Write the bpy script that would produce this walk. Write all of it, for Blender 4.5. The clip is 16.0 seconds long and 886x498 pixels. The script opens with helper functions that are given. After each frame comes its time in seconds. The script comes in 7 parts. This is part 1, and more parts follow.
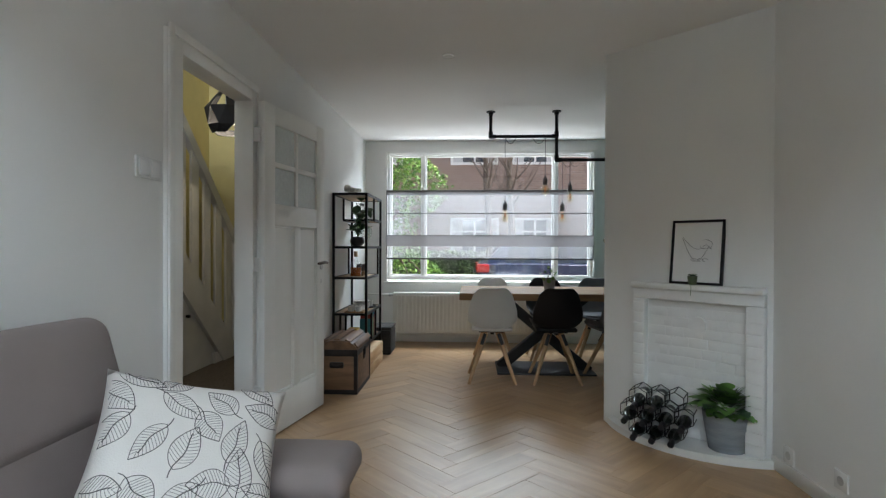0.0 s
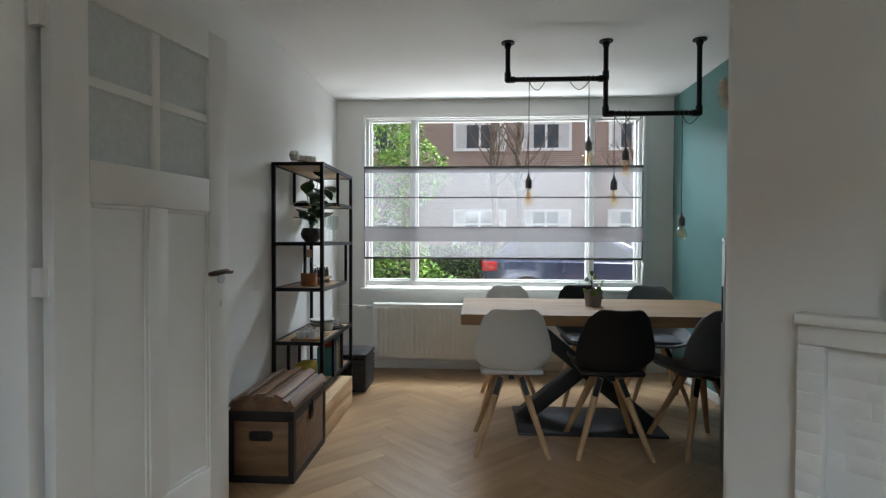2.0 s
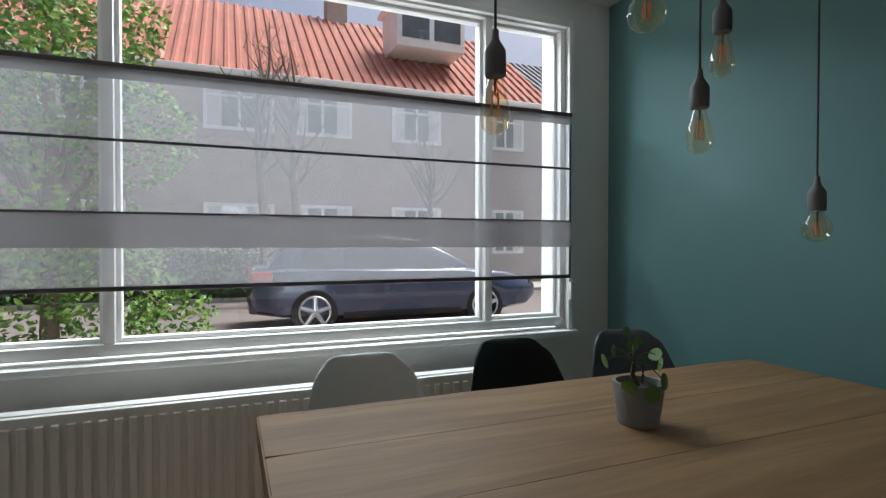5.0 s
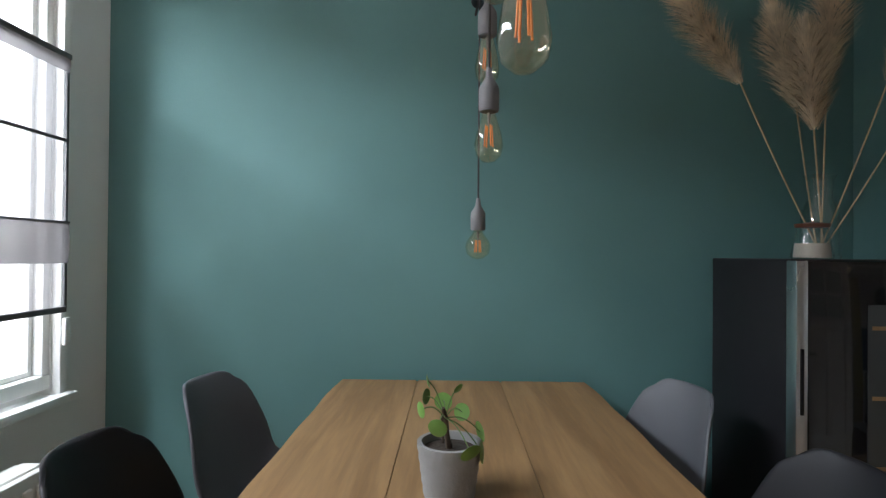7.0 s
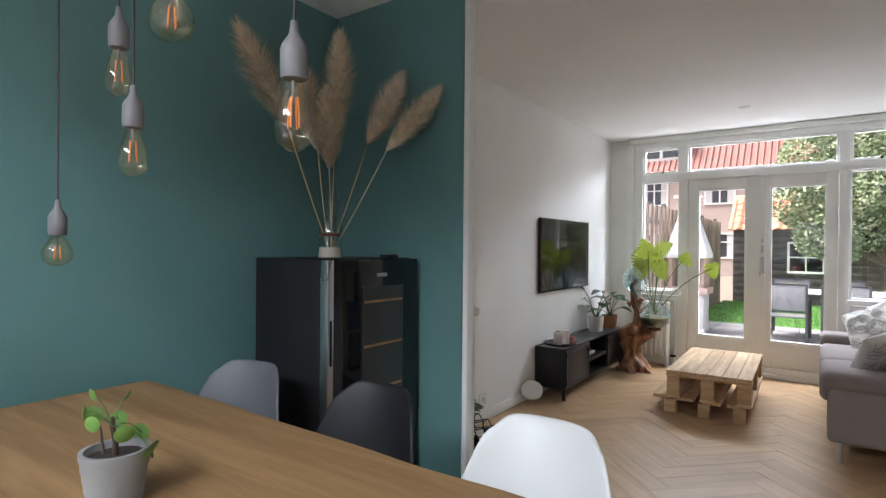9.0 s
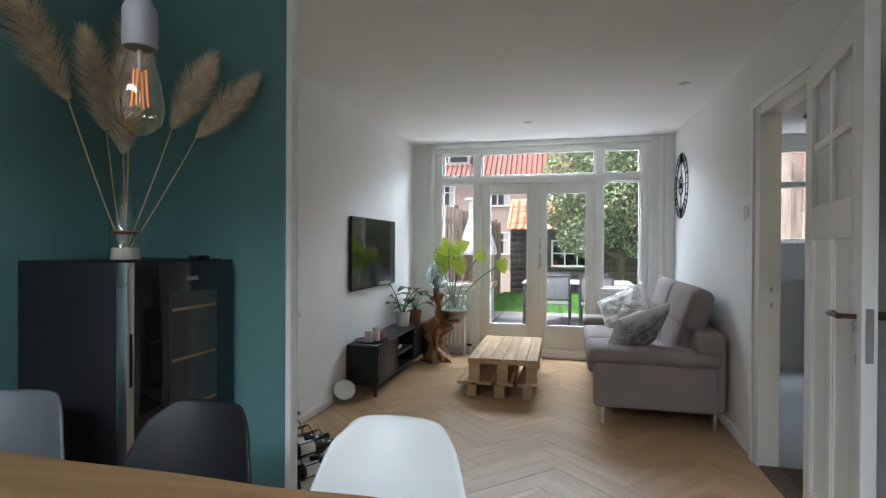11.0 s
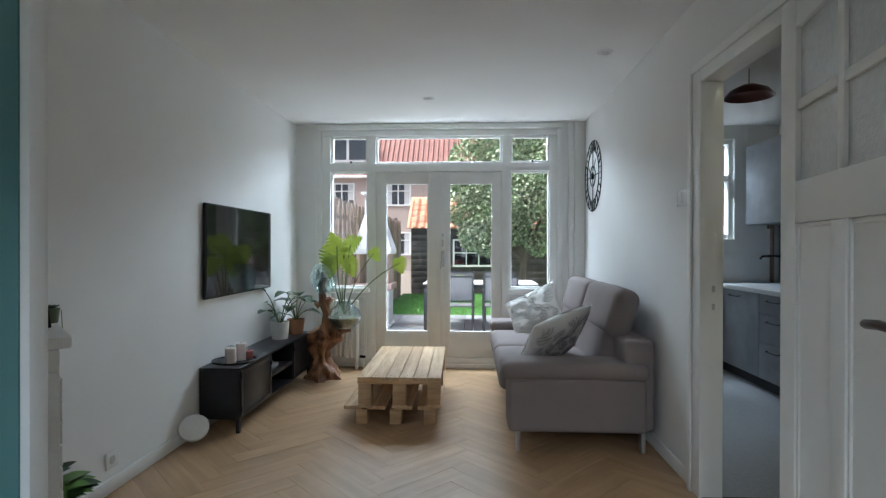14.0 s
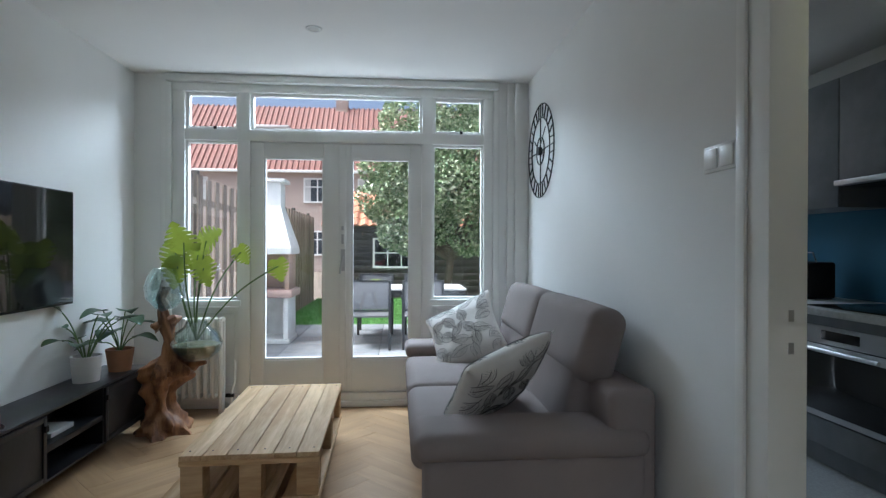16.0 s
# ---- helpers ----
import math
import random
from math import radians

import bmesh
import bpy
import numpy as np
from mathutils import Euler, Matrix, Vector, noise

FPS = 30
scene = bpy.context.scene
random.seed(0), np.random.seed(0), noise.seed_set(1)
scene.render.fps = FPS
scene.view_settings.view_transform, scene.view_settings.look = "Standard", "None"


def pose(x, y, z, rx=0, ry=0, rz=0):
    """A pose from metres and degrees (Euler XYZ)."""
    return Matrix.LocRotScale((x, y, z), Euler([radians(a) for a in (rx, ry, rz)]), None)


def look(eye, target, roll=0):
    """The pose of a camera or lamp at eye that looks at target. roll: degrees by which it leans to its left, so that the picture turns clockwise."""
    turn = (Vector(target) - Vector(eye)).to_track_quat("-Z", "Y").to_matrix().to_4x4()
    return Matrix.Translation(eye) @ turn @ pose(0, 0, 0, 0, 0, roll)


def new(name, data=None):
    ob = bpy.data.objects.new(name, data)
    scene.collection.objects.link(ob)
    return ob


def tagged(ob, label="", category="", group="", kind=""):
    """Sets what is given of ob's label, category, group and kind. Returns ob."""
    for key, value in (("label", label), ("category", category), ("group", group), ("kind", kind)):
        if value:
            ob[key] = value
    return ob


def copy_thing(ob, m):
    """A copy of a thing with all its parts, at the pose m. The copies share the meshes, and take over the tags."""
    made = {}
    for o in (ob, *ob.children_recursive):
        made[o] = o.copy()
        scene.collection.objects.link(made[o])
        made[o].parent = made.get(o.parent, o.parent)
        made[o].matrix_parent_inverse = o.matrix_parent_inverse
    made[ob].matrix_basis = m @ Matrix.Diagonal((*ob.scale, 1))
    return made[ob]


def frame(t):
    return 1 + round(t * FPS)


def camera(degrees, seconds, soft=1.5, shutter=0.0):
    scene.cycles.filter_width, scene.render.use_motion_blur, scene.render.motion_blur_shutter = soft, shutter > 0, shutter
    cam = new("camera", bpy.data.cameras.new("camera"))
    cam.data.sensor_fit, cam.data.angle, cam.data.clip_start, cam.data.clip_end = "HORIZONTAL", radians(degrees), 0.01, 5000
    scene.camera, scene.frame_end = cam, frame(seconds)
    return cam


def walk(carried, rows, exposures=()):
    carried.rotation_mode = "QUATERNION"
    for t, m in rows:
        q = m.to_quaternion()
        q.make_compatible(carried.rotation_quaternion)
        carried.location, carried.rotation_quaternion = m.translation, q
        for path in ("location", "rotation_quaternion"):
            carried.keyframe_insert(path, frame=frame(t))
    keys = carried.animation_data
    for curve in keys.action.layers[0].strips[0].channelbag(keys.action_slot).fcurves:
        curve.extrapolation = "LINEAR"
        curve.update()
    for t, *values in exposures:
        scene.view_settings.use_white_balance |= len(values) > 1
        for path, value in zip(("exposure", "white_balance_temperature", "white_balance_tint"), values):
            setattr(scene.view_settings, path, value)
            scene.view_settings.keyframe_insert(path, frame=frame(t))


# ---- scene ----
cam = camera(80.0, 16.0, soft=1.3)
PATH = [
    (0, (0.067, 0.611, 1.15), (-0.038, 2.608, 1.139), 0.2),
    (0.5, (0.07, 0.929, 1.153), (-0.032, 2.926, 1.133), 0.1),
    (1, (0.039, 1.31, 1.151), (-0.065, 3.308, 1.125), 0.2),
    (1.5, (0.038, 1.752, 1.152), (-0.074, 3.749, 1.122), 0.2),
    (2, (0.045, 2.201, 1.163), (-0.074, 4.197, 1.128), 0.2),
    (2.5, (0.008, 2.646, 1.178), (-0.11, 4.642, 1.144), 0.3),
    (3, (-0.013, 3.096, 1.188), (-0.13, 5.092, 1.152), 0.3),
    (3.2, (-0.029, 3.264, 1.185), (-0.143, 5.26, 1.15), 0.5),
    (5.3, (-0.094, 4.872, 1.17), (0.914, 6.599, 1.148), 0.4),
    (5.5, (-0.091, 5.001, 1.167), (1.092, 6.614, 1.155), 0.7),
    (6, (-0.105, 5.278, 1.154), (1.511, 6.498, 1.162), 0.7),
    (6.5, (-0.132, 5.497, 1.151), (1.771, 6.112, 1.18), 0.7),
    (7, (-0.169, 5.649, 1.189), (1.831, 5.682, 1.204), 0.5),
    (7.5, (-0.181, 5.846, 1.213), (1.723, 5.234, 1.209), 0.7),
    (8, (-0.24, 5.983, 1.231), (1.414, 4.858, 1.224), 0.6),
    (8.5, (-0.274, 6.05, 1.232), (1.121, 4.617, 1.227), 0.5),
    (9, (-0.283, 6.106, 1.233), (0.882, 4.481, 1.223), 0.5),
    (9.5, (-0.246, 6.137, 1.239), (0.72, 4.386, 1.225), 0.5),
    (10, (-0.225, 6.164, 1.241), (0.554, 4.321, 1.227), 0.5),
    (10.2, (-0.216, 6.169, 1.242), (0.492, 4.298, 1.225), 0.4),
    (12.5, (-0.043, 6.014, 1.205), (0.15, 4.024, 1.21), 0.3),
    (13, (-0.033, 5.926, 1.194), (0.1, 3.931, 1.2), 0.1),
    (13.5, (-0.068, 5.701, 1.197), (0.038, 3.704, 1.195), 0.1),
    (14, (-0.1, 5.404, 1.195), (0.005, 3.407, 1.188), 0.1),
    (14.5, (-0.115, 5.037, 1.203), (-0.01, 3.04, 1.193), 0.0),
    (15, (-0.144, 4.684, 1.203), (-0.048, 2.687, 1.193), 0.1),
    (15.5, (-0.157, 4.376, 1.189), (-0.116, 2.377, 1.182), 0.2),
    (16, (-0.224, 4.136, 1.174), (-0.396, 2.143, 1.169), 0.2),
]
EXPOSURES = [(0.0, 0.97, 6000, 8), (3.0, 0.82, 6100, 8), (5.3, 0.1, 6100, 10), (6.0, 0.3, 6150, 11), (7.0, 1.15, 6250, 14), (8.5, 1.42, 6250, 16), (10.0, 1.2, 6080, 12), (12.5, 1.08, 5800, 8), (14.5, 0.93, 5580, 6), (16.0, 0.75, 5500, 6)]
walk(cam, [(t, look(eye, target, roll)) for t, eye, target, roll in PATH], EXPOSURES)

# ---- world, sun, lights ----
world = bpy.data.worlds.new("world")
scene.world = world
world.use_nodes = True
sky = world.node_tree.nodes.new("ShaderNodeTexSky")
sky.sky_type, sky.sun_disc = "NISHITA", False
sky.sun_elevation, sky.sun_rotation = radians(62), radians(75)
sky.air_density, sky.dust_density, sky.ozone_density = 0.7, 8.0, 0.6
world.node_tree.links.new(sky.outputs[0], world.node_tree.nodes["Background"].inputs[0])
world.node_tree.nodes["Background"].inputs[1].default_value = 0.15


def lamp(name, kind, m, energy, color=(1, 1, 1), **more):
    data = bpy.data.lights.new(name, kind)
    data.energy, data.color = energy, color
    if "size" in more:
        data.shape, data.size, data.size_y = "RECTANGLE", more["size"], more["size_y"]
    if "angle" in more:
        data.angle = more["angle"]
    ob = new(name, data)
    ob.matrix_world = m
    return ob


lamp("sun", "SUN", look((6, 3.6, 12), (0, 2, 0)), 4.6, (1.0, 0.96, 0.9), angle=radians(25))
# the sky's light that falls through the two glazed fronts
lamp("sky_light_garden", "AREA", look((0.2, -0.75, 3.1), (0.2, 2.9, 1.1)), 195, (0.86, 0.95, 1.0), size=2.6, size_y=1.2)
lamp("sky_light_street", "AREA", look((0.3, 7.8, 3.0), (0.3, 4.2, 1.2)), 148, (0.86, 0.95, 1.0), size=2.4, size_y=1.1)
# daylight thrown back by the bright paving outside
lamp("sky_light_kitchen", "AREA", look((-2.335, -0.55, 2.9), (-2.3, 1.2, 0.9)), 55, (0.86, 0.95, 1.0), size=0.8, size_y=0.6)
lamp("paving_light_garden", "AREA", look((0.2, -0.28, 0.02), (0.2, 2.6, 2.2)), 15, (0.93, 0.97, 1.0), size=2.3, size_y=0.3)
lamp("paving_light_street", "AREA", look((0.3, 7.55, 0.25), (0.3, 5.2, 2.3)), 34, (0.93, 0.97, 1.0), size=2.3, size_y=0.45)

# ---- materials ----


def nodes_of(name):
    m = bpy.data.materials.new(name)
    m.use_nodes = True
    nt = m.node_tree
    return m, nt, nt.nodes["Principled BSDF"], nt.links.new


def mat(name, color, rough=0.5, metal=0.0, var=0.08, scale=6.0, bump=0.0, bump_scale=60.0, spec=0.5, coat=0.0, fine=0.0, rnd=0.0, stretch=(1, 1, 1)):
    """A painted or plain surface with broad and fine variation of tone, gloss and relief."""
    m, nt, b, link = nodes_of(name)
    N = nt.nodes.new
    co = N("ShaderNodeTexCoord")
    mp = N("ShaderNodeMapping")
    mp.inputs["Scale"].default_value = stretch
    link(co.outputs["Object"], mp.inputs[0])
    n1 = N("ShaderNodeTexNoise")
    n1.inputs["Scale"].default_value, n1.inputs["Detail"].default_value = scale, 5
    link(mp.outputs[0], n1.inputs["Vector"])
    n2 = N("ShaderNodeTexNoise")
    n2.inputs["Scale"].default_value, n2.inputs["Detail"].default_value = bump_scale, 4
    link(mp.outputs[0], n2.inputs["Vector"])
    mix = N("ShaderNodeMath")
    mix.operation = "MULTIPLY_ADD"
    link(n2.outputs[0], mix.inputs[0])
    mix.inputs[1].default_value = fine
    link(n1.outputs[0], mix.inputs[2])
    hsv = N("ShaderNodeHueSaturation")
    hsv.inputs["Color"].default_value = (*color, 1)
    mr = N("ShaderNodeMapRange")
    mr.inputs["From Min"].default_value, mr.inputs["From Max"].default_value = 0.3, 0.7 + fine
    mr.inputs["To Min"].default_value, mr.inputs["To Max"].default_value = 1 - var, 1 + var
    link(mix.outputs[0], mr.inputs["Value"])
    value = mr.outputs[0]
    if rnd:
        oi = N("ShaderNodeObjectInfo")
        r2 = N("ShaderNodeMapRange")
        r2.inputs["To Min"].default_value, r2.inputs["To Max"].default_value = 1 - rnd, 1 + rnd
        link(oi.outputs["Random"], r2.inputs["Value"])
        mu = N("ShaderNodeMath")
        mu.operation = "MULTIPLY"
        link(value, mu.inputs[0])
        link(r2.outputs[0], mu.inputs[1])
        value = mu.outputs[0]
    link(value, hsv.inputs["Value"])
    link(hsv.outputs[0], b.inputs["Base Color"])
    r3 = N("ShaderNodeMapRange")
    r3.inputs["To Min"].default_value, r3.inputs["To Max"].default_value = max(0.02, rough - 0.08), min(1, rough + 0.08)
    link(n1.outputs[0], r3.inputs["Value"])
    link(r3.outputs[0], b.inputs["Roughness"])
    b.inputs["Metallic"].default_value = metal
    b.inputs["Specular IOR Level"].default_value = spec
    b.inputs["Coat Weight"].default_value = coat
    if bump:
        bp = N("ShaderNodeBump")
        bp.inputs["Strength"].default_value, bp.inputs["Distance"].default_value = bump, 0.004
        link(n2.outputs[0], bp.inputs["Height"])
        link(bp.outputs[0], b.inputs["Normal"])
    return m


def wood(name, light, dark, rough=0.5, axis="x", grain=1.0, rnd=0.12, knots=False):
    """Wood with streaks along one axis, pores and a tone of its own for each piece."""
    m, nt, b, link = nodes_of(name)
    N = nt.nodes.new
    co = N("ShaderNodeTexCoord")
    oi = N("ShaderNodeObjectInfo")
    add = N("ShaderNodeVectorMath")
    add.operation = "MULTIPLY_ADD"
    add.inputs[1].default_value = (1, 1, 1)
    link(co.outputs["Object"], add.inputs[0])
    sc = N("ShaderNodeVectorMath")
    sc.operation = "SCALE"
    sc.inputs["Scale"].default_value = 37.0
    cb = N("ShaderNodeCombineXYZ")
    for i in range(3):
        link(oi.outputs["Random"], cb.inputs[i])
    link(cb.outputs[0], sc.inputs[0])
    link(sc.outputs[0], add.inputs[2])
    mp = N("ShaderNodeMapping")
    s = {"x": (1.6, 16, 16), "y": (16, 1.6, 16), "z": (16, 16, 1.6)}[axis]
    mp.inputs["Scale"].default_value = [v * grain for v in s]
    link(add.outputs[0], mp.inputs[0])
    n1 = N("ShaderNodeTexNoise")
    n1.inputs["Scale"].default_value, n1.inputs["Detail"].default_value, n1.inputs["Distortion"].default_value = 1.3, 8, 0.6
    link(mp.outputs[0], n1.inputs["Vector"])
    n2 = N("ShaderNodeTexNoise")
    n2.inputs["Scale"].default_value, n2.inputs["Detail"].default_value = 9, 6
    link(mp.outputs[0], n2.inputs["Vector"])
    n3 = N("ShaderNodeTexNoise")
    n3.inputs["Scale"].default_value, n3.inputs["Detail"].default_value = 2.2, 3
    link(add.outputs[0], n3.inputs["Vector"])
    ramp = N("ShaderNodeValToRGB")
    ramp.color_ramp.elements[0].position, ramp.color_ramp.elements[1].position = 0.36, 0.64
    ramp.color_ramp.elements[0].color, ramp.color_ramp.elements[1].color = (*dark, 1), (*light, 1)
    ma = N("ShaderNodeMath")
    ma.operation = "MULTIPLY_ADD"
    link(n2.outputs[0], ma.inputs[0])
    ma.inputs[1].default_value = 0.35
    sub = N("ShaderNodeMath")
    sub.operation = "MULTIPLY_ADD"
    link(n1.outputs[0], sub.inputs[0])
    sub.inputs[1].default_value, sub.inputs[2].default_value = 0.9, -0.14
    link(sub.outputs[0], ma.inputs[2])
    link(ma.outputs[0], ramp.inputs[0])
    hsv = N("ShaderNodeHueSaturation")
    link(ramp.outputs[0], hsv.inputs["Color"])
    r2 = N("ShaderNodeMapRange")
    r2.inputs["To Min"].default_value, r2.inputs["To Max"].default_value = 1 - rnd, 1 + rnd
    link(oi.outputs["Random"], r2.inputs["Value"])
    r4 = N("ShaderNodeMapRange")
    r4.inputs["From Min"].default_value, r4.inputs["From Max"].default_value = 0.3, 0.7
    r4.inputs["To Min"].default_value, r4.inputs["To Max"].default_value = 0.9, 1.1
    link(n3.outputs[0], r4.inputs["Value"])
    mu = N("ShaderNodeMath")
    mu.operation = "MULTIPLY"
    link(r2.outputs[0], mu.inputs[0])
    link(r4.outputs[0], mu.inputs[1])
    link(mu.outputs[0], hsv.inputs["Value"])
    link(hsv.outputs[0], b.inputs["Base Color"])
    r3 = N("ShaderNodeMapRange")
    r3.inputs["To Min"].default_value, r3.inputs["To Max"].default_value = rough - 0.1, rough + 0.12
    link(n2.outputs[0], r3.inputs["Value"])
    link(r3.outputs[0], b.inputs["Roughness"])
    bp = N("ShaderNodeBump")
    bp.inputs["Strength"].default_value, bp.inputs["Distance"].default_value = 0.25, 0.002
    link(n2.outputs[0], bp.inputs["Height"])
    link(bp.outputs[0], b.inputs["Normal"])
    return m


def glass_mat(name, tint=(1, 1, 1), gloss=0.05):
    """Thin pane: clear, with Fresnel gloss."""
    m, nt, b, link = nodes_of(name)
    N = nt.nodes.new
    tr, gl, fr, mx = N("ShaderNodeBsdfTransparent"), N("ShaderNodeBsdfGlossy"), N("ShaderNodeLayerWeight"), N("ShaderNodeMixShader")
    po, ma = N("ShaderNodeMath"), N("ShaderNodeMath")
    po.operation, ma.operation = "POWER", "MULTIPLY_ADD"
    po.inputs[1].default_value, ma.inputs[1].default_value, ma.inputs[2].default_value = 3.5, 0.65, gloss
    tr.inputs[0].default_value = (*tint, 1)
    gl.inputs["Roughness"].default_value = 0.02
    fr.inputs[0].default_value = 0.5
    link(fr.outputs["Facing"], po.inputs[0])
    link(po.outputs[0], ma.inputs[0])
    link(ma.outputs[0], mx.inputs[0])
    link(tr.outputs[0], mx.inputs[1])
    link(gl.outputs[0], mx.inputs[2])
    link(mx.outputs[0], nt.nodes["Material Output"].inputs[0])
    return m


def sheer_mat(name, color, clear):
    """Woven cloth that lets part of the view and the light through."""
    m, nt, b, link = nodes_of(name)
    N = nt.nodes.new
    tr, tl, mx, mx2, df = N("ShaderNodeBsdfTransparent"), N("ShaderNodeBsdfTranslucent"), N("ShaderNodeMixShader"), N("ShaderNodeMixShader"), N("ShaderNodeBsdfDiffuse")
    co, wv = N("ShaderNodeTexCoord"), N("ShaderNodeTexNoise")
    wv.inputs["Scale"].default_value, wv.inputs["Detail"].default_value = 7, 4
    link(co.outputs["Object"], wv.inputs["Vector"])
    mr = N("ShaderNodeMapRange")
    mr.inputs["From Min"].default_value, mr.inputs["From Max"].default_value = 0.3, 0.7
    mr.inputs["To Min"].default_value, mr.inputs["To Max"].default_value = clear - 0.04, clear + 0.04
    link(wv.outputs[0], mr.inputs["Value"])
    tl.inputs[0].default_value = df.inputs[0].default_value = (*color, 1)
    mx2.inputs[0].default_value = 0.35
    link(tl.outputs[0], mx2.inputs[1])
    link(df.outputs[0], mx2.inputs[2])
    link(mr.outputs[0], mx.inputs[0])
    link(mx2.outputs[0], mx.inputs[1])
    link(tr.outputs[0], mx.inputs[2])
    link(mx.outputs[0], nt.nodes["Material Output"].inputs[0])
    return m


def thin_leaf(name, color, through_color):
    """A leaf blade that glows when light falls through it."""
    m = mat(name, color, 0.42, var=0.35, scale=9, rnd=0.2)
    nt = m.node_tree
    tl, mx = nt.nodes.new("ShaderNodeBsdfTranslucent"), nt.nodes.new("ShaderNodeMixShader")
    tl.inputs[0].default_value = (*through_color, 1)
    mx.inputs[0].default_value = 0.32
    nt.links.new(nt.nodes["Principled BSDF"].outputs[0], mx.inputs[1])
    nt.links.new(tl.outputs[0], mx.inputs[2])
    nt.links.new(mx.outputs[0], nt.nodes["Material Output"].inputs[0])
    return m


WALL = mat("white_wall_paint", (0.80, 0.80, 0.78), 0.75, var=0.02, scale=2.5, bump=0.12, bump_scale=180)
TEAL = mat("teal_wall_paint", (0.113, 0.237, 0.232), 0.6, var=0.05, scale=2.5, bump=0.12, bump_scale=180)
CEIL = mat("ceiling_paint", (0.80, 0.79, 0.77), 0.8, var=0.02, scale=2, bump=0.1, bump_scale=140)
TRIM = mat("white_gloss_paint", (0.82, 0.82, 0.79), 0.32, var=0.025, scale=5, bump=0.06, bump_scale=40)
GLASS = glass_mat("window_glass")
OAK = wood("oak_floor", (0.475, 0.31, 0.17), (0.385, 0.245, 0.13), 0.34, "x", 0.8, 0.07)

# ---- building blocks ----


def box(bm, x0, x1, y0, y1, z0, z1, bevel=0.0, m=None, seg=2):
    r = bmesh.ops.create_cube(bm, size=1.0)
    vs = r["verts"]
    M = Matrix.Translation(((x0 + x1) / 2, (y0 + y1) / 2, (z0 + z1) / 2)) @ Matrix.Diagonal((abs(x1 - x0), abs(y1 - y0), abs(z1 - z0), 1))
    bmesh.ops.transform(bm, matrix=M, verts=vs)
    if bevel:
        es = list({e for v in vs for e in v.link_edges})
        out = bmesh.ops.bevel(bm, geom=es, offset=bevel, segments=seg, affect="EDGES", profile=0.5)
        vs = list({v for f in out["faces"] for v in f.verts} | {v for v in vs if v.is_valid})
    if m is not None:
        bmesh.ops.transform(bm, matrix=m, verts=vs)
    return vs


def rod(bm, a, b, r, r2=None, seg=12, caps=True):
    a, b = Vector(a), Vector(b)
    d = b - a
    M = Matrix.Translation((a + b) / 2) @ d.to_track_quat("Z", "Y").to_matrix().to_4x4()
    return bmesh.ops.create_cone(bm, cap_ends=caps, segments=seg, radius1=r, radius2=r if r2 is None else r2, depth=d.length, matrix=M)["verts"]


def lathe(bm, profile, seg=24, m=None):
    """Turns a profile of (radius, height) about z."""
    rings = []
    for r, z in profile:
        rings.append([bm.verts.new((r * math.cos(2 * math.pi * i / seg), r * math.sin(2 * math.pi * i / seg), z)) for i in range(seg)] if r > 1e-5 else [bm.verts.new((0, 0, z))])
    for a, b in zip(rings, rings[1:]):
        for i in range(seg):
            j = (i + 1) % seg
            q = [a[i % len(a)], a[j % len(a)], b[j % len(b)], b[i % len(b)]]
            u = []
            for v in q:
                if v not in u:
                    u.append(v)
            if len(u) > 2:
                bm.faces.new(u)
    vs = [v for ring in rings for v in ring]
    if m is not None:
        bmesh.ops.transform(bm, matrix=m, verts=vs)
    return vs


def tube(bm, pts, r, seg=8, closed=False):
    """A round tube through points; r: one radius or one for each point."""
    pts = [Vector(p) for p in pts]
    rs = r if isinstance(r, (list, tuple)) else [r] * len(pts)
    rings, up = [], Vector((0.13, 0.31, 0.94)).normalized()
    n = len(pts)
    for i, p in enumerate(pts):
        d = (pts[(i + 1) % n] - pts[i - 1]) if closed else (pts[min(i + 1, n - 1)] - pts[max(i - 1, 0)])
        d.normalize()
        s = d.cross(up)
        if s.length < 0.05:
            s = d.cross(Vector((1, 0, 0)))
        s.normalize()
        w = s.cross(d)
        up = w
        rings.append([bm.verts.new(p + (s * math.cos(2 * math.pi * k / seg) + w * math.sin(2 * math.pi * k / seg)) * rs[i]) for k in range(seg)])
    pairs = list(zip(rings, rings[1:])) + ([(rings[-1], rings[0])] if closed else [])
    for a, b in pairs:
        for k in range(seg):
            bm.faces.new((a[k], a[(k + 1) % seg], b[(k + 1) % seg], b[k]))
    if not closed:
        bm.faces.new(rings[0][::-1])
        bm.faces.new(rings[-1])
    return [v for ring in rings for v in ring]


def prism(bm, outline, z0, z1):
    """An upright prism on an outline of (x, y)."""
    lo = [bm.verts.new((x, y, z0)) for x, y in outline]
    hi = [bm.verts.new((x, y, z1)) for x, y in outline]
    n = len(outline)
    bm.faces.new(lo[::-1])
    bm.faces.new(hi)
    for i in range(n):
        bm.faces.new((lo[i], lo[(i + 1) % n], hi[(i + 1) % n], hi[i]))
    return lo + hi


def mesh_of(name, bm, material, smooth=None):
    bmesh.ops.recalc_face_normals(bm, faces=bm.faces)
    me = bpy.data.meshes.new(name)
    bm.to_mesh(me)
    bm.free()
    me.materials.append(material)
    if smooth is not None:
        me.shade_smooth()
        me.set_sharp_from_angle(angle=radians(smooth))
    return me


def part(name, bm, material, parent=None, label="", smooth=35):
    ob = new(name, mesh_of(name, bm, material, smooth))
    if parent is not None:
        ob.parent = parent
    if label:
        ob["label"] = label
    return ob


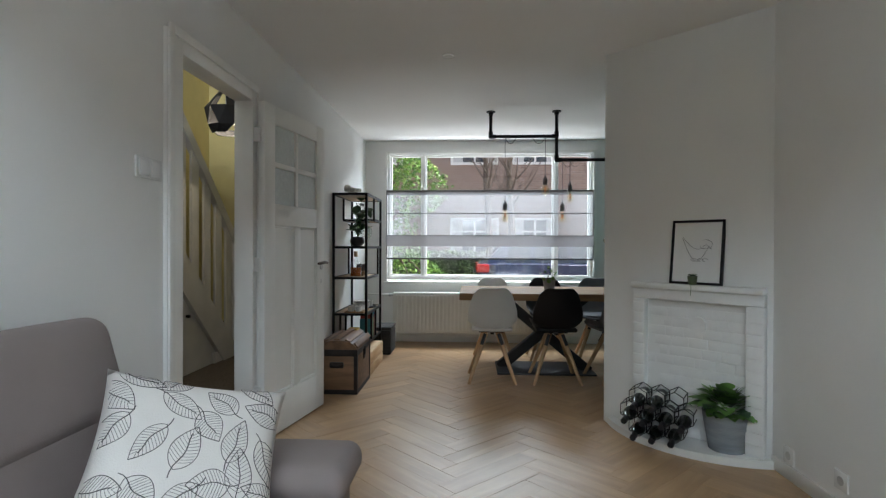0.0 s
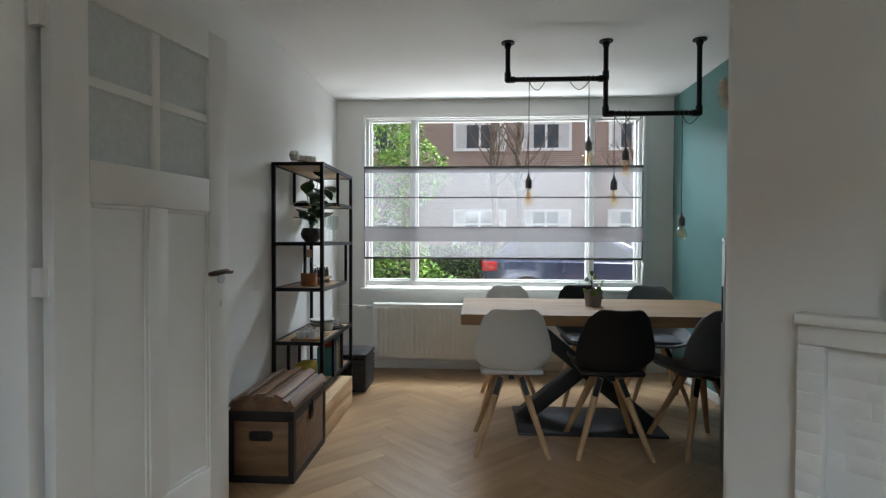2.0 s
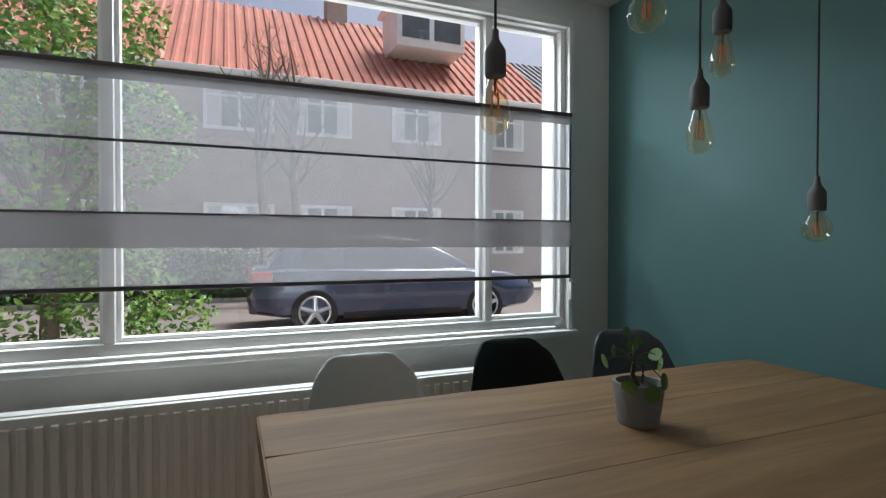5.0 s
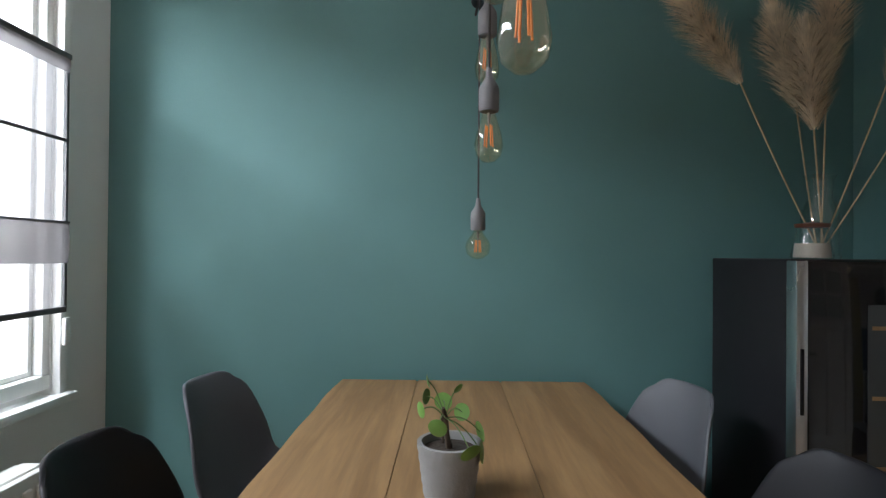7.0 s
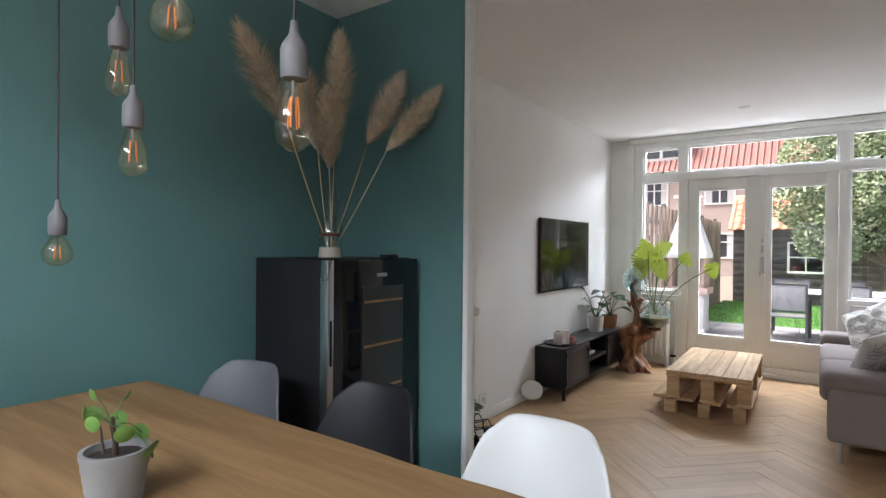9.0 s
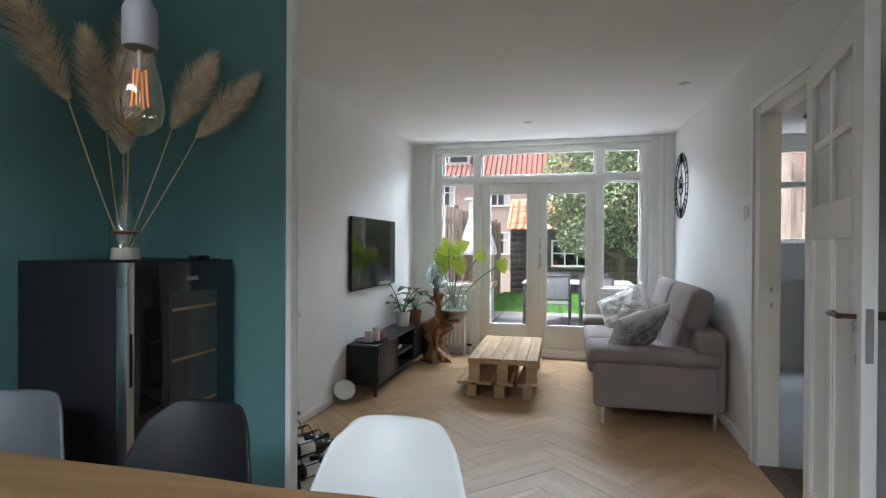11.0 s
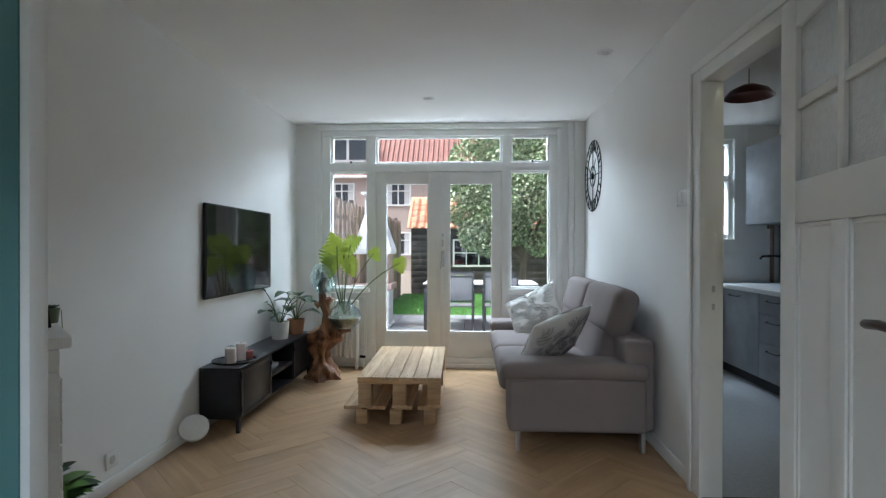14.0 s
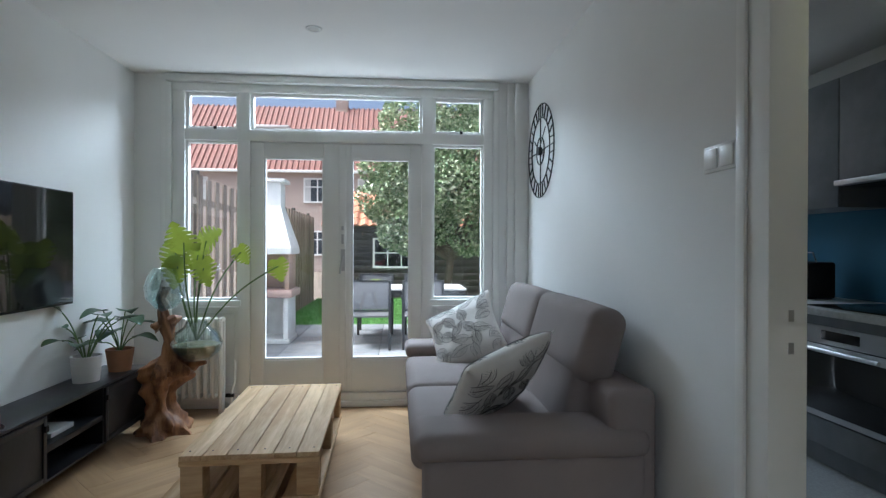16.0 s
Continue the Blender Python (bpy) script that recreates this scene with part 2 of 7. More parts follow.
def thing(name, m, label, category, group="", kind=""):
    ob = new(name)
    ob.matrix_world = m
    return tagged(ob, label, category, group, kind)


def setting(name, bm, material, label="", category="", smooth=35):
    return tagged(part(name, bm, material, smooth=smooth), label, category, kind="structure")


def shared(name, me, parent, m, label=""):
    ob = new(name, me)
    ob.parent = parent
    ob.matrix_basis = m
    if label:
        ob["label"] = label
    return ob


def B(*boxes, bevel=0.0):
    bm = bmesh.new()
    for b in boxes:
        box(bm, *b, bevel=bevel)
    return bm


# ---- the shell of the room ----
H = 2.41           # ceiling
XL, XR, XT = -1.2, 1.645, 1.775   # left wall, right wall (sitting end), teal wall (dining end)
YG, YS = 0.20, 6.93              # garden front, street front
DY0, DY1, DH = 2.84, 3.585, 1.985  # doorway in the left wall

setting("wall_left", B((XL - 0.09, XL, YG - 0.15, DY0, 0, H), (XL - 0.09, XL, DY1, YS + 0.2, 0, H), (XL - 0.09, XL, DY0, DY1, DH, H)), WALL, "smooth white painted plaster wall with doorway", "wall")
setting("wall_right", B((XR, XR + 0.2, YG - 0.15, 3.45, 0, H)), WALL, "smooth white painted plaster wall behind the television", "wall")
setting("wall_teal", B((XT, XT + 0.15, 3.452, YS + 0.2, 0, H)), TEAL, "matt teal painted accent wall in dining end", "wall")
bm = bmesh.new()
prism(bm, [(0.958, 4.135), (0.952, 4.16), (0.962, 4.186), (XT - 0.003, 4.186), (XT - 0.003, 3.455), (XR + 0.004, 3.452)], 0, H)
setting("wall_chimney", bm, WALL, "white plastered slanting chimney breast in the corner", "wall")
setting("wall_chimney_teal", B((0.985, XT - 0.004, 4.187, 4.193, 0, H)), TEAL, "teal painted face of the chimney breast", "wall")
setting("floor_base", B((XL - 0.09, XT + 0.1, YG - 0.2, YS + 0.2, -0.12, -0.008)), mat("floor_screed", (0.12, 0.085, 0.055), 0.8), "dark joints below the parquet", "floor")
setting("ceiling", B((XL - 0.09, XT + 0.15, YG - 0.15, YS + 0.2, H, H + 0.15)), CEIL, "flat white painted ceiling", "ceiling")

# ---- fronts, doors, floor edges ----
DARK = mat("black_metal", (0.012, 0.012, 0.013), 0.42, metal=0.6, var=0.2, bump=0.05)
STEEL = mat("brushed_steel", (0.55, 0.55, 0.56), 0.3, metal=1.0, var=0.05)
WHITEP = mat("white_plastic", (0.80, 0.80, 0.78), 0.2, var=0.02)
CREAM = mat("cream_radiator_enamel", (0.76, 0.75, 0.70), 0.35, var=0.03)

wg = setting("wall_garden", B((XL, -0.94, YG - 0.16, YG, 0, H), (1.385, XR, YG - 0.16, YG, 0, H), (-0.94, 1.385, YG - 0.16, YG, 2.352, H)), WALL, "narrow white piers beside the garden doors", "wall")
setting("wall_street", B((XL, -0.935, YS, YS + 0.22, 0, H), (1.505, XT, YS, YS + 0.22, 0, H), (-0.935, 1.505, YS, YS + 0.22, 2.285, H), (-0.935, 1.505, YS, YS + 0.22, 0, 0.725)), WALL, "white painted wall below and round the street window", "wall")


def frame_window(name, xs, z0, z1, y, depth, bar, label, sides=1):
    """A fixed timber window front: posts at xs, rails at z0 and z1."""
    w = thing(name, pose(0, y, 0), label, "window", kind="structure")
    for x0, x1 in xs:
        part("post", B((x0, x1, -depth / 2, depth / 2, z0, z1), bevel=0.004), TRIM, w)
    part("window_head", B((xs[0][0], xs[-1][1], -depth / 2 - 0.003, depth / 2 + 0.003, z1, z1 + bar), bevel=0.004), TRIM, w)
    part("window_sill", B((xs[0][0], xs[-1][1], -depth / 2 - 0.003, depth / 2 + 0.003, z0 - bar, z0), bevel=0.004), TRIM, w)
    return w


def pane(w, x0, x1, z0, z1, y=0.0):
    p = part("pane", B((x0, x1, y - 0.003, y + 0.003, z0, z1)), GLASS, w, smooth=None)
    p.visible_shadow = False
    return p


def sash(w, x0, x1, z0, z1, t, y=0.0, d=0.045, name="sash"):
    s = part(name, B((x0, x0 + t, y - d / 2, y + d / 2, z0, z1), (x1 - t, x1, y - d / 2, y + d / 2, z0, z1), (x0 + t, x1 - t, y - d / 2, y + d / 2, z0, z0 + t), (x0 + t, x1 - t, y - d / 2, y + d / 2, z1 - t, z1), bevel=0.003), TRIM, w)
    pane(s, x0 + t, x1 - t, z0 + t, z1 - t, y)
    return s


# street window, three lights, with a proud casing and a deep sill board
ws = frame_window("window_1", [(-0.935, -0.905), (-0.52, -0.482), (1.05, 1.088), (1.475, 1.505)], 0.79, 2.24, YS + 0.05, 0.09, 0.045, "white painted timber street window with three fixed lights")
for a, b in ((-0.905, -0.52), (-0.482, 1.05), (1.088, 1.475)):
    sash(ws, a, b, 0.79, 2.24, 0.017, 0.01)
setting("trim", B((-0.965, -0.935, YS - 0.03, YS, 0.70, 2.285), (1.505, 1.54, YS - 0.03, YS, 0.70, 2.285), (-0.935, 1.505, YS - 0.03, YS, 2.25, 2.285), bevel=0.004), TRIM, "white painted casing round the street window", "trim")
setting("window_sill", B((-0.975, 1.55, YS - 0.06, YS + 0.02, 0.70, 0.728), bevel=0.006), TRIM, "white painted wooden window sill", "sill")
bm = B((1.507, 1.533, YS - 0.045, YS - 0.03, 0.88, 0.97), bevel=0.006)
tagged(part("blind_cord_weight", bm, WHITEP), "white plastic blind cord holder on the casing", "blind fitting")

# garden front: side lights, double glazed doors, top lights
GX = [(-0.94, -0.87), (-0.485, -0.405), (0.845, 0.925), (1.30, 1.385)]
wgd = frame_window("window_2", GX, 0.10, 2.296, YG - 0.05, 0.10, 0.056, "white painted timber garden front with top lights and side lights")
part("transom", B((-0.87, 1.30, -0.053, 0.053, 1.945, 2.025), bevel=0.005), TRIM, wgd)
for a, b in ((-0.87, -0.485), (0.925, 1.30)):
    sash(wgd, a, b, 2.025, 2.296, 0.024, 0.0, name="top_light")
    sash(wgd, a, b, 0.79, 1.945, 0.016, 0.0, name="side_light")
    part("lower_panel", B((a, b, -0.02, 0.02, 0.10, 0.735)), TRIM, wgd)
    part("panel_moulding", B((a + 0.03, a + 0.045, 0.02, 0.03, 0.16, 0.70), (b - 0.045, b - 0.03, 0.02, 0.03, 0.16, 0.70), (a + 0.045, b - 0.045, 0.02, 0.03, 0.685, 0.70), (a + 0.045, b - 0.045, 0.02, 0.03, 0.16, 0.175), bevel=0.002), TRIM, wgd)
    part("window_board", B((a - 0.02, b + 0.02, -0.05, 0.075, 0.745, 0.788), bevel=0.004), TRIM, wgd)
    part("stay", B((a + 0.16, a + 0.18, 0.022, 0.04, 2.03, 2.05), bevel=0.002), DARK, wgd)
sash(wgd, -0.405, 0.845, 2.025, 2.296, 0.02, 0.0, name="top_light")
part("threshold", B((-0.485, 0.925, -0.06, 0.07, 0.0, 0.045), (-0.485, 0.925, -0.06, 0.04, 0.045, 0.098), (-0.94, -0.485, -0.035, 0.035, 0.0, 0.0435), (0.925, 1.385, -0.035, 0.035, 0.0, 0.0435), bevel=0.006), TRIM, wgd)


def garden_door(name, x0, x1, gl, gr, handle):
    d = thing(name, pose(0, YG - 0.045, 0), "white painted garden door with one tall pane", "door", kind="structure")
    part("door_leaf", B((x0, gl, -0.024, 0.024, 0.10, 1.94), (gr, x1, -0.024, 0.024, 0.10, 1.94), (gl, gr, -0.024, 0.024, 0.10, 0.345), (gl, gr, -0.024, 0.024, 1.835, 1.94), bevel=0.004), TRIM, d)
    part("bead", B((gl, gl + 0.014, -0.018, 0.018, 0.345, 1.835), (gr - 0.014, gr, -0.018, 0.018, 0.345, 1.835), (gl + 0.014, gr - 0.014, -0.018, 0.018, 0.345, 0.36), (gl + 0.014, gr - 0.014, -0.018, 0.018, 1.82, 1.835), bevel=0.002), TRIM, d)
    pane(d, gl, gr, 0.345, 1.835)
    if handle:
        part("cover_strip", B((x0 - 0.02, x0 + 0.028, 0.025, 0.04, 0.11, 1.93), bevel=0.003), TRIM, d)
        bm = B((x0 - 0.014, x0 + 0.018, 0.04, 0.046, 1.0, 1.16), bevel=0.002)
        rod(bm, (x0, 0.04, 1.10), (x0, 0.085, 1.10), 0.009)
        rod(bm, (x0, 0.083, 1.10), (x0 + 0.02, 0.083, 0.98), 0.009)
        part("door_handle", bm, STEEL, d, "worn steel lever handle")
        part("bolt", B((x0 - 0.006, x0 + 0.012, 0.04, 0.05, 1.20, 1.27), (x0 - 0.006, x0 + 0.012, 0.04, 0.05, 1.30, 1.33), bevel=0.002), STEEL, d)
    return d


garden_door("door_2", 0.175, 0.843, 0.318, 0.752, True)
garden_door("door_3", -0.403, 0.172, -0.318, 0.118, False)
setting("blind_rail", B((-0.98, 1.42, YG - 0.005, YG + 0.05, 2.356, H - 0.003), bevel=0.008), TRIM, "white boxed lintel above the garden doors", "trim")
setting("corner_boxing", B((XL + 0.002, -1.10, YG - 0.003, YG + 0.05, 0.002, H - 0.002), (-1.10, -1.045, YG - 0.003, YG + 0.028, 0.002, H - 0.002), (-0.985, -0.94, YG - 0.003, YG + 0.015, 0.002, 2.352), bevel=0.004), TRIM, "white boxed-in pipe casing in the corner", "trim")
setting("trim_garden", B((1.385, 1.425, YG - 0.003, YG + 0.022, 0.002, 2.352), (1.425, 1.462, YG - 0.003, YG + 0.012, 0.002, 2.352), bevel=0.003), TRIM, "white painted casing beside the garden front", "trim")

# doorway in the left wall: architrave, lining, threshold and open leaf
setting("door_frame", B((XL - 0.092, XL + 0.018, DY0 - 0.115, DY0 + 0.006, 0, DH + 0.07), (XL - 0.092, XL + 0.018, DY1 - 0.006, DY1 + 0.075, 0, DH + 0.07), (XL - 0.0915, XL + 0.0175, DY0 + 0.006, DY1 - 0.006, DH - 0.006, DH + 0.07), (XL + 0.018, XL + 0.03, DY0 - 0.115, DY0 - 0.075, 0, DH + 0.09), (XL + 0.018, XL + 0.03, DY1 + 0.045, DY1 + 0.075, 0, DH + 0.09), (XL + 0.018, XL + 0.03, DY0 - 0.075, DY1 + 0.045, DH + 0.05, DH + 0.09), bevel=0.005), TRIM, "white gloss painted moulded door frame", "door frame")
part("strike_plate", B((XL - 0.052, XL - 0.038, DY0 + 0.003, DY0 + 0.008, 0.985, 1.015), (XL - 0.052, XL - 0.038, DY0 + 0.003, DY0 + 0.008, 0.90, 0.93)), STEEL, bpy.data.objects["door_frame"])
setting("threshold_strip", B((XL - 0.095, XL + 0.01, DY0, DY1, -0.005, 0.012), bevel=0.004), wood("dark_threshold", (0.09, 0.055, 0.035), (0.04, 0.025, 0.018), 0.5, "y"), "dark wooden threshold in the doorway", "threshold")
hinge = pose(XL + 0.058, DY1 + 0.02, 0, 0, 0, 90 - 10.4)
d1 = thing("door_1", hinge, "white panelled interior door with four small panes, standing open", "door", kind="structure")
DW, DT = 0.765, 0.04
FROST = mat("frosted_glass", (0.62, 0.66, 0.65), 0.18, var=0.06, scale=40, bump=0.5, bump_scale=90)
# local x runs along the leaf from its hinges
part("door_leaf", B((0, 0.115, -DT / 2, DT / 2, 0.012, 1.985), (DW - 0.115, DW, -DT / 2, DT / 2, 0.012, 1.985), (0.115, DW - 0.115, -DT / 2, DT / 2, 0.012, 0.25), (0.115, DW - 0.115, -DT / 2, DT / 2, 1.27, 1.40), (0.115, DW - 0.115, -DT / 2, DT / 2, 1.875, 1.985), (DW / 2 - 0.04, DW / 2 + 0.04, -DT / 2, DT / 2, 0.25, 1.27), bevel=0.003), TRIM, d1)
for a, b in ((0.115, DW / 2 - 0.04), (DW / 2 + 0.04, DW - 0.115)):
    part("panel", B((a, b, -0.008, 0.008, 0.25, 1.27)), TRIM, d1)
    part("panel_bead", B((a, a + 0.014, -0.014, 0.014, 0.25, 1.27), (b - 0.014, b, -0.014, 0.014, 0.25, 1.27), (a + 0.014, b - 0.014, -0.014, 0.014, 0.25, 0.264), (a + 0.014, b - 0.014, -0.014, 0.014, 1.256, 1.27), bevel=0.003), TRIM, d1)
part("glazing_bar", B((DW / 2 - 0.018, DW / 2 + 0.018, -0.015, 0.015, 1.40, 1.875), (0.115, DW / 2 - 0.018, -0.015, 0.015, 1.62, 1.652), (DW / 2 + 0.018, DW - 0.115, -0.015, 0.015, 1.62, 1.652), bevel=0.004), TRIM, d1)
for a, b in ((0.115, DW / 2 - 0.018), (DW / 2 + 0.018, DW - 0.115)):
    for c, e in ((1.40, 1.62), (1.652, 1.875)):
        part("pane", B((a, b, -0.004, 0.004, c, e)), FROST, d1, "obscured glass pane")
BRONZE = mat("bronze_and_wood_handle", (0.06, 0.035, 0.022), 0.35, metal=0.3, var=0.2)
for s in (-1, 1):
    bm = bmesh.new()
    rod(bm, (DW - 0.05, s * DT / 2, 1.0), (DW - 0.05, s * (DT / 2 + 0.045), 1.0), 0.008)
    tube(bm, [(DW - 0.04, s * (DT / 2 + 0.045), 1.0), (DW - 0.09, s * (DT / 2 + 0.05), 1.004), (DW - 0.15, s * (DT / 2 + 0.045), 0.998), (DW - 0.17, s * (DT / 2 + 0.04), 0.996)], [0.009, 0.011, 0.011, 0.008])
    bmesh.ops.translate(bm, verts=bm.verts, vec=(0, 0, 0.03))
    part("door_handle", bm, BRONZE, d1, "dark lever handle with steel rose")
    bm = bmesh.new()
    rod(bm, (DW - 0.05, s * DT / 2, 1.0), (DW - 0.05, s * (DT / 2 + 0.006), 1.0), 0.02, seg=20)
    box(bm, DW - 0.054, DW - 0.046, s * DT / 2 - 0.002, s * DT / 2 + 0.002, 0.885, 0.915)
    part("rose", bm, STEEL, d1)
part("lock_plate", B((DW - 0.001, DW + 0.002, -0.01, 0.01, 0.90, 1.06)), STEEL, d1)
for z in (0.25, 1.0, 1.75):
    bm = bmesh.new()
    rod(bm, (-0.006, 0.02, z), (-0.006, 0.02, z + 0.08), 0.007)
    box(bm, -0.02, 0.0, 0.0, 0.05, z, z + 0.08)
    part("hinge", bm, TRIM, d1)

# skirting boards
SK = 0.075
setting("baseboard", B((XL, XL + 0.012, YG, DY0 - 0.12, 0.003, SK), (XL, XL + 0.012, DY1 + 0.08, YS, 0.003, SK), (XR - 0.012, XR, YG, 3.44, 0.003, SK), (XT - 0.012, XT, 4.2, YS, 0.003, SK), (XL + 0.012, XT - 0.012, YS - 0.012, YS, 0.003, SK), (1.0, XT - 0.013, 4.194, 4.206, 0.003, SK), bevel=0.003), TRIM, "low white painted skirting board", "baseboard")

# fireplace on the slanting chimney face
FP = Matrix.Translation((0.955, 4.148, 0)) @ Matrix.Rotation(radians(-45.2), 4, "Z")   # local x runs along the face, -y into the room
BRICKW = mat("white_painted_brick", (0.80, 0.80, 0.78), 0.55, var=0.05, scale=9, bump=0.6, bump_scale=35, fine=0.3)
fp = thing("fireplace", FP, "white painted brick fireplace surround with a closed recess", "fireplace")
S0, S1, SZ = 0.225, 0.955, 0.935
part("surround", B((S0, S0 + 0.075, -0.055, 0.0, 0.04, SZ - 0.10), (S1 - 0.09, S1, -0.055, 0.0, 0.04, SZ - 0.10), (S0, S1, -0.055, 0.0, SZ - 0.10, SZ - 0.035), bevel=0.008), BRICKW, fp)
part("mantel", B((S0 - 0.005, S1 + 0.003, -0.085, 0.0, SZ - 0.035, SZ), bevel=0.01), BRICKW, fp)
rng = random.Random(4)
z, row = 0.045, 0
while z < SZ - 0.15:
    x = S0 + 0.08 - (0.06 if row % 2 else 0)
    while x < S1 - 0.1:
        w = 0.105 + rng.uniform(-0.01, 0.012)
        a, b = max(x, S0 + 0.077), min(x + w, S1 - 0.092)
        if b - a > 0.02:
            part("brick", B((a, b, -0.003 - rng.uniform(0, 0.002), -0.0005, z, min(z + 0.056, SZ - 0.103)), bevel=0.0025), BRICKW, fp)
        x += w + 0.0025
    z += 0.0575
    row += 1
bm = bmesh.new()
rod(bm, (0.60, -0.001, 0.70), (0.60, -0.024, 0.70), 0.048, seg=28)
part("flue_cap", bm, BRICKW, fp)
for i in range(12):
    part("brick", B((S0 + 0.003, S0 + 0.072, -0.061, -0.054, 0.05 + i * 0.064, 0.108 + i * 0.064), bevel=0.003), BRICKW, fp)
    part("brick", B((S1 - 0.086, S1 - 0.003, -0.061, -0.054, 0.05 + i * 0.064, 0.108 + i * 0.064), bevel=0.003), BRICKW, fp)
# rounded hearth slab
bm = bmesh.new()
out = [(0.955, 4.14)]
for i in range(17):
    a = radians(180 + 90 * i / 16)
    out.append((1.66 + 0.70 * math.cos(a) * (1 - 0.0 * i), 4.10 + 0.685 * math.sin(a)))
out += [(1.645, 3.46)]
prism(bm, out, 0.0, 0.042)
bmesh.ops.bevel(bm, geom=[e for e in bm.edges if all(v.co.z > 0.04 for v in e.verts)], offset=0.006, segments=2, affect="EDGES")
tagged(part("hearth", bm, TRIM), "white painted rounded hearth slab before the fireplace", "hearth")

# ceiling spots, switches, sockets
for x, y in ((0.25, 1.1), (-0.93, 2.07), (-0.085, 4.11)):
    sp = thing("ceiling_spot", pose(x, y, H), "small white recessed ceiling spot", "spotlight", "recessed ceiling spots")
    bm = bmesh.new()
    lathe(bm, [(0.028, -0.002), (0.033, -0.006), (0.043, -0.005), (0.046, 0.0)], 28)
    part("ring", bm, WHITEP, sp)
    bm = bmesh.new()
    lathe(bm, [(0.0, -0.002), (0.029, -0.0015)], 20)
    part("lens", bm, mat("spot_lens", (0.55, 0.55, 0.53), 0.2), sp)


def switch(m, n, label, name="light_switch"):
    s = thing(name, m, label, "switch" if name == "light_switch" else "socket")
    part("frame", B((-0.041 * n, 0.041 * n, -0.009, 0, -0.041, 0.041), bevel=0.003), WHITEP, s)
    for i in range(n):
        c = (i - (n - 1) / 2) * 0.078
        if name == "light_switch":
            part("rocker", B((c - 0.031, c + 0.031, -0.014, -0.008, -0.031, 0.031), bevel=0.003), WHITEP, s)
        else:
            bm = bmesh.new()
            rod(bm, (c, -0.0085, 0), (c, -0.0105, 0), 0.02, seg=20)
            part("socket_well", bm, mat("socket_shade", (0.5, 0.5, 0.48), 0.4), s)


switch(pose(XL, 2.62, 1.45, 0, 0, 90), 2, "white double light switch on the wall beside the doorway")
switch(pose(XR, 2.93, 0.16, 0, 0, -90), 1, "white wall socket just above the skirting", "wall_socket")
switch(pose(XR, 3.30, 0.12, 0, 0, -90), 1, "white wall socket beside the hearth", "wall_socket")

# ---- sitting end ----
SOFA = mat("taupe_microfibre", (0.265, 0.222, 0.212), 0.85, var=0.09, scale=5, bump=0.35, bump_scale=420, fine=0.25)


def soft(bm, x0, x1, y0, y1, z0, z1, r, puff=0.0, m=None):
    """A stuffed block: rounded edges and slightly domed top."""
    vs = box(bm, x0, x1, y0, y1, z0, z1, bevel=r, seg=5)
    if puff:
        es = list({e for v in vs for e in v.link_edges})
        bmesh.ops.subdivide_edges(bm, edges=[e for e in es if e.calc_length() > r * 1.5], cuts=5, use_grid_fill=True)
        vs = [v for v in bm.verts if x0 - 0.01 <= v.co.x <= x1 + 0.01 and y0 - 0.01 <= v.co.y <= y1 + 0.01 and z0 - 0.01 <= v.co.z <= z1 + 0.01]
        cx, cy = (x0 + x1) / 2, (y0 + y1) / 2
        for v in vs:
            if v.co.z > z1 - r:
                k = (1 - ((v.co.x - cx) / (x1 - x0) * 2) ** 2) * (1 - ((v.co.y - cy) / (y1 - y0) * 2) ** 2)
                v.co.z += puff * max(0, k) + 0.004 * noise.noise(v.co * 7)
    if m is not None:
        bmesh.ops.transform(bm, matrix=m, verts=vs)
    return vs


def one(f, *a, **k):
    bm = bmesh.new()
    f(bm, *a, **k)
    return bm


# origin: the middle of the sofa's footprint, x towards the room
sofa = thing("sofa", pose(-0.72, 1.27, 0), "taupe grey upholstered two-seat sofa with raised headrests", "sofa")
part("base", one(soft, -0.42, 0.36, -0.90, 1.0, 0.12, 0.31, 0.025), SOFA, sofa)
for y0, y1 in ((-0.73, 0.04), (0.04, 0.81)):
    part("seat_cushion", one(soft, -0.28, 0.44, y0 + 0.003, y1 - 0.003, 0.29, 0.44, 0.05, 0.025), SOFA, sofa)
    part("back_cushion", one(soft, -0.10, 0.075, y0 + 0.003, y1 - 0.003, 0.36, 0.72, 0.055, 0.01, Matrix.Translation((-0.17, 0, 0.0)) @ Matrix.Rotation(radians(-10), 4, "Y")), SOFA, sofa)
    part("headrest", one(soft, -0.09, 0.075, y0 + 0.006, y1 + (0.05 if y1 > 0.5 else -0.006), 0.0, 0.31, 0.06, 0.008, Matrix.Translation((-0.265, 0, 0.635)) @ Matrix.Rotation(radians(-16), 4, "Y")), SOFA, sofa)
    for y in (y0 + 0.12, y1 - 0.05):
        part("headrest_hinge", one(rod, (-0.33, y, 0.60), (-0.33, y, 0.74), 0.009), STEEL, sofa)
for s in (-1, 1):
    y0, y1 = (0.79, 1.06) if s > 0 else (-0.95, -0.70)
    part("arm_body", one(soft, -0.40, 0.40, y0 + 0.02, y1 - 0.012, 0.115, 0.435, 0.03), SOFA, sofa)
    part("arm_pad", one(soft, -0.42, 0.44, y0 - 0.01, y1, 0.42, 0.52, 0.045, 0.006), SOFA, sofa)
part("back_panel", one(soft, -0.45, -0.27, -0.92, 1.03, 0.12, 0.66, 0.035), SOFA, sofa)
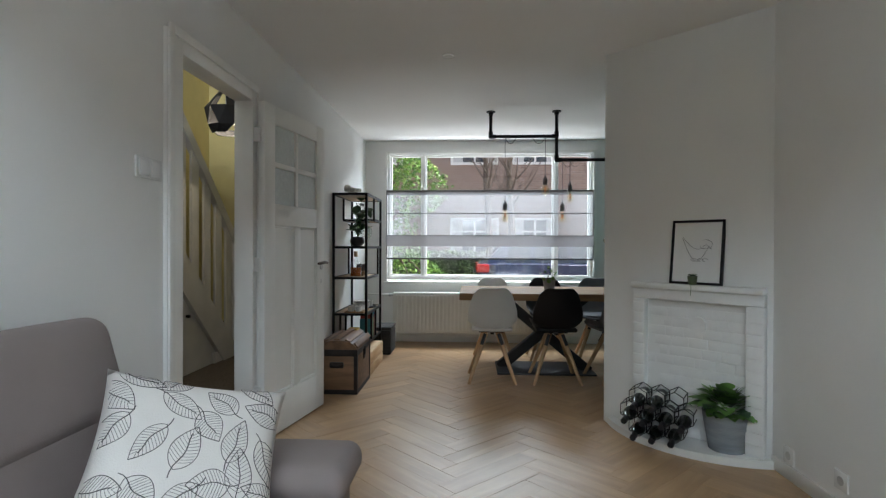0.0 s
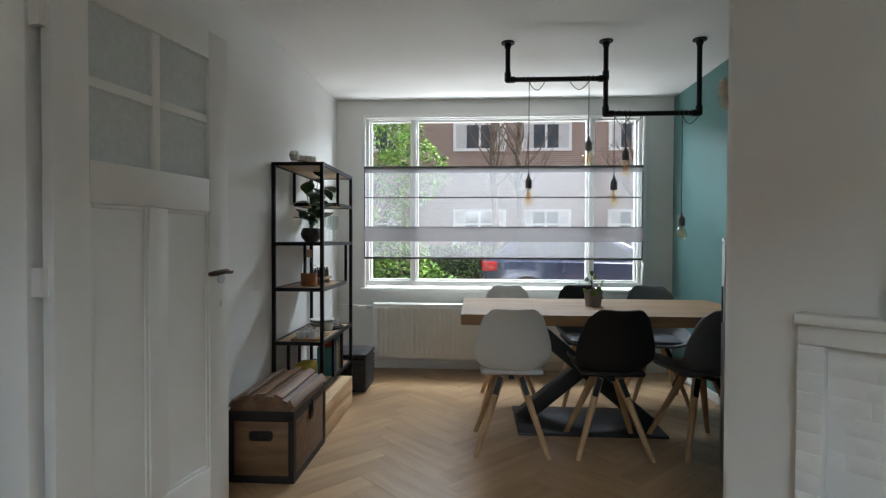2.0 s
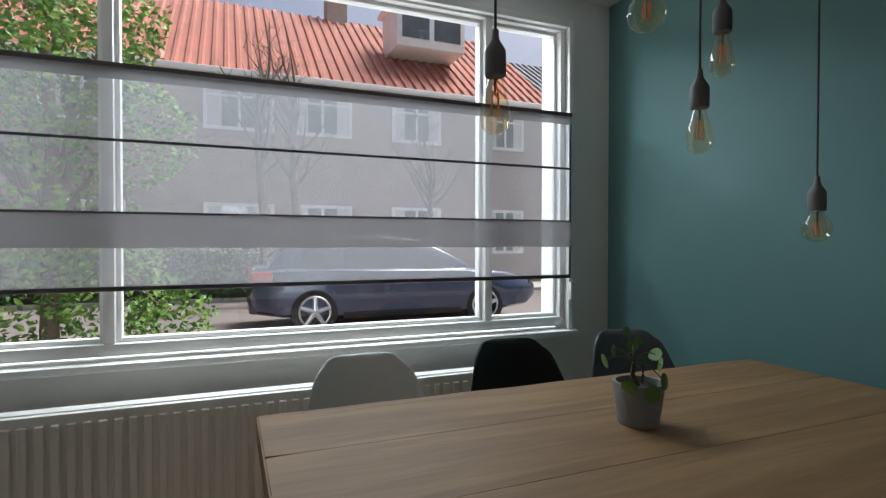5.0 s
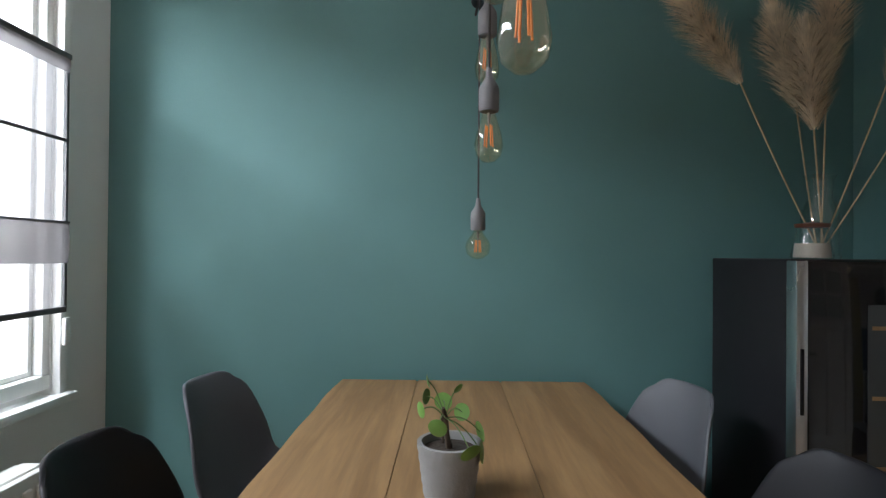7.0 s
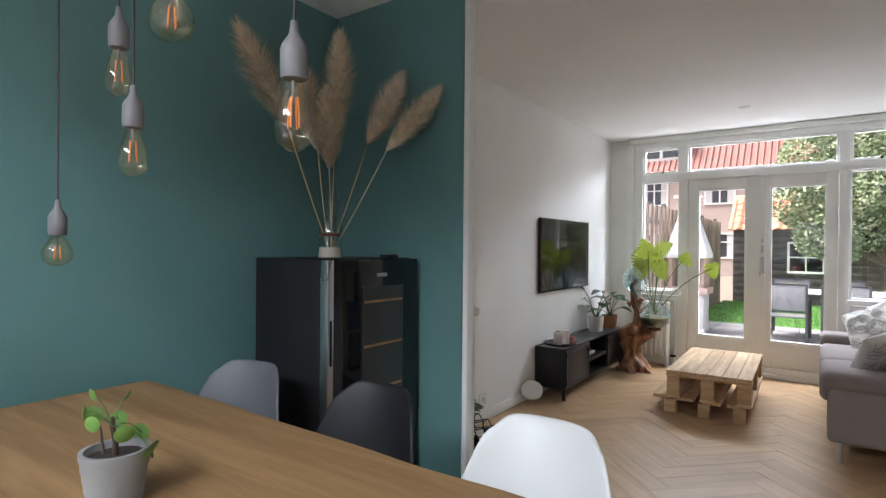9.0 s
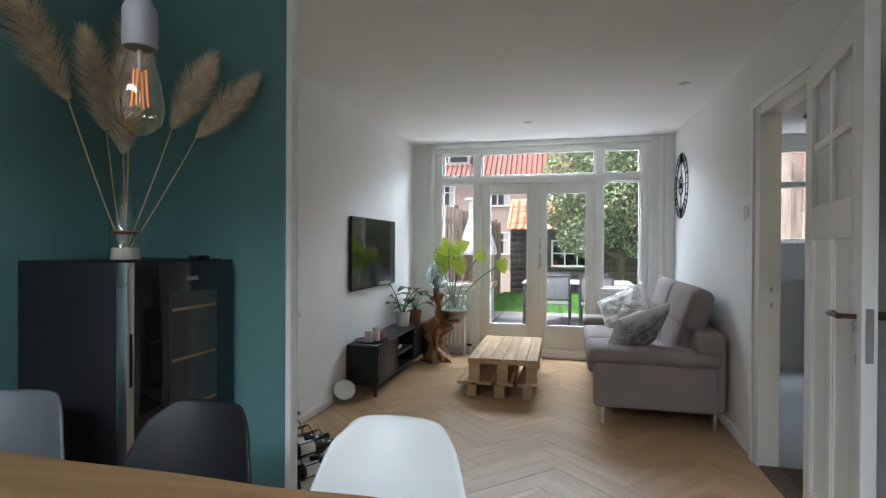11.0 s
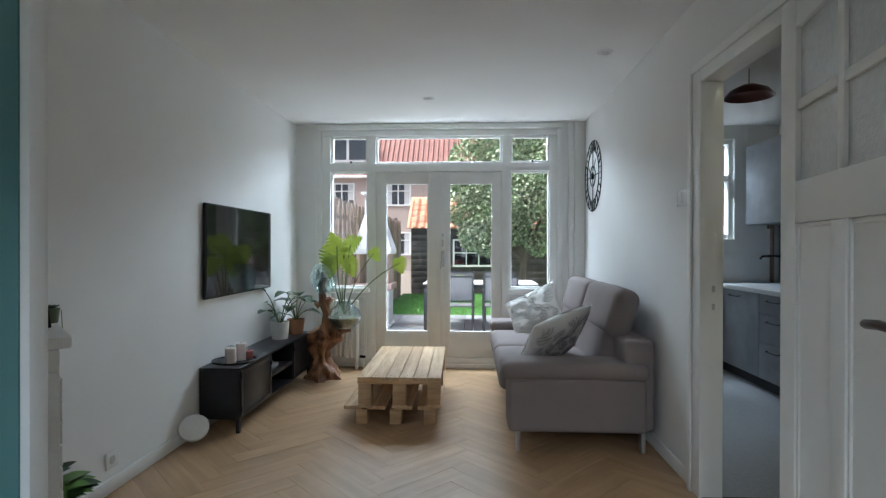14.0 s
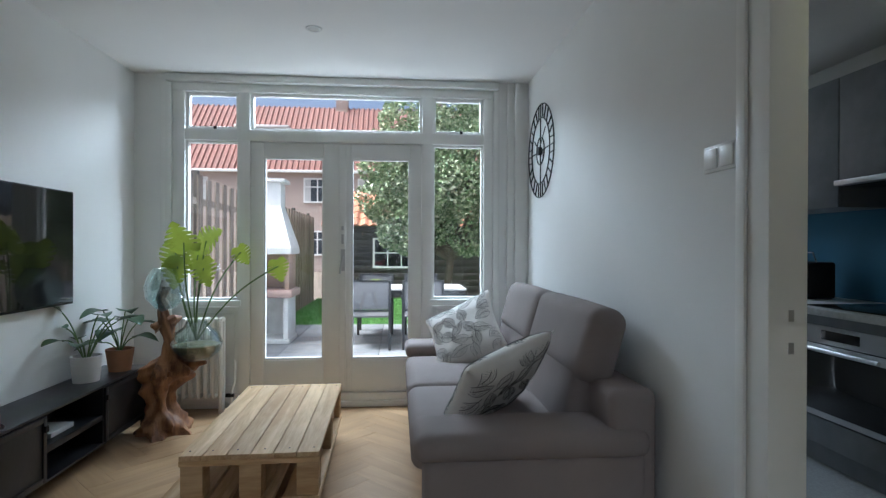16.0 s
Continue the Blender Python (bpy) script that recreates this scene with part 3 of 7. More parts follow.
for x in (-0.38, 0.34):
    for y in (-0.87, 1.0):
        part("leg", B((x - 0.012, x + 0.012, y - 0.028, y + 0.028, 0.0, 0.125), bevel=0.003), STEEL, sofa, "chrome foot")

CASE = mat("white_cushion_cotton", (0.76, 0.73, 0.69), 0.85, var=0.04, scale=9, bump=0.4, bump_scale=300)
INK = mat("dark_print_ink", (0.075, 0.07, 0.07), 0.8)


def pillow_at(u, v, s, a, t):
    k = max(0.0, (1 - u ** 4) * (1 - v ** 4)) ** 0.55
    wr = 0.010 * noise.noise(Vector((u * 2.3, v * 2.3, s * 5.0 + a))) * k
    return Vector((a * u * (1 - 0.10 * (1 - v * v)), a * v * (1 - 0.10 * (1 - u * u)), s * t * k + wr))


def pillow(m, a, t, seed, label):
    p = thing("cushion", m, label, "cushion", "cushions on the sofa")
    bm = bmesh.new()
    n = 22
    g = {}
    for s in (1, -1):
        for i in range(n + 1):
            for j in range(n + 1):
                if s < 0 and (i in (0, n) or j in (0, n)):
                    g[s, i, j] = g[1, i, j]
                else:
                    g[s, i, j] = bm.verts.new(pillow_at(i / n * 2 - 1, j / n * 2 - 1, s, a, t))
        for i in range(n):
            for j in range(n):
                bm.faces.new([g[s, i, j], g[s, i + 1, j], g[s, i + 1, j + 1], g[s, i, j + 1]])
    part("cover", bm, CASE, p, smooth=80)
    rnd = random.Random(seed)
    bm = bmesh.new()

    def line(pts, r=0.0011):
        for s in (1, -1):
            q = [pillow_at(u, v, s, a, t) + Vector((0, 0, s * 0.0008)) for u, v in pts if abs(u) < 0.97 and abs(v) < 0.97]
            if len(q) > 1:
                tube(bm, q, r, 4)

    spots = []
    for _ in range(900):
        u, v = rnd.uniform(-0.9, 0.9), rnd.uniform(-0.9, 0.9)
        if all((u - x) ** 2 + (v - y) ** 2 > 0.34 ** 2 for x, y in spots):
            spots.append((u, v))
    for u, v in spots:
        ang, L, W = rnd.uniform(0, 6.28), rnd.uniform(0.42, 0.60), rnd.uniform(0.12, 0.165)
        ca, sa = math.cos(ang), math.sin(ang)

        def at(x, y):
            return (u + (x - L / 2) * ca - y * sa, v + (x - L / 2) * sa + y * ca)

        def half(x):
            q = max(0.0, min(1.0, x / L))
            return W * math.sin(math.pi * q ** 0.8) ** 0.9 if 0 < q < 1 else 0
        for s in (1, -1):
            line([at(L * i / 14, s * half(L * i / 14)) for i in range(15)], 0.001)
            for i in range(2, 12, 1):
                x = L * i / 14
                x2 = x + L * 0.13
                line([at(x, 0), at((x + x2) / 2, s * half(x2) * 0.5), at(x2, s * half(x2) * 0.94)], 0.0006)
        line([at(L * i / 8 - 0.10, 0.02 * math.sin(i)) for i in range(9)], 0.0013)
    part("leaf_print", bm, INK, p, "fine dark line drawing of leaves")
    return p


def facing(at, normal, spin):
    """A pose whose z looks along normal, turned by spin degrees about it."""
    return Matrix.Translation(at) @ Vector(normal).to_track_quat("Z", "Y").to_matrix().to_4x4() @ Matrix.Rotation(radians(spin), 4, "Z")


pillow(facing((-0.645, 1.90, 0.60), (0.52, -0.58, 0.68), -19), 0.235, 0.075, 3, "white cotton cushion with dark outlined leaf print")
pillow(facing((-0.66, 0.74, 0.62), (0.50, 0.66, 0.60), 34), 0.245, 0.075, 8, "white cotton cushion with leaf print standing on its corner")

# pallet coffee table
PINE = wood("pallet_pine", (0.66, 0.47, 0.27), (0.46, 0.29, 0.14), 0.6, "y", 0.8, 0.1)
PINEX = wood("pallet_pine_cross", (0.62, 0.42, 0.23), (0.42, 0.26, 0.12), 0.65, "x", 0.8, 0.12)
ct = thing("coffee_table", pose(0.385, 1.375, 0, 0, 0, 1.2), "pale pine coffee table made of two stacked pallets", "coffee table")
for i in range(6):
    w = 0.56 / 6
    part("top_board", B((-0.28 + i * w + 0.0015, -0.28 + (i + 1) * w - 0.0015, -0.55, 0.55, 0.308, 0.33), bevel=0.003), PINE, ct)
for y in (-0.55, -0.05, 0.45):
    part("bearer", B((-0.28, 0.28, y, y + 0.10, 0.2855, 0.3075), bevel=0.002), PINEX, ct)
    for x in (-0.28, -0.05, 0.18):
        part("block", B((x + 0.006, x + 0.094, y + 0.004, y + 0.096, 0.1475, 0.285), bevel=0.003), PINEX, ct)
        part("block", B((x + 0.04, x + 0.12, y - 0.045, y + 0.045, 0.0, 0.1), bevel=0.003), PINEX, ct)
for x in (-0.28, -0.05, 0.18):
    part("skid", B((x, x + 0.10, -0.55, 0.55, 0.1255, 0.147), bevel=0.002), PINE, ct)
for x in (-0.24, -0.08, 0.10, 0.26):
    part("deck_board", B((x, x + 0.12, -0.60, 0.50, 0.1005, 0.125), bevel=0.002), PINE, ct)
for x in (-0.25, -0.15, -0.05, 0.06, 0.16, 0.25):
    for y in (-0.50, 0.50):
        bm = bmesh.new()
        rod(bm, (x, y, 0.3295), (x, y, 0.3312), 0.004, seg=8)
        part("nail_head", bm, DARK, ct)

# television
BLACKG = mat("television_glass", (0.008, 0.008, 0.009), 0.0, var=0.02, spec=0.6)
BLACKP = mat("black_plastic", (0.013, 0.012, 0.014), 0.5, var=0.1, spec=0.25)
tv = thing("television", pose(XR, 1.517, 0.85), "flat black wall-mounted television with glossy screen", "television")
part("housing", B((-0.032, -0.012, -0.555, 0.555, 0, 0.632), bevel=0.004), BLACKP, tv)
part("screen", B((-0.0345, -0.0322, -0.548, 0.548, 0.012, 0.626)), BLACKG, tv, "glossy dark screen")
part("bracket", B((-0.012, 0.0, -0.2, 0.2, 0.15, 0.5)), DARK, tv)

# metal television bench
BENCH = mat("dark_lacquered_metal", (0.020, 0.020, 0.023), 0.34, metal=0.35, var=0.25, scale=9, bump=0.1)
X0, X1, Y0, Y1 = -0.135, 0.125, -0.73, 0.77
bench = thing("tv_bench", pose(1.51, 1.34, 0), "black metal industrial television bench with two doors", "tv bench")
part("top", B((X0 - 0.008, X1, Y0 - 0.008, Y1 + 0.008, 0.405, 0.42), bevel=0.004), BENCH, bench)
part("back", B((X1 - 0.012, X1, Y0, Y1, 0.09, 0.405)), BENCH, bench)
part("bottom", B((X0, X1 - 0.012, Y0, Y1, 0.09, 0.10)), BENCH, bench)
for y in (Y0 + 0.005, -0.235, 0.235, Y1 - 0.005):
    part("side", B((X0, X1 - 0.012, y - 0.005, y + 0.005, 0.10, 0.405)), BENCH, bench)
part("shelf", B((X0 + 0.01, X1 - 0.012, -0.23, 0.23, 0.24, 0.25)), BENCH, bench)
part("shelf_lip", B((X0, X0 + 0.01, -0.23, 0.23, 0.225, 0.255), bevel=0.002), BENCH, bench)
for a, b, h in ((Y0 + 0.012, -0.245, -1), (0.245, Y1 - 0.012, 1)):
    d = part("door", B((X0 - 0.006, X0 + 0.004, a, b, 0.10, 0.40), bevel=0.002), BENCH, bench)
    part("door_border", B((X0 - 0.011, X0 - 0.006, a, a + 0.025, 0.10, 0.40), (X0 - 0.011, X0 - 0.006, b - 0.025, b, 0.10, 0.40), (X0 - 0.011, X0 - 0.006, a + 0.025, b - 0.025, 0.10, 0.125), (X0 - 0.011, X0 - 0.006, a + 0.025, b - 0.025, 0.375, 0.40), bevel=0.001), BENCH, d)
    k = b - 0.012 if h < 0 else a + 0.012
    bm = B((X0 - 0.020, X0 - 0.0112, k - 0.012, k + 0.012, 0.33, 0.36), bevel=0.003)
    part("latch", bm, DARK, d)
    for z in (0.13, 0.35):
        k2 = a if h < 0 else b
        bm = bmesh.new()
        rod(bm, (X0 - 0.012, k2, z), (X0 - 0.012, k2, z + 0.04), 0.006)
        part("hinge", bm, DARK, d)
for y in (Y0 + 0.015, Y1 - 0.015):
    for x in (X0 + 0.012, X1 - 0.015):
        part("leg", B((x - 0.012, x + 0.012, y - 0.012, y + 0.012, 0, 0.09), bevel=0.002), BENCH, bench)
bx = thing("media_box", pose(1.50, 1.36, 0.25), "slim white media box on the bench shelf", "media box")
part("body", B((-0.07, 0.07, -0.09, 0.09, 0.0, 0.025), bevel=0.004), mat("pale_grey_plastic", (0.5, 0.5, 0.5), 0.4), bx)

tray = thing("candle_tray", pose(1.50, 1.90, 0.42), "round black tray on the television bench", "tray")
part("dish", one(lathe, [(0.0, 0.002), (0.135, 0.002), (0.142, 0.012), (0.146, 0.011), (0.138, 0.0), (0.0, 0.0)], 36), DARK, tray)
WAX = mat("pale_wax", (0.72, 0.62, 0.58), 0.5, var=0.06)
PINKW = mat("dusky_pink_wax", (0.42, 0.13, 0.11), 0.5)
GREENG = mat("green_candle", (0.20, 0.33, 0.27), 0.4)
for x, y, r, h, mt, lb in ((0.0, -0.06, 0.036, 0.10, WAX, "thick pale pillar candle on the tray"), (-0.03, 0.03, 0.034, 0.115, WAX, "pale pink pillar candle on the tray"), (-0.06, 0.085, 0.03, 0.055, PINKW, "short dusky red candle on the tray"), (0.05, 0.05, 0.025, 0.09, GREENG, "grey-green candle on the tray")):
    c = thing("candle", tray.matrix_world @ pose(x, -y, 0.002), lb, "candle", "candles on the tray")
    part("wax", one(lathe, [(0, 0), (r, 0), (r, h - 0.004), (r - 0.005, h), (r * 0.5, h - 0.006), (0, h - 0.006)], 24), mt, c)
    part("wick", one(rod, (0, 0, h - 0.006), (0.002, 0, h + 0.008), 0.0012, seg=6), DARK, c)

fl = thing("floor_lamp_puck", pose(1.51, 2.275, 0.0), "white round uplighter lying tilted against the wall", "lamp")
tilt = facing((0.06, 0.02, 0.088), (-0.30, 0.62, 0.72), 0) @ Matrix.Scale(0.86, 4)
part("shade", one(lathe, [(0.0, 0.0), (0.085, 0.0), (0.098, 0.01), (0.098, 0.035), (0.07, 0.05), (0.0, 0.05)], 32, tilt), WHITEP, fl)
part("foot", one(lathe, [(0.0, -0.075), (0.045, -0.075), (0.05, 0.0), (0.0, 0.0)], 24, tilt), glass_mat("clear_acrylic", (0.85, 0.87, 0.86)), fl, "clear acrylic foot")

# plants
LEAFG = mat("deep_green_leaf", (0.035, 0.085, 0.03), 0.4, var=0.3, scale=12, rnd=0.15)
LEAFY = thin_leaf("yellow_green_leaf", (0.21, 0.32, 0.05), (0.40, 0.46, 0.06))
LEAFP = mat("fresh_green_leaf", (0.12, 0.24, 0.05), 0.4, var=0.25, scale=14, rnd=0.15)
STEM = mat("green_stem", (0.10, 0.17, 0.05), 0.5, var=0.2)
SOIL = mat("potting_soil", (0.035, 0.023, 0.016), 0.95, var=0.4, bump=1.0, bump_scale=90)


def leaf_blade(bm, root, tip, width, up=(0, 0, 1), fold=0.25, droop=0.1, lobes=0, heart=False):
    """A blade from root to tip, folded along its midrib."""
    root, tip = Vector(root), Vector(tip)
    d = tip - root
    L = d.length
    d.normalize()
    s = d.cross(Vector(up))
    if s.length < 0.05:
        s = d.cross(Vector((1, 0.2, 0)))
    s.normalize()
    w = s.cross(d)
    n = 28 if lobes else 8
    rows = []
    for i in range(n + 1):
        q = i / n
        prof = math.sin(math.pi * q ** (0.6 if heart else 0.8)) ** 0.8 if 0 < q < 1 else 0.0
        if heart and q < 0.25:
            prof = max(prof, 0.75 * (q / 0.25) ** 0.3 if q > 0 else 0.45)
        h = width / 2 * prof
        if lobes and i % 4 == 3 and 4 < i < n - 3:
            h *= 0.38
        c = root + d * (L * q) + w * (-droop * L * q * q)
        back = -d * (0.10 * L if heart and q < 0.1 else 0)
        rows.append((bm.verts.new(c + s * h + w * fold * h + back), bm.verts.new(c), bm.verts.new(c - s * h + w * fold * h + back)))
    for a, b in zip(rows, rows[1:]):
        for k in (0, 1):
            bm.faces.new((a[k], a[k + 1], b[k + 1], b[k]))


def curve_pts(a, b, bend, n=7):
    a, b, bend = Vector(a), Vector(b), Vector(bend)
    return [a.lerp(b, i / n) + bend * math.sin(math.pi * i / n) for i in range(n + 1)]


def pot(p, r0, r1, h, material, name="pot", thick=0.008, ribs=0, soil=True):
    prof = [(0, 0), (r0, 0)]
    n = 10 if ribs else 3
    for i in range(1, n + 1):
        q = i / n
        prof.append((r0 + (r1 - r0) * q + (0.0016 if ribs and i % 2 else 0), h * q))
    prof += [(r1 - thick, h), (r1 - thick - 0.002, h * 0.86), (0, h * 0.86)] if not soil else [(r1 - thick, h), (r1 - thick - 0.002, h * 0.85)]
    part(name, one(lathe, prof, 32), material, p)
    if soil:
        part("soil", one(lathe, [(0, h * 0.87), ((r1 - thick) * 0.5, h * 0.88), (r1 - thick - 0.001, h * 0.855)], 20), SOIL, p)


POTW = mat("white_ceramic", (0.70, 0.69, 0.66), 0.45, var=0.04)
TERRA = mat("terracotta", (0.36, 0.17, 0.09), 0.75, var=0.15, bump=0.2)
GREYC = mat("grey_concrete_pot", (0.27, 0.265, 0.26), 0.8, var=0.12, scale=14, bump=0.4, bump_scale=120)

pl = thing("pot_plant", pose(1.51, 1.02, 0.42) @ Matrix.Scale(1.25, 4), "leafy green plant in a white ceramic pot", "plant", "plants by the television bench")
pot(pl, 0.052, 0.062, 0.115, POTW)
rng = random.Random(11)
for k in range(9):
    a = k * 2.4
    tip = (0.17 * math.cos(a) - 0.03, 0.20 * math.sin(a), 0.20 + 0.17 * rng.random())
    mid = (tip[0] * 0.6, tip[1] * 0.6, tip[2] * 0.85)
    part("stalk", one(tube, curve_pts((0.01 * math.cos(a), 0.01 * math.sin(a), 0.10), mid, (0, 0, 0.03)), 0.003, 6), STEM, pl)
    part("leaf", one(leaf_blade, mid, (tip[0] * 1.05, tip[1] * 1.1, tip[2] + rng.uniform(-0.06, 0.02)), 0.08, droop=0.3), LEAFG, pl)
pl = thing("pot_plant", pose(1.46, 0.76, 0.42) @ Matrix.Scale(1.2, 4), "broad-leaved green plant in a terracotta pot", "plant", "plants by the television bench")
pot(pl, 0.05, 0.065, 0.11, TERRA)
for k in range(9):
    a = k * 2.4 + 0.7
    mid = (0.08 * math.cos(a), 0.09 * math.sin(a), 0.15 + 0.02 * k)
    part("stalk", one(tube, curve_pts((0, 0, 0.09), mid, (0, 0, 0.02)), 0.003, 6), STEM, pl)
    part("leaf", one(leaf_blade, mid, (mid[0] * 2.3, mid[1] * 2.2, mid[2] + 0.02), 0.11, droop=0.45, heart=True), LEAFG, pl)

# root-wood stand with blown glass
TEAK = wood("root_wood", (0.40, 0.20, 0.09), (0.16, 0.07, 0.035), 0.55, "z", 0.9, 0.1)
st = thing("root_stand", pose(1.235, 0.66, 0), "gnarled reddish root-wood stand with glass bowl on top", "plant stand")
bm = bmesh.new()
prof = [(0.145, 0.0), (0.12, 0.05), (0.085, 0.14), (0.075, 0.22), (0.10, 0.32), (0.14, 0.38), (0.11, 0.44), (0.05, 0.50), (0.032, 0.58), (0.036, 0.68), (0.028, 0.78), (0.0, 0.80)]
fine = []
for (r0, z0), (r1, z1) in zip(prof, prof[1:]):
    fine += [(r0 + (r1 - r0) * i / 4, z0 + (z1 - z0) * i / 4) for i in range(4)]
vs = lathe(bm, fine + [prof[-1]], 40)
for v in vs:
    q = Vector((v.co.x * 14, v.co.y * 14, v.co.z * 7))
    tw = math.atan2(v.co.y, v.co.x) * 5 + v.co.z * 16
    k = 1 + 0.55 * noise.noise(q) + 0.3 * noise.noise(q * 2.7) + 0.16 * math.sin(tw)
    v.co.x, v.co.y = v.co.x * k + 0.03 * math.sin(v.co.z * 9), v.co.y * k
part("trunk", bm, TEAK, st, smooth=60)
for a, z, L in ((0.3, 0.35, 0.14), (1.9, 0.37, 0.12), (3.1, 0.36, 0.15), (4.6, 0.34, 0.11), (0.9, 0.03, 0.13), (2.6, 0.03, 0.12), (5.2, 0.03, 0.12), (3.4, 0.70, 0.09), (0.2, 0.66, 0.08)):
    pts = [(0.03 * math.cos(a), 0.03 * math.sin(a), z), (L * 0.6 * math.cos(a), L * 0.6 * math.sin(a), z + 0.015), (L * math.cos(a + 0.3), L * math.sin(a + 0.3), z + (0.02 if z > 0.1 else -0.02))]
    part("root", one(tube, pts, [0.045, 0.033, 0.012], 9), TEAK, st)
BGLASS = glass_mat("blue_green_glass", (0.90, 0.965, 0.97), 0.16)
bowl = part("bowl", one(lathe, [(0.0, 0.775), (0.06, 0.785), (0.115, 0.85), (0.125, 0.92), (0.105, 0.99), (0.07, 1.04), (0.067, 1.038), (0.10, 0.988), (0.119, 0.92), (0.109, 0.852), (0.057, 0.791), (0.0, 0.781)], 40), BGLASS, st, "blown pale blue glass bowl")
bowl.visible_shadow = False
part("root", one(tube, [(0.0, 0.0, 0.78), (0.02, 0.02, 0.85), (-0.01, 0.03, 0.92), (0.015, 0.0, 0.96)], [0.04, 0.03, 0.035, 0.012], 8), mat("grey_driftwood", (0.20, 0.19, 0.18), 0.8, var=0.3), st)

mv = thing("monstera_vase", pose(1.045, 0.66, 0.0), "yellow-green monstera rooted in a round glass vase on the root stand", "plant")
vase = part("vase", one(lathe, [(0.0, 0.455), (0.08, 0.46), (0.142, 0.51), (0.156, 0.565), (0.13, 0.63), (0.078, 0.67), (0.062, 0.705), (0.057, 0.703), (0.073, 0.666), (0.124, 0.626), (0.149, 0.565), (0.136, 0.515), (0.077, 0.467), (0.0, 0.462)], 40), BGLASS, mv, "clear rounded glass")
vase.visible_shadow = False
part("root_ball", one(lathe, [(0.0, 0.466), (0.075, 0.471), (0.13, 0.518), (0.141, 0.555), (0.0, 0.565)], 24), mat("wet_roots", (0.10, 0.085, 0.03), 0.7, var=0.5, scale=40, bump=0.8), mv)
part("branch", one(tube, [(0.12, 0.0, 0.40), (0.06, 0.0, 0.42), (0.0, 0.0, 0.434), (-0.06, 0.01, 0.44)], [0.03, 0.028, 0.024, 0.012], 8), TEAK, mv)
for k, (tx, ty, tz, w, dy) in enumerate(((0.15, -0.05, 0.46, 0.24, 0.16), (0.05, 0.08, 0.52, 0.25, 0.10), (-0.05, -0.02, 0.53, 0.23, -0.10), (0.11, 0.02, 0.37, 0.23, 0.10), (-0.06, 0.05, 0.36, 0.20, -0.05), (-0.27, 0.0, 0.46, 0.15, -0.15), (-0.50, -0.02, 0.37, 0.17, -0.02), (0.03, -0.10, 0.44, 0.2, 0.0))):
    tz += 0.68
    part("stalk", one(tube, curve_pts((0.0, 0.0, 0.58), (tx, ty, tz), (0.02, 0, 0.05 if tx < -0.2 else -0.01)), 0.005, 6), STEM, mv)
    d = Vector((dy * 3.0 - 0.2, 0.35, 0.35 if k in (1, 2) else -0.9)).normalized() * (w * 0.9)
    part("leaf", one(leaf_blade, Vector((tx, ty, tz)) - d * 0.3, Vector((tx, ty, tz)) + d * 0.7, w * 0.88, up=(0.15, 1.0, 0.35), fold=0.12, droop=0.12, lobes=1, heart=True), LEAFY, mv)

# column radiator by the garden side light
rd = thing("column_radiator", pose(1.165, YG + 0.075, 0), "cream enamelled column radiator below the side light", "radiator")
for i in range(7):
    x = -0.15 + i * 0.05
    bm = bmesh.new()
    for y in (-0.03, 0.03):
        tube(bm, [(x, y, 0.12), (x, y, 0.16), (x, y, 0.62), (x, y, 0.66)], [0.012, 0.016, 0.016, 0.012], 10)
    box(bm, x - 0.018, x + 0.018, -0.04, 0.04, 0.645, 0.675, bevel=0.012)
    box(bm, x - 0.018, x + 0.018, -0.04, 0.04, 0.105, 0.135, bevel=0.012)
    part("section", bm, CREAM, rd)
part("valve", one(rod, (-0.18, 0.0, 0.12), (-0.235, 0.0, 0.12), 0.014), DARK, rd)
part("pipe", one(tube, [(-0.22, 0.0, 0.0), (-0.22, 0.0, 0.06), (-0.22, 0.0, 0.16), (-0.24, 0.0, 0.22), (-0.235, -0.02, 0.36)], 0.009, 8), CREAM, rd)
for x in (-0.15, 0.15):
    part("foot", B((x - 0.012, x + 0.012, -0.03, 0.03, 0.0, 0.11), bevel=0.003), CREAM, rd)

# skeleton wall clock
ck = thing("wall_clock", pose(XL + 0.008, 0.63, 1.83, 90, 0, 90) @ Matrix.Scale(1.08, 4), "large dark iron skeleton wall clock", "clock")
for r in (0.29, 0.205, 0.085):
    part("ring", one(tube, [(r * math.cos(2 * math.pi * i / 48), r * math.sin(2 * math.pi * i / 48), 0.006) for i in range(48)], 0.0042, 6, True), DARK, ck)
for i in range(12):
    a = 2 * math.pi * i / 12
    bm = bmesh.new()
    for k in ((-0.06, 0.06) if i % 3 else (-0.09, 0.0, 0.09)):
        box(bm, 0.205, 0.29, k * 0.5 - 0.0015, k * 0.5 + 0.0015, 0.0, 0.008, m=Matrix.Rotation(a, 4, "Z"))
    part("numeral", bm, DARK, ck)
for a, r in ((0.0, 0.2), (math.pi / 2, 0.2), (math.pi, 0.2), (-math.pi / 2, 0.2)):
    part("spoke", one(rod, (0.02 * math.cos(a), 0.02 * math.sin(a), 0.005), (r * math.cos(a), r * math.sin(a), 0.005), 0.004, seg=6), DARK, ck)
part("hub", one(rod, (0, 0, 0.0), (0, 0, 0.022), 0.026, seg=20), DARK, ck)
for a, L in ((2.5, 0.13), (0.7, 0.19)):
    part("hand", B((-0.02, L, -0.005, 0.005, 0.014, 0.017)) if a == 0 else one(box, -0.02, L, -0.005, 0.005, 0.014, 0.017, m=Matrix.Rotation(a, 4, "Z")), DARK, ck)

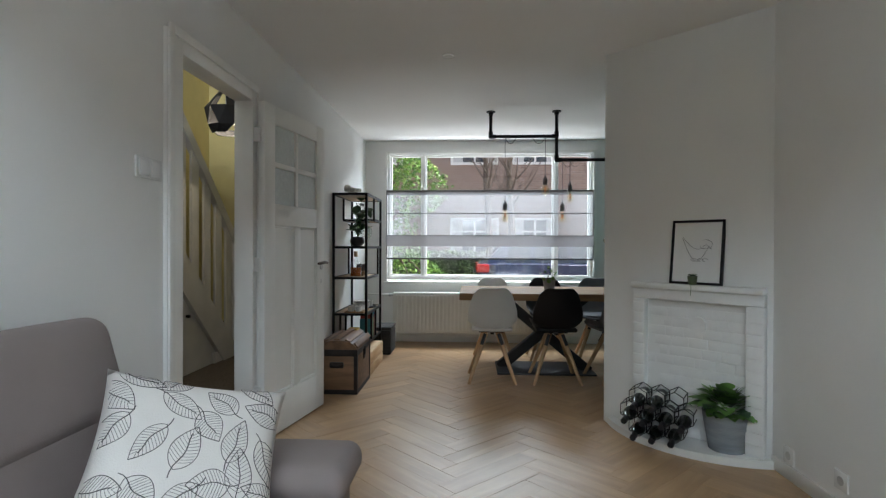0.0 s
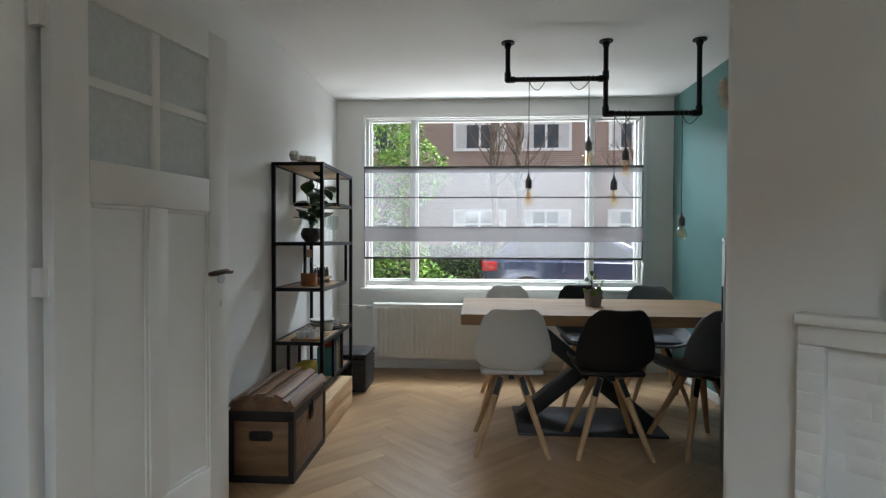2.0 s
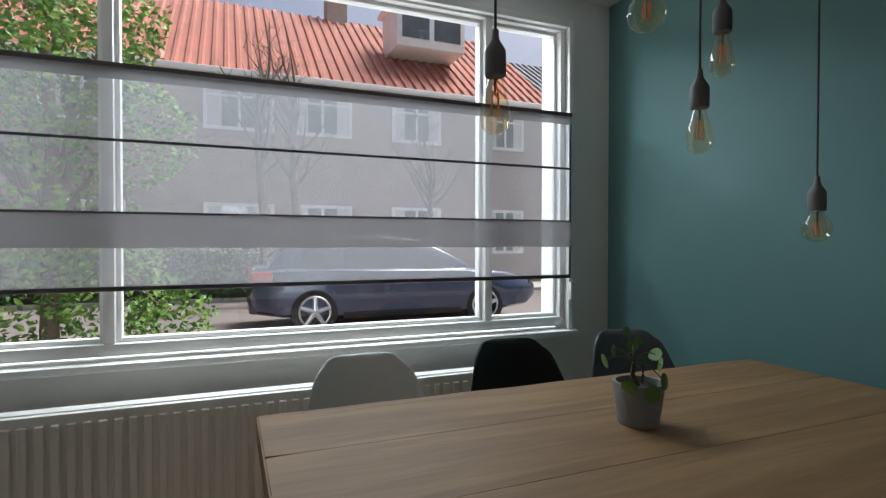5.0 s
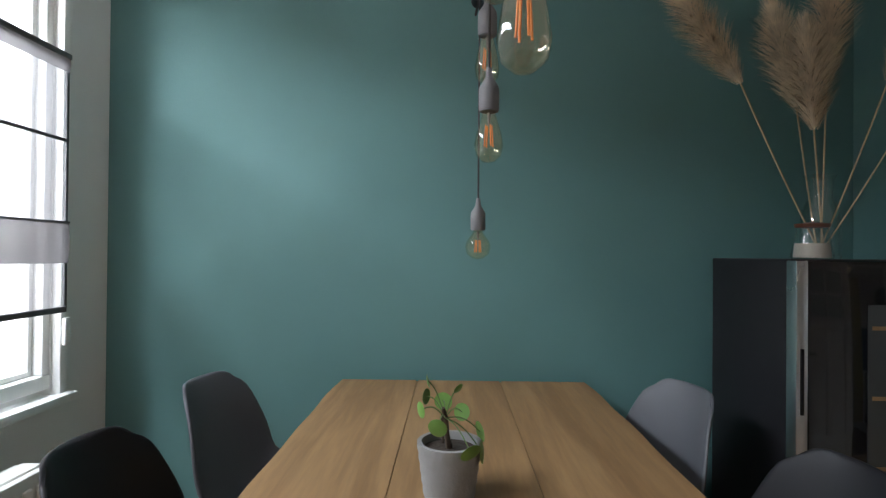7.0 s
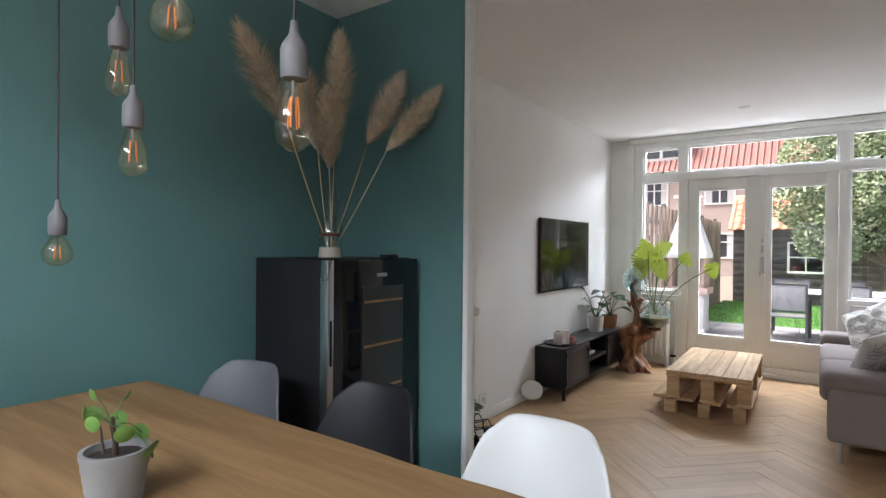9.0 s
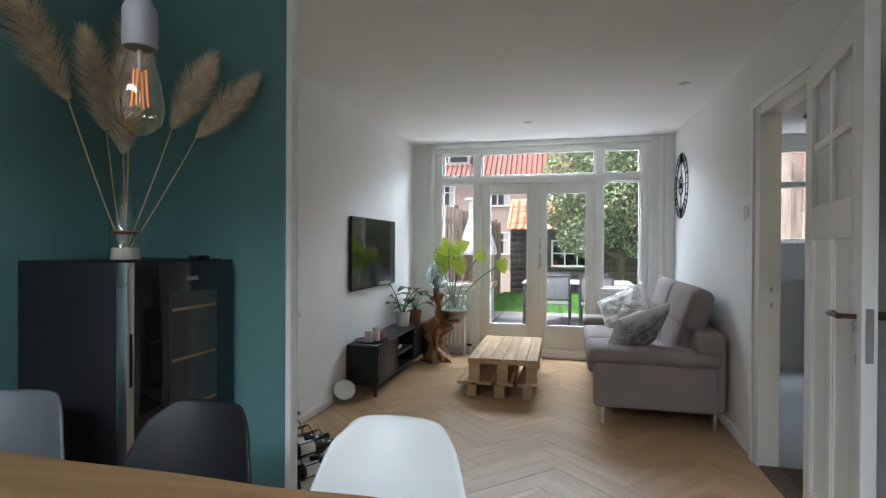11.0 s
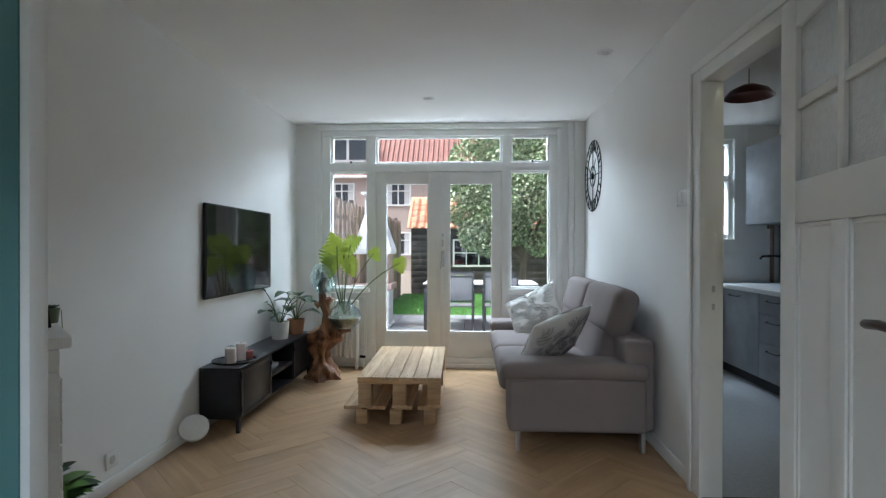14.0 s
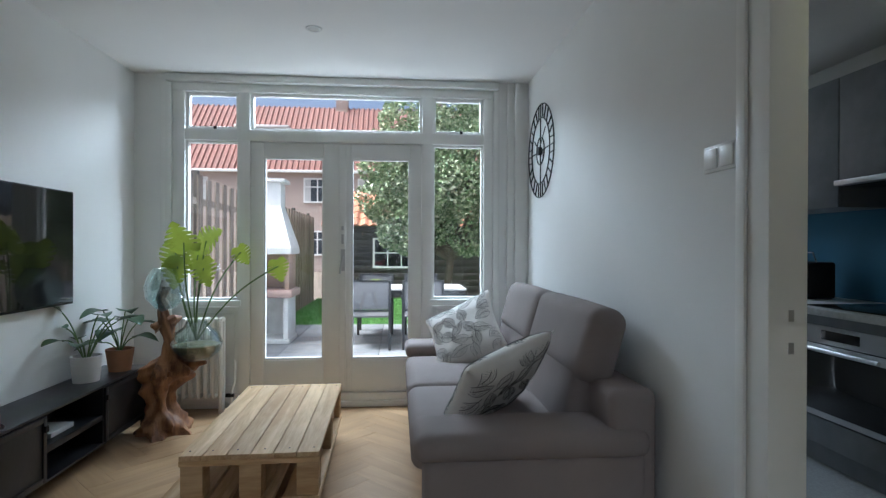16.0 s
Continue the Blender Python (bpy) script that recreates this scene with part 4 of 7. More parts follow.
# ---- on and by the hearth ----
pic = thing("framed_print", FP @ pose(0.598, -0.045, SZ, -7.5, 0, 0), "black framed line drawing leaning on the mantel", "picture")
w2, h2 = 0.147, 0.372
part("frame", B((-w2, -w2 + 0.014, -0.01, 0.01, 0, h2), (w2 - 0.014, w2, -0.01, 0.01, 0, h2), (-w2 + 0.014, w2 - 0.014, -0.01, 0.01, 0, 0.014), (-w2 + 0.014, w2 - 0.014, -0.01, 0.01, h2 - 0.014, h2), bevel=0.002), BLACKP, pic)
part("paper", B((-w2 + 0.014, w2 - 0.014, -0.002, 0.006, 0.014, h2 - 0.014)), mat("print_paper", (0.78, 0.78, 0.76), 0.6, var=0.01), pic)
bm = bmesh.new()
tube(bm, [(-0.085 + 0.0135 * i, -0.0025, 0.275 - 0.072 * math.sin(min(1.0, i / 7) * math.pi / 2) + 0.0035 * max(0, i - 7)) for i in range(11)], 0.0009, 5)
tube(bm, [(0.05 + 0.034 * math.cos(i * 0.5 + 2.9), -0.0025, 0.222 + 0.022 * math.sin(i * 0.5 + 2.9) + 0.0015 * i) for i in range(12)], 0.0009, 5)
tube(bm, [(-0.085 + 0.01 * i, -0.0025, 0.268 - 0.135 * math.sin(i * 0.175) + (0.0 if i < 9 else 0.004 * (i - 9))) for i in range(16)], 0.0009, 5)
for cx in (-0.015, 0.022, 0.048):
    tube(bm, [(cx + 0.016 * math.cos(i * 0.6), -0.0025, 0.142 + 0.008 * math.sin(i * 0.6)) for i in range(9)], 0.0009, 5)
tube(bm, [(0.03 + 0.01 * i, -0.0025, 0.215 + 0.016 * math.sin(i * 0.8)) for i in range(6)], 0.0009, 5)
part("line_drawing", bm, INK, pic)
mp2 = thing("mantel_plant", FP @ pose(0.592, -0.065, SZ), "tiny succulent in a ribbed green pot on the mantel", "plant")
pot(mp2, 0.02, 0.026, 0.05, mat("olive_glaze", (0.10, 0.13, 0.07), 0.4, var=0.15), ribs=1)
for i in range(12):
    a = i * 2.4
    part("leaf", one(leaf_blade, (0.006 * math.cos(a), 0.006 * math.sin(a), 0.045), (0.026 * math.cos(a), 0.026 * math.sin(a), 0.062), 0.014), LEAFG, mp2)
part("trailing_stem", one(tube, [(0, -0.012, 0.05), (0.004, -0.03, 0.04), (0.006, -0.033, -0.02), (0.004, -0.034, -0.06)], 0.0014, 5), STEM, mp2)

rack = thing("wine_rack", pose(1.17, 3.77, 0.042, 0, 0, -30), "black wire hexagon wine rack on the hearth", "wine rack")
BOTTLE = mat("dark_bottle_glass", (0.012, 0.014, 0.012), 0.12, var=0.1)
LABEL = mat("paper_label", (0.70, 0.68, 0.64), 0.7, var=0.05)
hexes = [(-0.10, 0.055), (0.0, 0.055), (0.10, 0.055), (-0.15, 0.142), (-0.05, 0.142), (0.05, 0.142), (0.15, 0.142), (-0.10, 0.229), (0.0, 0.229), (0.10, 0.229)]
for hx, hz in hexes:
    bm = bmesh.new()
    for y in (-0.07, 0.07):
        tube(bm, [(hx + 0.056 * math.sin(radians(60 * k)), y, hz + 0.056 * math.cos(radians(60 * k))) for k in range(6)], 0.0028, 6, True)
    for k in range(6):
        p = (hx + 0.056 * math.sin(radians(60 * k)), hz + 0.056 * math.cos(radians(60 * k)))
        rod(bm, (p[0], -0.07, p[1]), (p[0], 0.07, p[1]), 0.0028, seg=6)
    part("cell", bm, DARK, rack)
for hx, hz in hexes[:9]:
    b = thing("wine_bottle", rack.matrix_world @ pose(hx, 0.11, hz - 0.012, 90 + 4, 0, 0), "dark wine bottle lying in the wire rack", "bottle", "wine bottles in the rack")
    part("glass", one(lathe, [(0, 0), (0.034, 0), (0.036, 0.01), (0.036, 0.18), (0.028, 0.21), (0.015, 0.235), (0.0135, 0.285), (0.016, 0.287), (0.016, 0.298), (0.0, 0.298)], 20), BOTTLE, b)
    part("label", one(lathe, [(0.0364, 0.06), (0.0364, 0.14)], 20), LABEL, b, "plain pale paper label")
    part("capsule", one(lathe, [(0.0165, 0.245), (0.0172, 0.29), (0.0172, 0.3), (0, 0.3005)], 16), BLACKP, b)

hp = thing("hearth_plant", pose(1.475, 3.585, 0.042), "bushy green plant in a weathered grey pot on the hearth", "plant")
pot(hp, 0.092, 0.125, 0.205, mat("blue_grey_concrete", (0.25, 0.27, 0.29), 0.8, var=0.22, scale=7, bump=0.5, bump_scale=70, stretch=(1, 1, 4)), thick=0.012)
rng = random.Random(5)
for i in range(150):
    a, e = rng.uniform(0, 6.28), rng.uniform(0.05, 1.35)
    r = rng.uniform(0.05, 0.135)
    root = Vector((r * math.cos(a) * math.cos(e), r * math.sin(a) * math.cos(e), 0.20 + r * math.sin(e)))
    d = Vector((math.cos(a) * math.cos(e), math.sin(a) * math.cos(e), 0.15 + 0.6 * math.sin(e)))
    part("leaf", one(leaf_blade, root, root + d * rng.uniform(0.07, 0.095), rng.uniform(0.065, 0.09), droop=0.35, fold=0.25), LEAFP if i % 4 else LEAFG, hp)

# ---- dining end ----
TABLEW = wood("oak_table", (0.315, 0.185, 0.08), (0.205, 0.112, 0.045), 0.62, "x", 0.7, 0.06)
TX0, TX1, TY0, TY1 = -0.03, 1.69, 5.175, 6.035
tb = thing("dining_table", pose((TX0 + TX1) / 2, (TY0 + TY1) / 2, 0), "rustic oak dining table with live edge and black X-shaped base", "table")
hx, hy = (TX1 - TX0) / 2, (TY1 - TY0) / 2
for k, (a, b) in enumerate(((-hy, -0.13), (-0.128, 0.16), (0.162, hy))):
    bm = bmesh.new()
    n = 26
    out = []
    for i in range(n + 1):
        x = -hx + 2 * hx * i / n
        out.append((x, a + (0.012 * noise.noise(Vector((x * 4, 3, 0))) if k == 0 else 0)))
    for i in range(n, -1, -1):
        x = -hx + 2 * hx * i / n
        out.append((x, b + (0.012 * noise.noise(Vector((x * 4, 9, 0))) if k == 2 else 0)))
    prism(bm, out, 0.682, 0.742)
    bmesh.ops.bevel(bm, geom=[e for e in bm.edges if abs(e.verts[0].co.z - e.verts[1].co.z) < 0.001], offset=0.004, segments=2, affect="EDGES")
    part("top_plank", bm, TABLEW, tb)
TBM = mat("black_powder_coat", (0.016, 0.016, 0.018), 0.5, var=0.15, bump=0.08)
part("base_plate", B((-0.52, 0.36, -0.26, 0.26, 0.0, 0.015), bevel=0.003), TBM, tb, "dark steel floor plate")
for s in (-1, 1):
    part("leg", one(box, -0.045, 0.045, -0.05, 0.05, -0.53, 0.53, bevel=0.004, m=Matrix.Translation((-0.08, s * 0.052, 0.345)) @ Matrix.Rotation(radians(s * 50), 4, "Y")), TBM, tb)
part("top_plate", B((-0.56, 0.40, -0.28, 0.28, 0.672, 0.682), bevel=0.003), TBM, tb)

BEECH = wood("beech_leg", (0.56, 0.36, 0.19), (0.42, 0.25, 0.12), 0.45, "z", 0.8, 0.08)


def chair(m, shell, cushion, label):
    c = thing("dining_chair", m, label, "chair", "chairs round the dining table")
    prof = [(0.225, 0.425, 0.19), (0.215, 0.445, 0.215), (0.12, 0.432, 0.235), (0.0, 0.425, 0.24), (-0.10, 0.435, 0.238), (-0.165, 0.468, 0.235), (-0.205, 0.53, 0.235), (-0.236, 0.62, 0.235), (-0.262, 0.70, 0.202), (-0.29, 0.768, 0.178), (-0.31, 0.806, 0.158), (-0.32, 0.824, 0.135)]
    bm = bmesh.new()
    n = 16
    rows = []
    for i, (y, z, w) in enumerate(prof):
        back = min(1.0, max(0.0, (i - 4) / 3))
        r = []
        for j in range(n + 1):
            v = j / n * 2 - 1
            w2 = w * 0.88
            e = v * v
            lift = 0.095 * e * abs(v) * (1 - back) * (0.3 if i < 2 else 1)
            fwd = 0.055 * e * back
            dip = -0.018 * (1 - e) * (i == len(prof) - 1) - 0.03 * e ** 4 * (i >= len(prof) - 2)
            r.append(bm.verts.new((w2 * v, y + fwd, z + lift + dip)))
        rows.append(r)
    for a, b in zip(rows, rows[1:]):
        for j in range(n):
            bm.faces.new((a[j], a[j + 1], b[j + 1], b[j]))
    s = part("shell", bm, shell, c, smooth=80)
    so = s.modifiers.new("thick", "SOLIDIFY")
    so.thickness, so.offset = 0.012, 0
    sb = s.modifiers.new("round", "SUBSURF")
    sb.levels = sb.render_levels = 1
    bm = bmesh.new()
    vs = box(bm, -0.17, 0.17, -0.15, 0.20, 0.432, 0.466, bevel=0.016, seg=3)
    part("seat", bm, cushion, c)
    bm = bmesh.new()
    for sx in (-1, 1):
        for sy in (-1, 1):
            box(bm, -0.014, 0.014, -0.004, 0.004, -0.05, 0.05, m=Matrix.Translation((sx * 0.072, sy * 0.088, 0.36)) @ Matrix.Rotation(radians(sy * 19), 4, "X") @ Matrix.Rotation(radians(-sx * 19), 4, "Y"))
    box(bm, -0.11, 0.11, -0.015, 0.015, 0.405, 0.42)
    box(bm, -0.015, 0.015, -0.12, 0.12, 0.4052, 0.4202)
    for sx in (-1, 1):
        for sy in (-1, 1):
            for z in (0.345, 0.38):
                k = 0.052 + (0.405 - z) * 0.353
                rod(bm, (sx * k, sy * (k + 0.012), z), (sx * k, sy * (k + 0.026), z), 0.005, seg=8)
    part("bracket", bm, DARK, c)
    for sx in (-1, 1):
        for sy in (-1, 1):
            bm = bmesh.new()
            rod(bm, (sx * 0.052, sy * 0.052, 0.405), (sx * 0.195, sy * 0.195, 0.0), 0.0215, 0.0135, seg=14)
            part("leg", bm, BEECH, c)
    return c


SH_W = mat("white_shell_plastic", (0.66, 0.66, 0.64), 0.4, var=0.02)
SH_B = mat("black_shell_plastic", (0.013, 0.012, 0.014), 0.5, var=0.1, spec=0.3)
SH_G = mat("grey_shell_plastic", (0.10, 0.10, 0.11), 0.5, var=0.06)
CU_W = mat("white_faux_leather", (0.62, 0.62, 0.60), 0.5, var=0.03)
CU_B = mat("black_faux_leather", (0.015, 0.015, 0.016), 0.5, var=0.1, spec=0.3)
CU_G = mat("grey_faux_leather", (0.10, 0.10, 0.11), 0.5, var=0.08)
LW, LB, LG = ("white bucket chair on splayed beech legs", "black bucket chair on splayed beech legs", "dark grey bucket chair on splayed beech legs")
chair(pose(0.25, 5.20, 0), SH_W, CU_W, LW)
chair(pose(0.79, 5.20, 0), SH_B, CU_B, LB)
cg = chair(pose(1.31, 5.24, 0, 0, 0, 12), SH_G, CU_G, LG)
cw2 = chair(pose(0.30, 6.03, 0, 0, 0, 180), SH_W, CU_W, LW)
chair(pose(0.86, 6.09, 0, 0, 0, 180), SH_B, CU_B, LB)
copy_thing(cg, pose(1.36, 6.10, 0, 0, 0, 173))

# plant in a ribbed pot on the table
tp = thing("table_plant", pose(0.81, 5.65, 0.742), "pilea in a ribbed grey stoneware pot on the table", "plant")
pot(tp, 0.046, 0.06, 0.10, GREYC, ribs=1)
part("trunk", one(tube, [(0.0, 0.0, 0.085), (-0.012, 0.005, 0.115), (-0.006, 0.008, 0.145), (-0.016, 0.012, 0.165)], [0.006, 0.005, 0.005, 0.003], 7), mat("brown_stem", (0.07, 0.045, 0.03), 0.7), tp)
part("trunk", one(tube, [(0.022, 0.012, 0.085), (0.03, 0.015, 0.14)], [0.003, 0.002], 6), bpy.data.materials["brown_stem"], tp)
rng = random.Random(21)
for i, (a, r, z, s) in enumerate(((0.2, 0.065, 0.155, 0.036), (1.1, 0.05, 0.175, 0.03), (2.1, 0.06, 0.165, 0.03), (2.9, 0.085, 0.15, 0.034), (3.7, 0.07, 0.10, 0.04), (4.5, 0.06, 0.085, 0.042), (5.1, 0.062, 0.11, 0.04), (5.8, 0.05, 0.14, 0.034), (1.6, 0.04, 0.21, 0.026), (4.0, 0.02, 0.20, 0.022))):
    end = Vector((r * math.cos(a), r * math.sin(a), z))
    part("stalk", one(tube, curve_pts((-0.01, 0.008, 0.145), end, (0, 0, 0.012)), 0.0012, 5), STEM, tp)
    bm = bmesh.new()
    d = Vector((math.cos(a), math.sin(a), rng.uniform(-0.9, 0.4))).normalized()
    q = d.to_track_quat("Z", "Y").to_matrix().to_4x4()
    lathe(bm, [(0, 0.002), (s * 0.3, 0.0025), (s * 0.5, 0.0), (s * 0.3, 0.001), (0, 0.0005)], 16, Matrix.Translation(end) @ q)
    part("leaf", bm, LEAFP, tp)

# pipe pendant with bulbs
PY, PA, PB, PC, PZ1, PZ2 = 5.575, 0.25, 0.86, 1.43, 2.175, 1.955
pend = thing("pipe_pendant", pose(0, PY, 0), "black iron pipe ceiling pendant hung with filament bulbs", "pendant lamp")
for x, z in ((PA, PZ1), (PB, PZ2), (PC, PZ2)):
    part("pipe", one(rod, (x, 0, z), (x, 0, H - 0.008), 0.0155, seg=16), DARK, pend)
    bm = bmesh.new()
    rod(bm, (x, 0, H - 0.009), (x, 0, H), 0.042, seg=24)
    rod(bm, (x, 0, H - 0.035), (x, 0, H - 0.009), 0.021, seg=16)
    part("flange", bm, DARK, pend)
part("pipe", one(rod, (PA, 0, PZ1), (PB, 0, PZ1), 0.0155, seg=16), DARK, pend)
part("pipe", one(rod, (PB, 0, PZ2), (PC, 0, PZ2), 0.0155, seg=16), DARK, pend)
for x, z, s in ((PA, PZ1, 1), (PB, PZ1, -1), (PB, PZ2, 1), (PC, PZ2, -1)):
    bm = bmesh.new()
    bmesh.ops.create_icosphere(bm, subdivisions=2, radius=0.022, matrix=Matrix.Translation((x, 0, z)))
    rod(bm, (x, 0, z), (x + s * 0.045, 0, z), 0.021, seg=16)
    rod(bm, (x, 0, z), (x, 0, z + 0.045), 0.021, seg=16)
    part("elbow", bm, DARK, pend)
CORD = mat("grey_braided_cord", (0.055, 0.05, 0.048), 0.8)
SOCK = mat("grey_silicone_socket", (0.17, 0.165, 0.17), 0.55, var=0.05)
AMBER = glass_mat("amber_glass", (1.0, 0.93, 0.79), 0.09)
FILA = mat("orange_filament", (0.80, 0.26, 0.05), 0.5)
st64 = [(0.013, 0), (0.016, -0.01), (0.026, -0.05), (0.032, -0.09), (0.028, -0.115), (0.012, -0.13), (0, -0.133)]
a60 = [(0.013, 0), (0.016, -0.015), (0.026, -0.045), (0.030, -0.07), (0.025, -0.092), (0.012, -0.103), (0, -0.105)]
g80 = [(0.013, 0), (0.018, -0.01), (0.036, -0.035), (0.0415, -0.055), (0.036, -0.078), (0.018, -0.092), (0, -0.096)]
for k, (x, z, pz, shape) in enumerate(((0.385, 1.49, PZ1, [(r * 0.92, h * 0.85) for r, h in st64]), (0.757, 1.726, PZ1, g80), (0.915, 1.48, PZ2, a60), (0.985, 1.665, PZ2, [(r * 0.85, h * 0.8) for r, h in st64]), (1.33, 1.254, PZ2, [(r * 0.86, h * 0.86) for r, h in g80]))):
    part("cord", one(rod, (x, 0, z + 0.085), (x, 0, pz - 0.014), 0.0026, seg=6), CORD, pend)
    part("wrap", one(tube, [(x + 0.004 * (i % 24) - 0.04 + 0.0, 0.0185 * math.cos(i * 0.9), pz + 0.0185 * math.sin(i * 0.9)) for i in range(22)], 0.0026, 5), CORD, pend)
    part("loop", one(tube, curve_pts((x, 0, pz - 0.016), (x + (0.10 if k != 1 else -0.12), 0.0, pz - 0.014), (0, 0.01, -0.05)), 0.0026, 5), CORD, pend)
    s = part("socket", one(lathe, [(0.0, 0.092), (0.006, 0.09), (0.008, 0.07), (0.019, 0.052), (0.021, 0.045), (0.021, 0.004), (0.019, 0.0), (0.0, 0.0)], 20, Matrix.Translation((x, 0, z))), SOCK, pend)
    b = part("bulb", one(lathe, shape, 24, Matrix.Translation((x, 0, z))), AMBER, pend, "clear amber glass bulb", smooth=80)
    b.visible_shadow = False
    bm = bmesh.new()
    for i in range(4):
        a = i * math.pi / 2 + 0.4
        rod(bm, (x + 0.007 * math.cos(a), 0.007 * math.sin(a), z - 0.028), (x + 0.010 * math.cos(a), 0.010 * math.sin(a), z - 0.028 + shape[-1][1] * 0.42), 0.0016, seg=6)
    part("filament", bm, FILA, b)
    part("stem", one(rod, (x, 0, z - 0.002), (x, 0, z - 0.03), 0.004, 0.002, seg=8), SOCK, b)

# roman blind
SHEER = sheer_mat("sheer_grey_voile", (0.35, 0.345, 0.35), 0.56)
DENSE = sheer_mat("folded_grey_voile", (0.16, 0.15, 0.15), 0.10)
HEM = mat("grey_hem", (0.10, 0.095, 0.095), 0.8)
bl = thing("roman_blind", pose(0, YS - 0.045, 0), "half-lowered sheer grey roman blind before the street window", "blind")


def cloth(z0, z1, d, material, name, wav=0.002):
    bm = bmesh.new()
    n = 40
    rows = []
    for i in range(5):
        z = z0 + (z1 - z0) * i / 4
        rows.append([bm.verts.new((-0.94 + 2.44 * j / n, d + wav * noise.noise(Vector((j * 0.35, z * 6, d * 50))) - 0.004 * math.sin(math.pi * i / 4), z + (0.004 * noise.noise(Vector((j * 0.3, z, 1))) if i in (0, 4) and wav > 0.003 else 0))) for j in range(n + 1)])
    for a, b in zip(rows, rows[1:]):
        for j in range(n):
            bm.faces.new((a[j], a[j + 1], b[j + 1], b[j]))
    return part(name, bm, material, bl, smooth=80)


cloth(1.0, 1.80, 0.0, SHEER, "sheer_cloth")
cloth(1.147, 1.277, -0.012, DENSE, "fold", 0.006)
cloth(1.755, 1.812, -0.006, DENSE, "heading", 0.002)
part("head_rail", B((-0.945, 1.505, -0.012, 0.012, 1.797, 1.815), bevel=0.003), HEM, bl)
part("hem_bar", B((-0.94, 1.50, -0.008, 0.006, 0.990, 1.008), bevel=0.003), HEM, bl)
part("slat", B((-0.94, 1.50, -0.008, -0.003, 1.532, 1.542)), HEM, bl)
part("slat", B((-0.94, 1.50, -0.014, -0.009, 1.272, 1.279)), HEM, bl)
for x in (-0.94, 1.498):
    part("side_hem", B((x - 0.004, x + 0.006, -0.004, 0.002, 1.005, 1.797)), HEM, bl)

# panel radiator below the street window
rr = thing("panel_radiator", pose(0, YS - 0.12, 0), "cream ribbed panel radiator below the street window", "radiator")
RX0, RX1, RZ0, RZ1 = -0.835, 1.25, 0.135, 0.605
bm = bmesh.new()
n = 46
for i in range(n):
    x = RX0 + 0.02 + (RX1 - RX0 - 0.04) * i / n
    w = (RX1 - RX0 - 0.04) / n
    box(bm, x + w * 0.2, x + w * 0.8, -0.092, -0.08, RZ0 + 0.03, RZ1 - 0.03, bevel=0.004, seg=1)
part("ribs", bm, CREAM, rr)
part("panel", B((RX0, RX1, -0.08, -0.055, RZ0, RZ1), bevel=0.006), CREAM, rr)
part("back_panel", B((RX0, RX1, 0.0, 0.02, RZ0, RZ1), bevel=0.006), CREAM, rr)
part("grille", B((RX0, RX1, -0.055, 0.0, RZ1 - 0.012, RZ1 + 0.004), bevel=0.002), CREAM, rr)
for x in (RX0, RX1):
    part("side_cover", B((x - 0.003, x + 0.003, -0.075, 0.015, RZ0 + 0.01, RZ1 - 0.005)), CREAM, rr)
bm = bmesh.new()
rod(bm, (RX0, -0.03, RZ1 - 0.03), (RX0 - 0.03, -0.03, RZ1 - 0.03), 0.011)
rod(bm, (RX0 - 0.03, -0.03, RZ1 - 0.03), (RX0 - 0.06, -0.03, RZ1 - 0.03), 0.018)
part("valve", bm, STEEL, rr)
part("valve", one(rod, (RX0, -0.03, RZ0 + 0.03), (RX0 - 0.035, -0.03, RZ0 + 0.03), 0.016), STEEL, rr)
part("pipe", one(tube, [(RX0 - 0.03, -0.03, RZ1 - 0.03), (RX0 - 0.2, 0.05, RZ1 - 0.03), (XL + 0.02, 0.09, RZ1 - 0.03)], 0.009, 8), TRIM, rr)
part("pipe", one(rod, (RX0 - 0.03, -0.03, RZ0 + 0.03), (RX0 - 0.03, -0.03, 0.0), 0.009), TRIM, rr)
for x in (-0.5, 0.9):
    part("bracket", B((x, x + 0.03, 0.02, 0.12, 0.3, 0.5)), CREAM, rr)
part("pipe_run", B((RX0, RX1, 0.075, 0.10, 0.085, 0.105)), TRIM, rr)

# wall shelf rack
SHELFW = wood("pale_shelf_board", (0.55, 0.40, 0.25), (0.42, 0.28, 0.16), 0.55, "y", 0.8)
rk = thing("shelf_rack", pose(-1.03, 5.735, 0), "tall open rack of black steel tube with pale wooden shelves", "shelf rack")
SX, SY, ST, SH = 0.15, 0.373, 0.011, 1.633
for x in (-SX, SX):
    for y in (-SY, SY):
        part("upright", B((x - ST, x + ST, y - ST, y + ST, 0, SH), bevel=0.002), DARK, rk)
levels = {0.25: (-SY, SY), 0.525: (-SY, SY), 0.855: (-SY, 0.22), 1.135: (-SY, SY), 1.40: (0.0, SY), SH - 0.011: (-SY, SY)}
for z, (a, b) in levels.items():
    part("shelf", B((-SX + ST, SX - ST, a + ST, b - ST, z - 0.006, z + 0.007)), SHELFW, rk, "pale wooden shelf board")
    bm = bmesh.new()
    for x in (-SX, SX):
        box(bm, x - ST * 0.8, x + ST * 0.8, a + ST, b - ST, z - 0.011, z + 0.011)
    for y in (a, b):
        box(bm, -SX + ST, SX - ST, y - ST * 0.8, y + ST * 0.8, z - 0.0105, z + 0.0105)
    part("shelf_frame", bm, DARK, rk)
